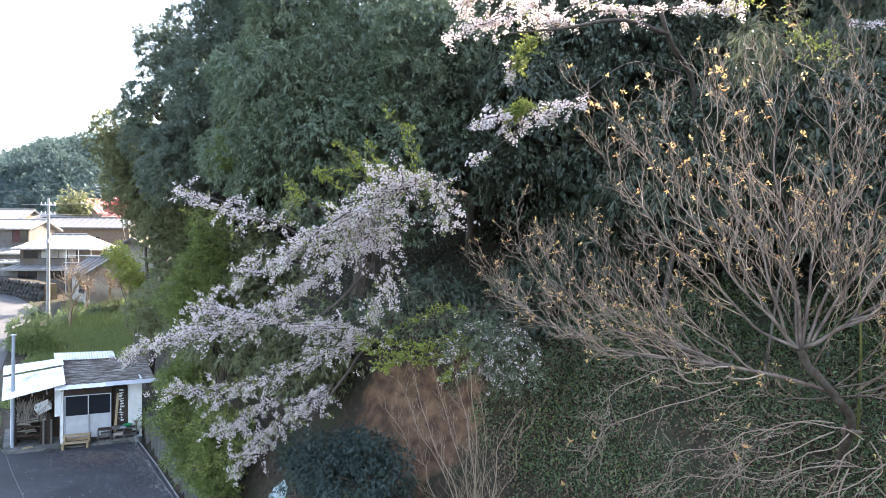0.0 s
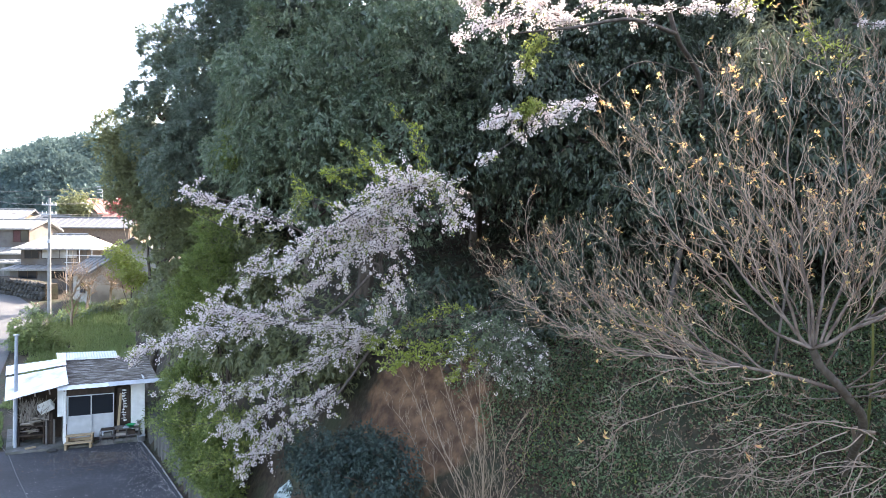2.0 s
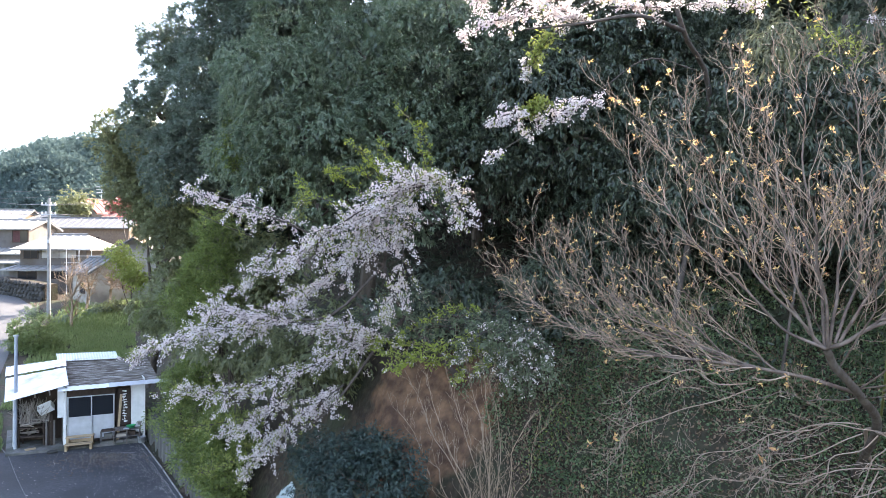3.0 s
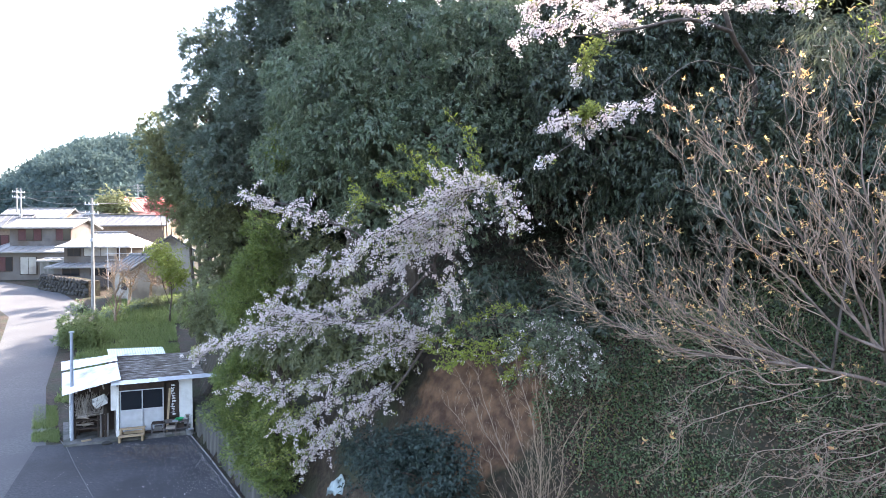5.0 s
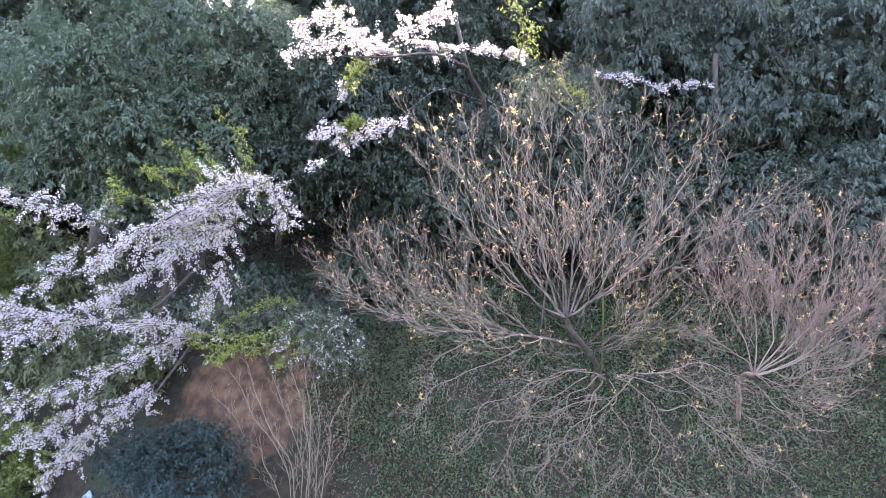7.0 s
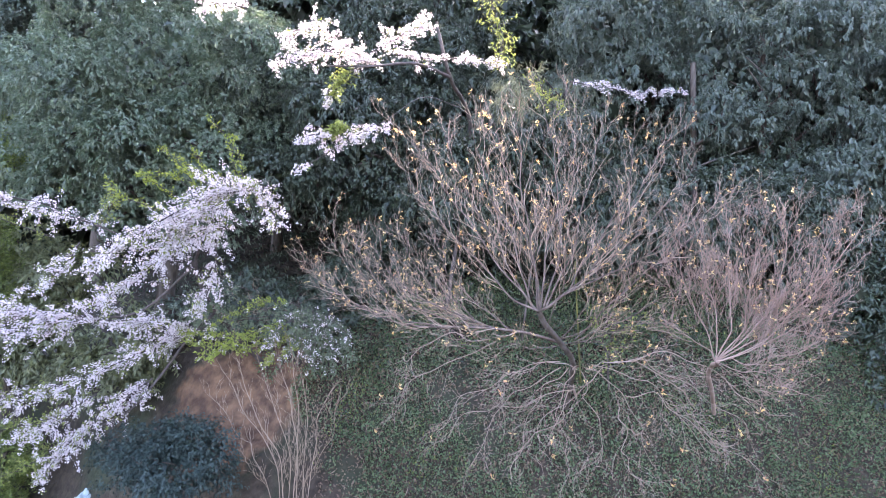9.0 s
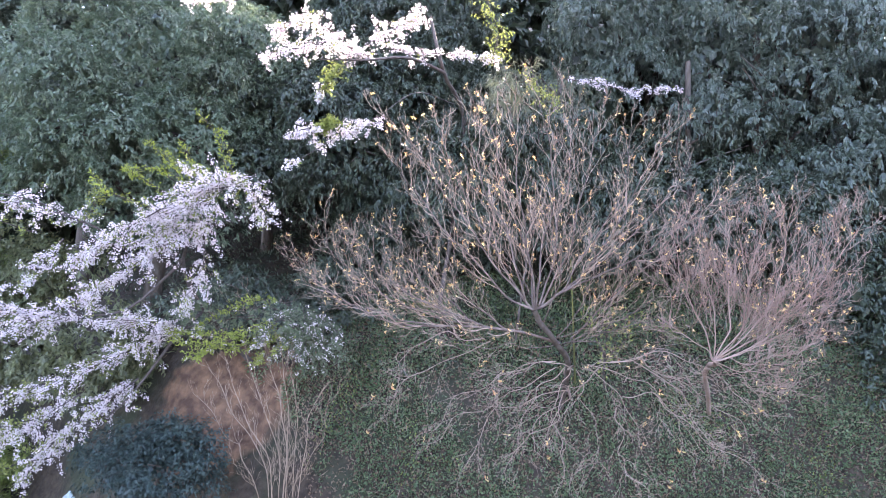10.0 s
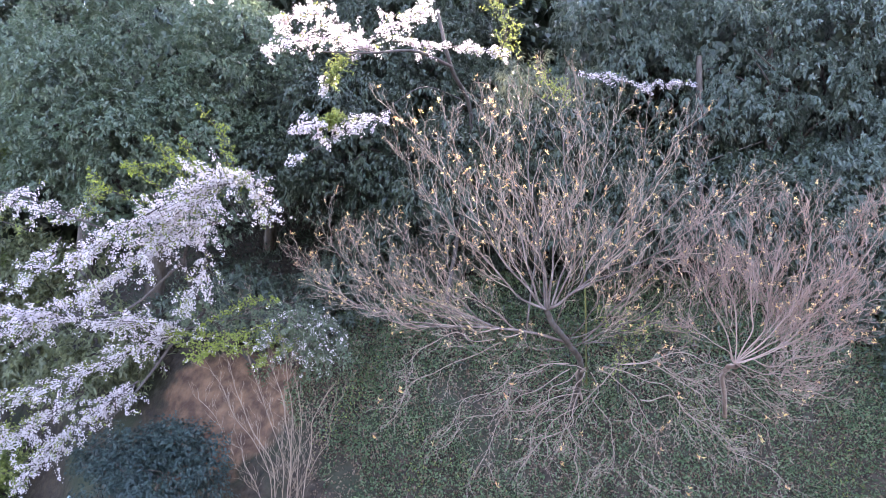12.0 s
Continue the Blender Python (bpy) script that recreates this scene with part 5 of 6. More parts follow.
def far_hill(cx, cy, rx, ry, high, n, seed, base=8.0):
    """A hill with one crown of leaves after another; each crown a clump."""
    rng = np.random.default_rng(seed)

    def top(x, y):
        r = np.hypot((x - cx) / rx, (y - cy) / ry)
        return base + high * np.clip(1 - r ** 2, 0, 1) ** 0.75 * (0.92 + 0.08 * np.sin(x * 0.11 + 1) * np.sin(y * 0.09))

    a, r = rng.uniform(math.pi * 0.9, math.pi * 2.1, n), rng.random(n) ** 0.42
    x, y = cx + r * np.cos(a) * rx, cy + r * np.sin(a) * ry
    keep = y < cy + 0.25 * ry
    x, y = x[keep], y[keep]
    n = len(x)
    z = top(x, y) + rng.normal(0, 0.8, n)
    size = rng.uniform(0.7, 1.25, (n, 1))
    chunks = []
    for i in range(70):
        d = unit(rng.normal(size=(n, 3)))
        d[:, 2] = np.where(d[:, 2] < -0.3, -d[:, 2], d[:, 2])
        p = np.stack([x, y, z], 1) + d * np.array([2.1, 2.1, 3.4]) * size * rng.uniform(0.75, 1.05, (n, 1))
        chunks.append(leaves(p, d + rng.normal(0, 0.5, (n, 3)), 0.78, 0.58, rng))
    v, f = joined(chunks)
    tagged(link_array("far_wood", v, f, M_FOREST_HAZE), "wooded hill beyond the village with haze in its blue-green leaf colour", "wooded hill", kind="stuff")
    k = 70
    gxx, gyy = np.meshgrid(np.linspace(-1.05, 1.05, k) * rx + cx, np.linspace(-1.05, 1.05, k) * ry + cy)
    zz = top(gxx, gyy) - 1.5
    i, j = np.meshgrid(np.arange(k - 1), np.arange(k - 1), indexing="ij")
    q = (i * k + j).ravel()
    t = np.concatenate([np.stack([q, q + 1, q + k + 1], 1), np.stack([q, q + k + 1, q + k], 1)])
    tagged(link_array("far_hill", np.stack([gxx, gyy, zz], -1).reshape(-1, 3), t, M_FOREST_HAZE), "slope under the far wood in the same hazed blue-green", "hill", kind="structure")


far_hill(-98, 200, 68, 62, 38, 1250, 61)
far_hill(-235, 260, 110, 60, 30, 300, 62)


# ------------------------------------------------------------------ retaining wall, kerb, yard details
def ribbon(name, pts, height, thick, material, label, category, base=0.0, kind="structure"):
    """An upright wall along a line; pts run along its front foot."""
    pts = np.array(pts, float)
    d = np.gradient(pts, axis=0)
    nrm = unit(np.stack([-d[:, 1], d[:, 0]], 1))
    v, f = [], []
    for p, q in zip(pts, nrm):
        z = float(valley(p[0], p[1])) + base
        b = p + q * thick
        v += [(p[0], p[1], z - 0.3), (p[0] + q[0] * 0.06, p[1] + q[1] * 0.06, z + height), (b[0], b[1], z + height), (b[0], b[1], z - 0.3)]
    for i in range(len(pts) - 1):
        for k in range(4):
            a, b = i * 4 + k, i * 4 + (k + 1) % 4
            f.append((a, a + 4, b + 4, b))
    f += [(0, 1, 2, 3), tuple(len(v) - 1 - i for i in range(4))]
    return tagged(link_mesh(name, v, f, material), label, category, kind=kind)


ribbon("retaining_wall", [(-13.6, 26.4), (-12.6, 24.75), (-10.5, 21.9), (-8.4, 19.05), (-6, 15.8), (-3.5, 12.5), (-1.3, 9.5), (0.7, 7.8)], 1.15, 0.75, M_WALL_DARK,
       "stained dark concrete retaining wall below the bank", "wall")
ribbon("kerb", [(-12.85, 24.6), (-10.7, 21.8), (-8.6, 18.95), (-6.2, 15.7), (-3.7, 12.4), (-1.5, 9.4)], 0.06, 0.08, M_KERB, "pale concrete kerb at the yard's edge", "kerb")
line_l = [(-18.2, 23.9), (-17.02, 22.75), (-15.4, 20.9), (-13.03, 18.31), (-10.4, 14.4), (-8.2, 10)]
ribbon("yard_edging", line_l, 0.016, 0.07, M_PAINT_LINE, "worn pale edging strip between yard and street", "edging")


def petals(n, seed):
    rng = np.random.default_rng(seed)
    t = rng.random(n) ** 0.8
    edge = np.stack([-12.8 + 9.1 * t, 24.6 - 12.1 * t], 1)
    back = np.abs(rng.normal(0, 0.7, n)) ** 1.5 + 0.1
    x, y = edge[:, 0] - back * 0.8, edge[:, 1] - back * 0.6
    m = rng.random(n) < 0.05
    x = np.where(m, rng.uniform(-15.5, -10, n), x)
    y = np.where(m, rng.uniform(17, 23.5, n), y)
    m = rng.random(n) < 0.16
    x = np.where(m, -13.4 + rng.normal(0, 0.9, n), x)
    y = np.where(m, 23.4 - np.abs(rng.normal(0, 0.8, n)), y)
    p = np.stack([x, y, np.full(n, 0.022)], 1)
    v, f = leaves(p, np.concatenate([rng.normal(0, 1, (n, 2)), np.zeros((n, 1))], 1), 0.032, 0.024, rng, fold=0.05)
    v[:, 2] = np.maximum(v[:, 2], 0.018)
    tagged(link_array("fallen_petals", v, f, M_PETAL), "fallen pale petals drifted along the yard's kerb", "petals", kind="stuff")


petals(3600, 71)
rg = np.random.default_rng(72)
lp = np.stack([-13.2 + rg.normal(0, 1.0, 900), 23.2 - np.abs(rg.normal(0, 0.9, 900)), np.full(900, 0.024)], 1)
lv, lf = leaves(lp, np.concatenate([rg.normal(0, 1, (900, 2)), np.zeros((900, 1))], 1), 0.06, 0.035, rg, fold=0.1)
lv[:, 2] = np.maximum(lv[:, 2], 0.018)
tagged(link_array("leaf_litter", lv, lf, M_LITTER), "brown dead leaves blown before the metal rack", "litter", kind="stuff")


def grass(name, label, n, keep_box, seed, length=0.28, width=0.025, material=None):
    rng = np.random.default_rng(seed)
    x0, x1, y0, y1, skew = keep_box
    y = rng.uniform(y0, y1, n)
    x = rng.uniform(x0, x1, n) + (y - y0) * skew
    m = value_noise(np.stack([x, y, x * 0], 1), 0.8, seed) > 0.35 * rng.random(n)
    x, y = x[m], y[m]
    p = np.stack([x, y, land(x, y) - 0.01], 1)
    ax = rng.normal(0, 0.35, (len(x), 3)) + np.array([0, 0, 1.0])
    v, f = leaves(p, ax, length, width, rng)
    return tagged(link_array(name, v, f, material or M_GRASS), label, "grass", kind="stuff")


grass("grass", "rough green grass beside the shed and street", 5000, (-18.9, -17.7, 23.4, 28.5, -0.75), 81, 0.16, 0.02)
grass("grass", "tall green grass on the verge behind the shed", 24000, (-22.0, -15.0, 29, 46, -0.55), 82, 0.3, 0.04)
grass("grass", "pale spring grass of the garden plots", 26000, (-31, -18, 46, 62, -0.45), 83, 0.5, 0.08)
grass("grass", "bright yellow-green field by the lit street", 16000, (-62, -45.5, 40, 62, -0.35), 84, 0.4, 0.09, M_LEAF_YELLOW)

# ------------------------------------------------------------------ shed
SH = thing("shed", "small white shed with sliding doors, mossy corrugated roof and open lean-to", "shed", (-15.62, 23.95, 0.0), 21.5)


def skew(bm, k=-0.25):
    for v in bm.verts:
        v.co.x += k * v.co.y
    return bm


def corrugated(x0, x1, y0, y1, z00, z10, z01, z11, waves, amp=0.014, thick=0.012, k=-0.25, ragged=0.0, seed=0, across=False):
    """A corrugated sheet; ribs run from y0 to y1; the four z give its corners."""
    rng = np.random.default_rng(seed)
    bm = bmesh.new()
    n, rows = (12, waves * 4) if across else (waves * 6, 4)
    grid = []
    for s in (0, 1):
        for j in range(rows + 1):
            w = j / rows
            row = []
            for i in range(n + 1):
                u = i / n
                edge = ragged * (math.sin(i * 0.37 + seed) * 0.5 + 0.3 * math.sin(i * 1.3)) if j in (0, rows) else 0
                y = y0 + (y1 - y0) * w + edge
                x = x0 + (x1 - x0) * u + k * y
                z = (z00 * (1 - u) + z10 * u) * (1 - w) + (z01 * (1 - u) + z11 * u) * w
                row.append(bm.verts.new((x, y, z + amp * math.sin(2 * math.pi * waves * (w if across else u)) - s * thick)))
            grid.append(row)
    for s in (0, 1):
        for j in range(rows):
            for i in range(n):
                a, b = grid[s * (rows + 1) + j], grid[s * (rows + 1) + j + 1]
                q = (a[i], a[i + 1], b[i + 1], b[i])
                bm.faces.new(q if s == 0 else q[::-1])
    t, b = grid[:rows + 1], grid[rows + 1:]
    for i in range(n):
        bm.faces.new((t[0][i], b[0][i], b[0][i + 1], t[0][i + 1]))
        bm.faces.new((t[rows][i + 1], b[rows][i + 1], b[rows][i], t[rows][i]))
    for j in range(rows):
        bm.faces.new((t[j + 1][0], b[j + 1][0], b[j][0], t[j][0]))
        bm.faces.new((t[j][n], b[j][n], b[j + 1][n], t[j + 1][n]))
    return bm


def sbox(name, lo, hi, mat_, label="", bevel=0.006, parent=None, k=-0.25):
    return part(name, skew(box(bmesh.new(), lo, hi, bevel), k), mat_, parent or SH, label)


sbox("floor_slab", (-1.95, -0.45, 0.0), (2.98, 3.1, 0.1), M_CONCRETE, "grey concrete plinth")
sbox("corner_post", (0.0, 0.0, 0.1), (0.11, 0.1, 2.34), M_WHITE_PAINT)
sbox("corner_post", (2.9, 0.0, 0.1), (2.98, 0.1, 2.36), M_WHITE_PAINT)
sbox("front_panel", (2.46, 0.01, 0.35), (2.9, 0.05, 2.34), M_WHITE_PAINT, "white board panel")
sbox("front_panel", (1.86, 0.25, 0.1), (2.46, 0.29, 2.34), M_DARK_WOOD, "dark recessed boards")
sbox("header_band", (0.11, 0.02, 2.03), (1.86, 0.08, 2.36), M_DARK_WOOD, "dark band between the doors and the eave")
sbox("side_wall", (2.93, 0.1, 0.1), (2.98, 3.05, 2.6), M_WHITE_PAINT)
sbox("side_wall", (0.0, 0.1, 0.1), (0.05, 3.05, 2.6), M_PLASTER)
sbox("back_wall", (0.05, 3.05, 0.1), (2.98, 3.1, 2.95), M_WHITE_PAINT)
for x0, x1, y in ((0.14, 1.02, 0.03), (0.98, 1.84, 0.075)):
    d = sbox("sliding_door", (x0, y, 0.22), (x1, y + 0.03, 0.3), M_TIN, "pale aluminium sliding door with dark upper pane")
    for lo, hi in (((x0, y, 0.3), (x0 + 0.045, y + 0.03, 2.0)), ((x1 - 0.045, y, 0.3), (x1, y + 0.03, 2.0)), ((x0, y, 1.98), (x1, y + 0.03, 2.03)), ((x0, y, 1.14), (x1, y + 0.03, 1.19))):
        sbox("rail", lo, hi, M_TIN, parent=d)
    sbox("lower_panel", (x0 + 0.045, y + 0.01, 0.3), (x1 - 0.045, y + 0.022, 1.14), M_TIN, "pale grey lower panel", parent=d)
    sbox("pane", (x0 + 0.045, y + 0.01, 1.19), (x1 - 0.045, y + 0.018, 1.98), M_GLASS, "dark glass pane", 0.0, parent=d)
sbox("door_sill", (0.11, -0.02, 0.12), (1.86, 0.12, 0.22), M_DARK_WOOD)
part("roof_sheet", corrugated(-0.25, 3.5, -0.28, 3.05, 2.44, 2.44, 3.02, 3.0, 22, amp=0.02, ragged=0.02, across=True), M_OLD_SHEET, SH, "mossy grey-brown corrugated roof")
part("fascia", corrugated(-0.2, 1.75, -0.5, -0.16, 2.40, 2.43, 2.5, 2.52, 8, 0.006, k=-0.2), M_WHITE_SHEET, SH, "white eave sheet")
part("fascia", corrugated(1.6, 3.92, -0.52, -0.14, 2.44, 2.47, 2.53, 2.55, 8, 0.006, k=-0.2, seed=2), M_TIN, SH, "pale tin eave sheet")
part("roof_sheet", corrugated(-0.1, 2.3, 2.75, 3.7, 3.07, 3.05, 3.26, 3.22, 22, ragged=0.03, seed=3), M_WHITE_SHEET, SH, "white corrugated sheet at the roof's back edge")
part("roof_sheet", corrugated(-1.98, 0.16, -0.42, 1.5, 2.12, 2.62, 2.68, 3.0, 5, 0.006, seed=4, ragged=0.02), M_WHITE_SHEET, SH, "bright white lean-to roof sheet")
part("roof_sheet", corrugated(-2.0, 0.2, 1.72, 2.75, 2.74, 3.04, 2.95, 3.16, 9, 0.008, seed=5, ragged=0.05), M_WHITE_SHEET, SH, "white sheet on the lean-to's back half")
for x in (-1.5, -1.0, -0.5, 0.0):
    sbox("rafter", (x, -0.3, 2.1 + 0.11 * (x + 1.6)), (x + 0.05, 2.6, 2.16 + 0.11 * (x + 1.6)), M_GREY_WOOD)
for y in (1.52, 1.62):
    sbox("batten", (-1.7, y, 2.66), (0.1, y + 0.04, 2.7), M_GREY_WOOD)
sbox("lean_to_post", (-1.72, 1.3, 0.1), (-1.64, 1.38, 2.5), M_WHITE_PAINT)
sbox("lean_to_post", (-1.72, 0.5, 0.1), (-1.66, 0.56, 2.3), M_WHITE_PAINT)
# Back and side are made dark to put the lean-to's shade into their colour.
sbox("lean_to_side", (-1.72, 0.56, 0.1), (-1.69, 2.6, 2.2), M_DARK_WOOD, "side boards of the lean-to, dark for its shaded inside")
sbox("lean_to_back", (-1.7, 1.15, 0.1), (0.0, 1.19, 2.6), M_DARK_WOOD, "added back of the lean-to, dark for its shaded inside")
sbox("end_board", (-0.2, 0.1, 1.2), (0.0, 0.13, 2.3), M_WHITE_PAINT, "pale board beside the door post")

# things kept in and before the shed
SHM = SH.matrix_basis


def at_shed(x, y, z, turn=0.0):
    return (SHM @ Vector((x - 0.25 * y, y, z)))[:], 21.5 + turn


def shed_thing(name, label, category, x, y, z, turn=0.0, group=""):
    p, t = at_shed(x, y, z, turn)
    return thing(name, label, category, p, t, group)


e = shed_thing("wooden_step", "pale new timber two-tread step before the sliding doors", "step", 0.0, -0.62, 0.012)
boxed("tread", (0.0, 0.22, 0.44), (0.98, 0.5, 0.48), M_WOOD, e)
boxed("tread", (0.0, -0.08, 0.22), (0.98, 0.2, 0.26), M_WOOD, e)
for x in (0.02, 0.88):
    boxed("leg", (x, 0.24, 0.0), (x + 0.08, 0.48, 0.44), M_WOOD, e)
    boxed("leg", (x, -0.06, 0.0), (x + 0.08, 0.18, 0.22), M_WOOD, e)
boxed("riser", (0.1, 0.46, 0.2), (0.88, 0.49, 0.32), M_WOOD, e)

e = shed_thing("metal_rack", "low rusty metal rack against the shed front", "rack", 1.25, -0.5, 0.012)
for x in (0, 0.48, 0.95, 1.42):
    for y in (0, 0.3):
        boxed("post", (x, y, 0), (x + 0.03, y + 0.03, 0.62 if x < 1 else 0.7), M_RUST, e)
for z in (0.3, 0.58):
    for y in (0, 0.1, 0.2, 0.3):
        boxed("bar", (0, y, z), (1.45, y + 0.025, z + 0.025), M_RUST, e)
for i in range(5):
    x = 0.04 + i * 0.28
    b = shed_thing("concrete_block", "grey hollow concrete block under the rack", "block", 1.27 + i * 0.28, -0.44, 0.012, group="blocks under the rack")
    bm = bmesh.new()
    for lo, hi in (((0, 0, 0), (0.26, 0.03, 0.18)), ((0, 0.1, 0), (0.26, 0.13, 0.18)), ((0, 0.03, 0), (0.03, 0.1, 0.18)), ((0.115, 0.03, 0), (0.145, 0.1, 0.18)), ((0.23, 0.03, 0), (0.26, 0.1, 0.18))):
        box(bm, lo, hi)
    part("body", bm, M_CONCRETE, b)


def basin(name, label, category, x, y, z, r0, r1, h, material):
    e = shed_thing(name, label, category, x, y, z)
    bm = bmesh.new()
    rings = []
    for r, zz in ((r0, 0), (r1, h), (r1 + 0.02, h), (r1 - 0.015, h - 0.005), (r0 - 0.01, 0.012)):
        rings.append([bm.verts.new((r * math.cos(a) * 1.2, r * math.sin(a), zz)) for a in np.linspace(0, 2 * math.pi, 16, endpoint=False)])
    for a, b in zip(rings[:-1], rings[1:]):
        for i in range(16):
            bm.faces.new((a[i], a[(i + 1) % 16], b[(i + 1) % 16], b[i]))
    bm.faces.new(rings[0][::-1])
    bm.faces.new(rings[-1])
    part("bowl", bm, material, e, smooth=True)


basin("basin", "bright green plastic basin on the metal rack", "basin", 2.4, -0.32, 0.635, 0.1, 0.14, 0.1, M_GREEN)
basin("pot", "pale clay pot at the end of the rack", "pot", 2.72, -0.3, 0.73, 0.05, 0.07, 0.12, M_PLASTER)
basin("bucket", "old grey bucket beside the blocks", "bucket", 2.78, -0.45, 0.012, 0.1, 0.13, 0.24, M_TIN)

e = shed_thing("sign_board", "dark wooden upright board with a column of white brush marks", "sign", 1.98, 0.06, 0.72)
bm = box(bmesh.new(), (0.0, 0.0, 0.0), (0.46, 0.025, 1.5), 0.004)
part("board", bm, M_DARK_WOOD, e)
rng0 = random.Random(5)
for i in range(12):
    z = 1.42 - i * 0.115
    for c in range(rng0.choice((2, 3, 3))):
        a, b = rng0.uniform(0.12, 0.24), rng0.uniform(0.0, 0.06)
        boxed("mark", (a, -0.006, z - b - 0.035), (a + rng0.uniform(0.04, 0.13), -0.001, z - b - 0.035 + rng0.uniform(0.015, 0.045)), M_WHITE_PAINT, e, bevel=0)
    a = rng0.uniform(0.16, 0.26)
    boxed("mark", (a, -0.008, z - 0.085), (a + 0.025, -0.002, z), M_WHITE_PAINT, e, bevel=0)
e = shed_thing("plank", "long brown plank leaning beside the door", "plank", 1.9, 0.0, 0.1)
part("board", box(bmesh.new(), (0, 0, 0), (0.09, 0.03, 1.9), 0.004), M_WOOD, e)
e.rotation_euler[1] = radians(4)

e = shed_thing("shelf", "rough dark timber shelf in the lean-to", "shelf", -1.55, 0.25, 0.1)
for z in (0.36, 0.72):
    boxed("board", (0, 0, z), (0.9, 0.6, z + 0.05), M_DARK_WOOD, e)
for x in (0, 0.85):
    for y in (0, 0.55):
        boxed("leg", (x, y, 0), (x + 0.06, y + 0.06, 0.9), M_DARK_WOOD, e)


def log_pile(x0, x1, y0, y1, z, count, seed, length, r, label, name="firewood"):
    rg = random.Random(seed)
    first = None
    for i in range(count):
        x, y = rg.uniform(x0, x1), rg.uniform(y0, y1)
        zz = z + rg.uniform(0, 1) * 0.28 + r
        if first is None:
            first = shed_thing(name, label, "firewood", x, y, zz, group="firewood in the lean-to")
            w = Wood()
            w.tube(np.array([(0, 0, 0), (length * 0.5, 0.03, 0.01), (length, 0, 0.0)]), r, r * 0.8, 6)
            w.link("log", M_GREY_WOOD, first)
            first.rotation_euler = (0, rg.uniform(-0.1, 0.1), radians(rg.uniform(-30, 60)))
        else:
            p, t = at_shed(x, y, zz, 0)
            copy_thing(first, pose(*p, rg.uniform(-10, 10), rg.uniform(-25, 15), rg.uniform(-40, 110)))


log_pile(-1.5, -1.0, 0.3, 0.6, 0.5, 14, 3, 0.45, 0.03, "grey split log stacked on the shelf")
log_pile(-1.55, -0.9, 0.3, 0.7, 0.86, 22, 4, 0.6, 0.03, "grey log heaped on the shelf top")
rg = random.Random(8)
stick = None
for i in range(64):
    p, t = at_shed(rg.uniform(-1.55, -0.5), rg.uniform(0.05, 0.7), rg.uniform(0.95, 1.2))
    m = pose(*p, rg.uniform(-30, 30), rg.uniform(-50, 30), rg.uniform(0, 360))
    if stick is None:
        stick = thing("branch", "dry grey branch leaning in the lean-to", "branch", p, 0, "dry branches in the lean-to")
        w = Wood()
        w.tube(smooth_line([(0, 0, 0), (0.05, 0.02, 0.4), (0, 0.06, 0.85)], 6), 0.016, 0.006, 5)
        w.tube(smooth_line([(0.05, 0.02, 0.4), (0.14, 0.03, 0.6), (0.18, 0.0, 0.75)], 4), 0.009, 0.004, 4)
        w.link("stem", M_GREY_WOOD, stick)
    else:
        copy_thing(stick, m)
for i in range(4):
    e = shed_thing("plank", "brown board standing upright in the lean-to", "plank", -0.62 + i * 0.09, 0.12 + 0.04 * (i % 2), 0.1, rg.uniform(-25, 25), group="boards in the lean-to")
    part("board", box(bmesh.new(), (0, 0, 0), (0.08, 0.025, 1.0 + 0.14 * (i % 3)), 0.004), M_DARK_WOOD if i % 3 else M_WALL_GREY, e)
e = shed_thing("storage_box", "pale grey plastic crate hanging tilted in the lean-to", "crate", -0.75, 0.05, 1.35)
bm = bmesh.new()
for lo, hi in (((0, 0, 0), (0.5, 0.3, 0.02)), ((0, 0, 0), (0.5, 0.02, 0.32)), ((0, 0.28, 0), (0.5, 0.3, 0.32)), ((0, 0.02, 0), (0.02, 0.28, 0.32)), ((0.48, 0.02, 0), (0.5, 0.28, 0.32))):
    box(bm, lo, hi, 0.004)
part("body", bm, M_WHITE_PAINT, e)
e.rotation_euler = (radians(28), radians(-24), radians(20))
e = shed_thing("stone", "low rough stone beside the plinth", "stone", -0.4, -0.62, 0.0)
bm = bmesh.new()
bmesh.ops.create_icosphere(bm, subdivisions=2, radius=0.16)
for v in bm.verts:
    v.co = Vector((v.co.x * 1.3, v.co.y * 0.7, v.co.z * 0.5 + 0.06)) * (1 + 0.15 * noise.noise(v.co * 7))
part("body", bm, M_STONE, e)
e = shed_thing("mat", "small orange-brown board lying on the plinth", "board", -1.3, -0.3, 0.104, 20)
boxed("board", (0, 0, 0), (0.36, 0.2, 0.03), M_WOOD, e)

e = thing("pipe_post", "tall blue-grey steel pipe standing through the lean-to eave", "post", (-17.24, 23.49, 0.0))
w = Wood()
w.tube(np.array([(0, 0, -0.1), (0.02, 0, 2.3), (0.03, 0.0, 4.6)]), 0.065, 0.06, 12)
w.link("pipe", M_PIPE, e)
boxed("foot", (-0.12, -0.12, 0.0), (0.12, 0.12, 0.08), M_CONCRETE, e)
boxed("cap", (-0.06, -0.06, 4.58), (0.12, 0.06, 4.64), M_TIN, e)


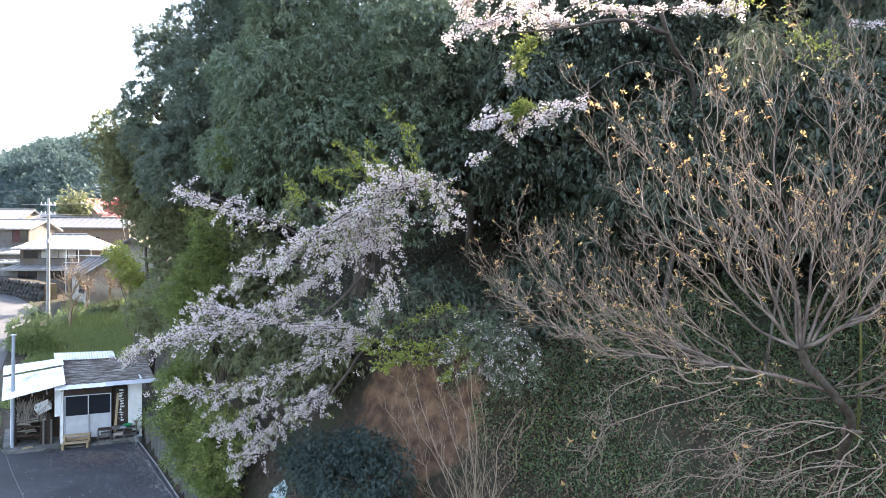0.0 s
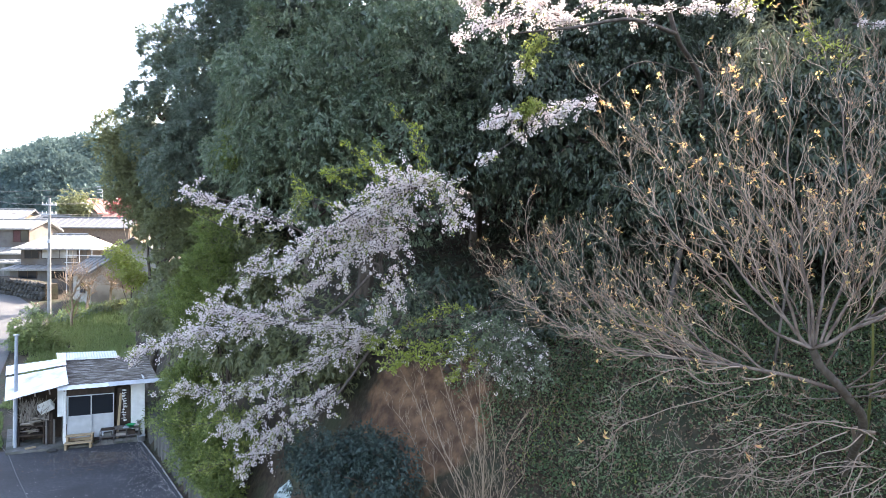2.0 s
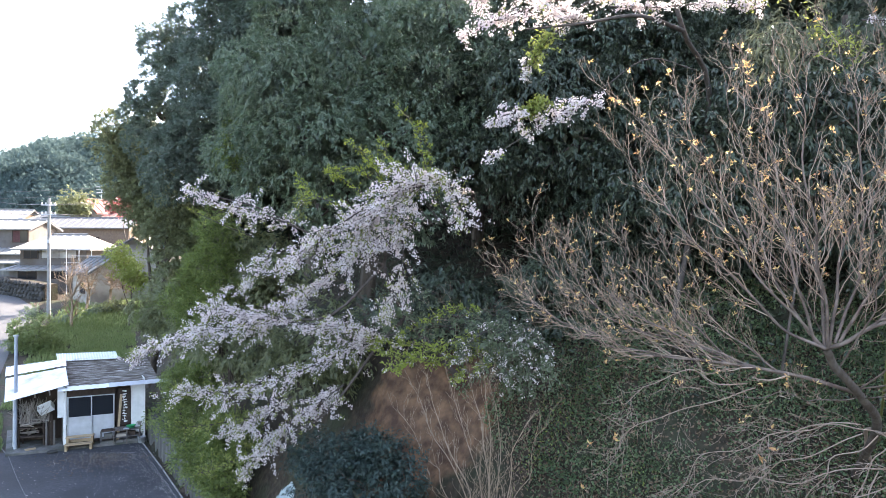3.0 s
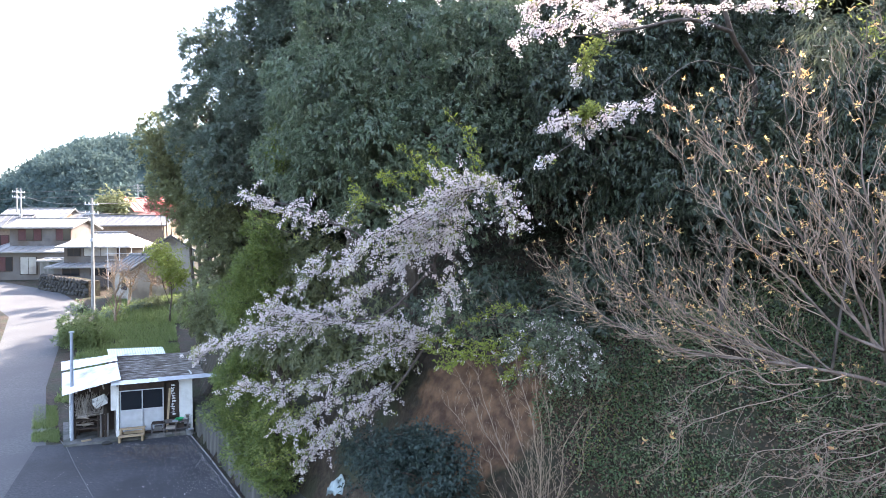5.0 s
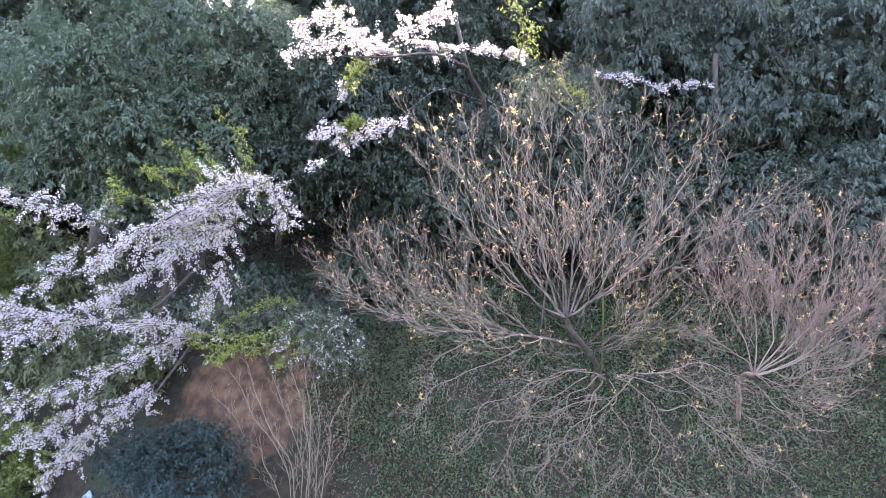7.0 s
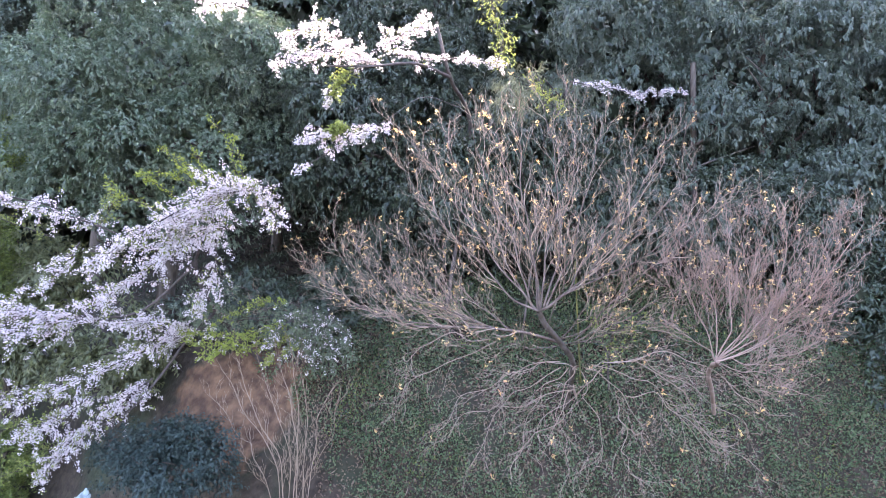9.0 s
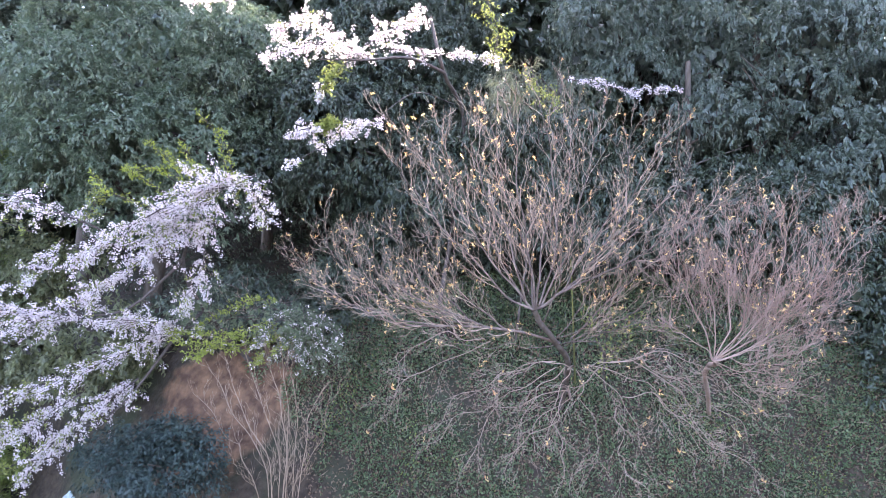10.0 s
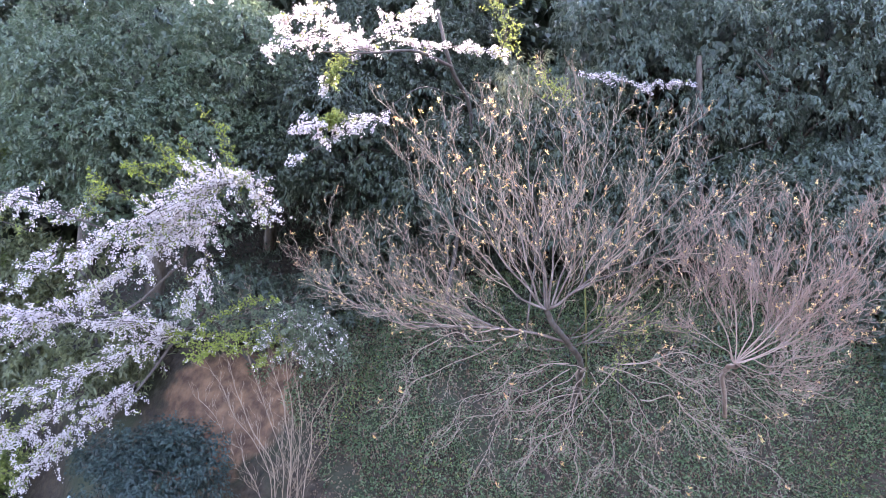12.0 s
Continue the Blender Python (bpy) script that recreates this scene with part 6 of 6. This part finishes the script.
# ------------------------------------------------------------------ village houses
def house(label, x, y, base, turn, w, d, wall_h, roof_h, wall, roof, windows=(), over=0.5, hip=0.0, lower=None):
    """walls, thick pitched roof with its ridge along the width (hip: how far the ridge ends draw in), windows on the front."""
    e = thing("house", label, "house", (x, y, base), turn)
    bm = bmesh.new()
    box(bm, (-w / 2, -d / 2, -3), (w / 2, d / 2, wall_h))
    if not hip:
        for s in (-1, 1):
            a = [bm.verts.new((s * w / 2, -d / 2, wall_h)), bm.verts.new((s * w / 2, d / 2, wall_h)), bm.verts.new((s * w / 2, 0, wall_h + roof_h * 0.94))]
            bm.faces.new(a)
    part("wall", bm, wall, e)

    def roof_part(w, d, z, rh, hip):
        bm = bmesh.new()
        ww, dd = w / 2 + over, d / 2 + over
        zl = z - rh * over / (d / 2)
        for t in (0, 0.16):
            pts = [(-ww, -dd, zl - t), (ww, -dd, zl - t), (ww, dd, zl - t), (-ww, dd, zl - t), (-ww + hip, 0, z + rh - t), (ww - hip, 0, z + rh - t)]
            vs = [bm.verts.new(p) for p in pts]
            for q in ((0, 1, 5, 4), (2, 3, 4, 5)) + (((1, 2, 5), (3, 0, 4)) if hip else ()):
                bm.faces.new([vs[i] for i in (q if t == 0 else q[::-1])])
        bm.verts.ensure_lookup_table()
        loop = (0, 1, 2, 3) if hip else (0, 1, 5, 2, 3, 4)
        for i in range(len(loop)):
            a, b = loop[i], loop[(i + 1) % len(loop)]
            bm.faces.new((bm.verts[b], bm.verts[a], bm.verts[a + 6], bm.verts[b + 6]))
        r = part("roof", bm, roof, e)
        cap = Wood()
        cap.tube(np.array([(-ww + hip, 0, z + rh + 0.04), (ww - hip, 0, z + rh + 0.04)]), 0.14, 0.14, 6)
        cap.link("ridge", roof, r)
        for s in (-1, 1):
            k = int((w + 2 * over) / 0.9)
            rib = Wood()
            for i in range(k + 1):
                u = -ww + 2 * ww * i / k
                f = min(1.0, (ww - abs(u)) / hip) if hip else 1.0
                if f > 0.05:
                    rib.tube(np.array([(u, s * dd, zl + 0.02), (u, s * dd * (1 - f), zl + (z + rh - zl) * f + 0.02)]), 0.06, 0.06, 4)
            rib.link("tile_ribs", roof, r)
        return r

    roof_part(w, d, wall_h, roof_h, hip)
    if lower:
        lw, ld, lz, lh = lower
        bm = bmesh.new()
        box(bm, (-lw / 2, -ld / 2, -3), (lw / 2, ld / 2, lz))
        part("wall", bm, wall, e)
        roof_part(lw, ld, lz, lh, 1.2)
    for (u, z, ww, hh, front, kind) in windows:
        win = part("window", box(bmesh.new(), (u - ww / 2 - 0.06, front - 0.06, z - 0.06), (u + ww / 2 + 0.06, front + 0.02, z + hh + 0.06)), M_DARK_WOOD, e)
        n = max(2, round(ww / 0.9))
        for i in range(n):
            a = u - ww / 2 + ww * i / n
            part("pane", box(bmesh.new(), (a + 0.03, front - 0.075, z), (a + ww / n - 0.03, front - 0.062, z + hh)), M_CURTAIN if kind == "red" and i % 2 == 0 else (M_PLASTER if kind == "paper" else M_GLASS), win)
    return e


house("two-storey house with pale tiled upper roof and blue-grey lower roof", *(-52.69, 71.66, 5.64)[:2], 4.2, 8, 7.0, 6.5, 6.3, 1.0, M_WALL_GREY, M_TILE_PALE,
      [(-1.2, 4.6, 2.6, 1.3, -3.25, "red"), (2.6, 4.6, 1.6, 1.3, -3.25, "red"), (-2.9, 1.0, 1.4, 1.6, -5.0, "red"), (-0.4, 0.6, 1.8, 2.0, -5.0, "paper")], lower=(9.4, 10, 3.4, 1.5))
house("single-storey house with broad pale hipped roof", *(-42.11, 66.13, 7.79)[:2], 4.6, 4, 6.8, 6.4, 3.7, 1.3, M_WALL_GREY, M_TILE_PALE,
      [(0.6, 2.4, 3.6, 1.0, -3.2, "paper"), (-2.3, 2.4, 1.4, 1.0, -3.2, "glass"), (-2.0, 0.3, 1.8, 0.9, -4.3, "glass"), (1.4, 0.3, 2.6, 0.9, -4.3, "glass")], hip=2.2, over=0.7, lower=(7.6, 8.6, 1.4, 0.9))
house("old outbuilding with grey tiled roof and white wall", *(-32.45, 55.50, 5.65)[:2], 3.1, -38, 4.0, 3.4, 3.0, 1.1, M_PLASTER, M_TILE, [(0.3, 0.9, 1.0, 0.9, -1.7, "glass")])
house("small white-gabled house with grey ribbed roof", *(-31.11, 58.58, 7.23)[:2], 3.9, -62, 4.6, 4.2, 3.8, 1.4, M_PLASTER, M_TILE, [(0.0, 1.4, 1.4, 1.0, -2.1, "glass")])
house("long low house with dark boarding and grey roof", *(-51.39, 85.79, 11.03)[:2], 7.0, 3, 13.0, 6.0, 4.2, 1.3, M_PLASTER_BROWN, M_TILE, [(-4.2, 1.2, 1.6, 1.6, -3.0, "paper"), (1.0, 1.2, 3.0, 1.4, -3.0, "glass")])
house("white-gabled house with red tiled roof", *(-55.88, 97.64, 13.32)[:2], 7.6, 64, 7.0, 5.4, 6.4, 2.0, M_PLASTER, M_TILE_RED, [(0.0, 3.6, 1.6, 1.2, -2.7, "glass")])
house("red-roofed annex beside the gabled house", *(-51.28, 95.83, 13.20)[:2], 7.6, 4, 5.5, 5.0, 5.4, 1.2, M_PLASTER, M_TILE_RED, [(0.0, 3.0, 1.2, 1.0, -2.5, "glass")])
house("low house with pale grey roof behind the street", *(-67.43, 89.13, 12.56)[:2], 7.2, 6, 9.0, 6.0, 5.2, 1.5, M_PLASTER_BROWN, M_TILE_PALE, [(-1.5, 3.0, 3.0, 1.2, -3.0, "red")])
house("low house with weathered pale roof", *(-62.08, 91.36, 12.62)[:2], 7.2, 3, 8.0, 6.0, 5.0, 1.3, M_PLASTER_BROWN, M_TILE_PALE, [(0, 2.6, 3.0, 1.2, -3.0, "glass")])
house("dark red-walled house at the street's far bend", *(-69.30, 83.04, 11.49)[:2], 6.6, 14, 8.0, 6.0, 4.4, 1.6, M_PLASTER_BROWN, M_TILE, [(1, 1.6, 3.0, 1.4, -3.0, "red")])
house("concrete block store with flat pale roof", *(-46.97, 65.89, 5.32)[:2], 4.0, 4, 5.0, 2.6, 2.5, 0.12, M_CONCRETE, M_TILE_PALE, [], over=0.25)


def stone_wall(label, a, b, height, seed):
    """A dry wall of separate rough stones."""
    e = thing("stone_wall", label, "wall", place(a[0], a[1]))
    rg = random.Random(seed)
    shapes = []
    for k in range(6):
        bm = bmesh.new()
        bmesh.ops.create_icosphere(bm, subdivisions=1, radius=0.5)
        for v in bm.verts:
            v.co *= 1 + 0.25 * noise.noise(v.co * 2.3 + Vector((k * 7, 0, 0)))
        me = bpy.data.meshes.new("stone")
        bm.to_mesh(me)
        bm.free()
        me.materials.append(M_STONE)
        shapes.append(me)
    ax, ay = a
    ln = math.hypot(b[0] - ax, b[1] - ay)
    dx, dy = (b[0] - ax) / ln, (b[1] - ay) / ln
    rows = int(height / 0.42)
    n = int(ln / 0.62)
    z0 = e.location.z
    core = part("backing", bmesh.new(), M_SOIL, e)
    bmc = bmesh.new()
    for i in range(n):
        x, y = ax + dx * ln * i / n, ay + dy * ln * i / n
        for r in range(rows):
            o = new("stone", rg.choice(shapes))
            o.parent = e
            zz = float(valley(x, y)) - z0 + 0.15 + r * 0.42
            o.matrix_basis = Matrix.Translation((x - ax + dx * 0.3 * (r % 2), y - ay + dy * 0.3 * (r % 2), zz)) @ Euler((rg.random() * 3, rg.random() * 3, rg.random() * 3)).to_matrix().to_4x4() @ Matrix.Diagonal((0.78, 0.62, 0.56, 1))
    vs = []
    for i in range(2):
        x, y = (0, 0) if i == 0 else (dx * ln, dy * ln)
        zb = float(valley(ax + x, ay + y)) - z0
        for oy, oz in ((0.05, -0.4), (0.05, rows * 0.42 + zb - 0.05), (1.2, rows * 0.42 + zb - 0.05), (1.2, -0.4)):
            vs.append(bmc.verts.new((x - dy * oy, y + dx * oy, oz)))
    for k in range(4):
        bmc.faces.new((vs[k], vs[(k + 1) % 4], vs[4 + (k + 1) % 4], vs[4 + k]))
    bmc.faces.new(vs[:4])
    bmc.faces.new(vs[4:])
    bmc.to_mesh(core.data)
    bmc.free()
    return e


SW_A, SW_B = (-46.5, 60.8), (-38.4, 56.4)
stone_wall("dark rough stone wall below the street's houses", SW_A, SW_B, 1.7, 9)


def utility_pole(label, x, y, high, arms=(0.6, 1.4), turn=20.0):
    e = thing("utility_pole", label, "pole", place(x, y), turn)
    w = Wood()
    w.tube(np.array([(0, 0, -0.3), (0, 0, high / 2), (0, 0, high)]), 0.17, 0.1, 12)
    w.link("shaft", M_POLE, e)
    for k in arms:
        a = boxed("crossarm", (-0.55, -0.16, high - k - 0.05), (0.55, -0.08, high - k + 0.05), M_TIN, e)
        for u in (-0.48, -0.2, 0.2, 0.48):
            b = Wood()
            b.tube(np.array([(u, -0.12, high - k + 0.05), (u, -0.12, high - k + 0.25)]), 0.05, 0.03, 6)
            b.link("insulator", M_WHITE_PAINT, a)
    boxed("bracket", (-0.1, -0.3, high * 0.62), (0.1, 0.3, high * 0.62 + 0.3), M_TIN, e)
    return e


utility_pole("tall grey concrete utility pole beside the street", -33.7, 50.0, 10.1)
utility_pole("distant grey utility pole beyond the houses", *(-66.23, 83.16, 11.06)[:2], 10.5)
utility_pole("distant grey utility pole with steel arms", *(-69.89, 87.01, 11.19)[:2], 10.5)


def wire(a, b, sag, label="thin dark overhead cable between poles"):
    e = thing("cable", label, "cable", a, group="overhead cables")
    d = np.array(b, float) - np.array(a, float)
    u = np.linspace(0, 1, 14)[:, None]
    w = Wood()
    w.tube(d * u + np.array([0, 0, -4 * sag]) * u * (1 - u), 0.022, 0.022, 4)
    w.link("wire", M_TILE, e)


PT = (-33.7, 50.0, float(land(-33.7, 50.0)) + 9.6)
PD = (-66.21, 83.21, 15.62)
wire(PT, PD, 0.5)
wire((PT[0], PT[1], PT[2] - 0.8), (PD[0], PD[1], PD[2] - 1.0), 0.7)
wire(PT, (-28.06, 64.00, 14.88), 0.6)
wire((PT[0], PT[1], PT[2] - 0.8), (-28.06, 64.00, 13.65), 0.8)
wire((-77.52, 80.00, 15.64), (-41.66, 95.00, 19.26), 0.8)
wire((-77.52, 80.00, 14.71), (-41.65, 95.00, 18.34), 0.8)
wire((PT[0], PT[1], PT[2] - 2.0), (-42.29, 66.00, 8.99), 0.4)

e = thing("antenna", "thin rooftop television antenna", "antenna", (-57.71, 99.00, 13.27))
w = Wood()
w.tube(np.array([(0, 0, -1.5), (0, 0, 5.4)]), 0.05, 0.04, 5)
w.link("mast", M_TIN, e)
for z in (4.2, 4.7, 5.2):
    w = Wood()
    w.tube(np.array([(-0.9, 0, z), (0.9, 0, z)]), 0.03, 0.03, 4)
    w.link("element", M_TIN, e)

# garden plants between the houses and the shed
add_tree("hedge_bush", "rounded clipped green bush beside the street", place(*(-27.86, 40.20, 1.16)[:2]),
         [((-27.84, 40.00, 2.00), 1.7, 1.5, 1.25), ((-26.84, 40.00, 1.81), 1.0, 1.2, 1.0), ((-28.5, 40.00, 1.73), 0.8, 1.0, 0.9)], M_GRASS, 420, 0.13, 0.07, 0.1, seed=91, radius=0.1, twig=0.3)
add_tree("garden_shrub", "fresh yellow-green garden shrub by the outbuilding", place(*(-24.80, 46.00, 5.86)[:2]),
         [((-24.81, 46.00, 6.97), 1.3, 1.1, 1.3), ((-23.61, 45.00, 5.91), 1.3, 1.1, 1.2), ((-26.03, 47.00, 7.62), 0.8, .8, .8)], M_LEAF_YELLOW, 120, 0.2, 0.09, 0.3, seed=92, radius=0.08, twig=0.4)
add_tree("garden_tree", "small olive garden tree behind the roofs", place(*(-57.19, 92.00, 14.23)[:2]),
         [((-57.19, 92.00, 14.67), 2.2, 2, 2.6), ((-59.14, 92.00, 14.22), 1.6, 1.5, 1.6)], M_LEAF_OLIVE, 50, 0.4, 0.2, 0.2, seed=93, radius=0.15, twig=0.6)
# Dark reddish-brown leaves; the tree bears no flowers.
add_tree("flowering_tree", "tree with dark reddish-brown leaves beside the wood", place(*(-32.55, 60.00, 12.00)[:2]),
         [((-32.96, 60.00, 12.35), 1.3, 1.0, 0.8), ((-30.68, 58.00, 11.65), 1.0, 1.0, 0.7)], M_LEAF_REDDISH, 160, 0.2, 0.14, 0.1, seed=94, radius=0.12, twig=0.4)
maple("bare leafless garden tree with pale twigs", place(*(-29.23, 46.00, 3.40)[:2]),
      [([place(*(-29.23, 46.00, 3.40)[:2], dz=-0.2), (-29.28, 46.00, 4.51), (-29.91, 46.00, 5.84)], 0.17, 1.0), ([(-29.28, 46.00, 4.29), (-28.57, 46.00, 5.40), (-28.13, 46.00, 6.38)], 0.14, 1.0), ([(-29.28, 46.00, 4.29), (-29.37, 46.00, 5.84), (-29.11, 46.00, 6.82)], 0.14, 1.0)],
      seed=95, gap=0.24, length=1.5, leaf=0, name="bare_tree", bark=M_SAPLING, level=2)

# crumpled sheet at the foot of the bank
e = thing("tarp", "crumpled pale blue-grey tarpaulin heaped on the bank", "tarp", (-4.08, 14.98, 1.88))
bm = bmesh.new()
bmesh.ops.create_grid(bm, x_segments=30, y_segments=24, size=0.5)
for v in bm.verts:
    x, y = v.co.x, v.co.y
    fold = 0.06 * math.sin(x * 17 + 3 * math.sin(y * 7)) + 0.05 * math.sin(y * 19 + 2 * math.cos(x * 9)) + 0.05 * noise.noise(Vector((x * 9, y * 9, 3)))
    v.co = Vector((x * 0.6, y * 0.6, max(-0.06, 0.24 - 1.3 * (x * x + y * y)) + fold * 0.8))
part("sheet", bm, M_TARP, e, smooth=False)

for k, (q, w, h) in enumerate([((-29.91, 50.12, 2.26), 1.0, 0.8), ((-28.59, 51.21, 2.39), 1.2, 0.9), ((-30.61, 47.10, 1.92), 0.9, 0.7), ((-32.86, 57.37, 3.08), 1.0, 0.8), ((-34.93, 50.03, 2.25), 0.7, 0.6)]):
    add_tree("garden_shrub", "untrimmed dull green garden shrub on the verge", place(q[0], q[1]), [((q[0], q[1], q[2] + h * 0.6), w, w, h), ((q[0] + w * 0.7, q[1] + 0.3, q[2] + h * 0.4), w * 0.7, w * 0.7, h * 0.7)],
             M_LEAF_OLIVE if k % 2 else M_LEAF_MID, 160, 0.18, 0.08, 0.2, seed=300 + k, radius=0.05, twig=0.3, gap=0.5)
for k, (q, top) in enumerate([((-31.29, 51.18, 2.38), (-26.91, 44.00, 6.37)), ((-30.65, 53.51, 2.65), (-25.52, 45.00, 6.34)), ((-30.04, 54.75, 2.79), (-24.57, 44.00, 5.53))]):
    maple("bare leafless garden bush with tangled pale twigs", place(q[0], q[1]),
          [([(q[0], q[1], q[2] - 0.2), (q[0] + 0.3, q[1], (q[2] + top[2]) / 2), (top[0] + d, top[1], top[2])], 0.12, 1.0) for d in (-0.9, 0.1, 1.0)],
          seed=310 + k, gap=0.45, length=1.4, leaf=0, name="bare_bush", bark=M_SAPLING, level=2)

e = thing("bamboo_stake", "slender upright olive-green bamboo stem among the maple twigs", "bamboo", (6.98, 9.86, 5.03))
w = Wood()
o = np.array((6.98, 9.86, 5.03))
w.tube(smooth_line([(0, 0, -0.2), np.array((5.52, 7.73, 6.62)) - o, np.array((5.25, 7.38, 7.79)) - o], 12), 0.02, 0.012, 7)
w.link("stem", M_BAMBOO, e)

for k, (x, y, z, lx, ly, lz, m, lab) in enumerate([(1.3, -0.42, 0.605, 0.5, 0.2, 0.05, M_DARK_WOOD, "dark board lying on the rack"), (1.75, -0.4, 0.605, 0.4, 0.14, 0.09, M_RUST, "rusty tin box on the rack"),
                                                 (1.4, -0.42, 0.33, 0.3, 0.22, 0.14, M_CONCRETE, "grey block stored on the rack"), (1.85, -0.42, 0.33, 0.36, 0.2, 0.1, M_GREY_WOOD, "weathered timber offcut on the rack"),
                                                 (2.1, -0.42, 0.605, 0.22, 0.18, 0.06, M_PIPE, "small blue-grey tray on the rack"), (2.3, -0.42, 0.33, 0.25, 0.2, 0.16, M_DARK_WOOD, "dark wooden box on the rack")]):
    e = shed_thing("stored_box", lab, "box", x, y, z, 4 * (k % 3) - 4)
    boxed("body", (0, 0, 0), (lx, ly, lz), m, e, bevel=0.01)
    boxed("lid", (-0.005, -0.005, lz), (lx + 0.005, ly + 0.005, lz + 0.012), m, e, bevel=0.003)
fx, fy, fz = (-36.90, 60.33, 7.10)
e = thing("drying_rack", "pale steel pipe drying rack beside the hipped house", "rack", (fx, fy, fz - 1.5), 8)
for k in range(4):
    w = Wood()
    w.tube(np.array([(-1.8 + 1.2 * k, 0, -2.5), (-1.8 + 1.2 * k, 0, 2.4)]), 0.035, 0.035, 6)
    w.link("post", M_TIN, e)
for z in (1.0, 1.7, 2.35):
    w = Wood()
    w.tube(np.array([(-2.0, 0, z), (2.0, 0, z)]), 0.03, 0.03, 6)
    w.link("rail", M_TIN, e)
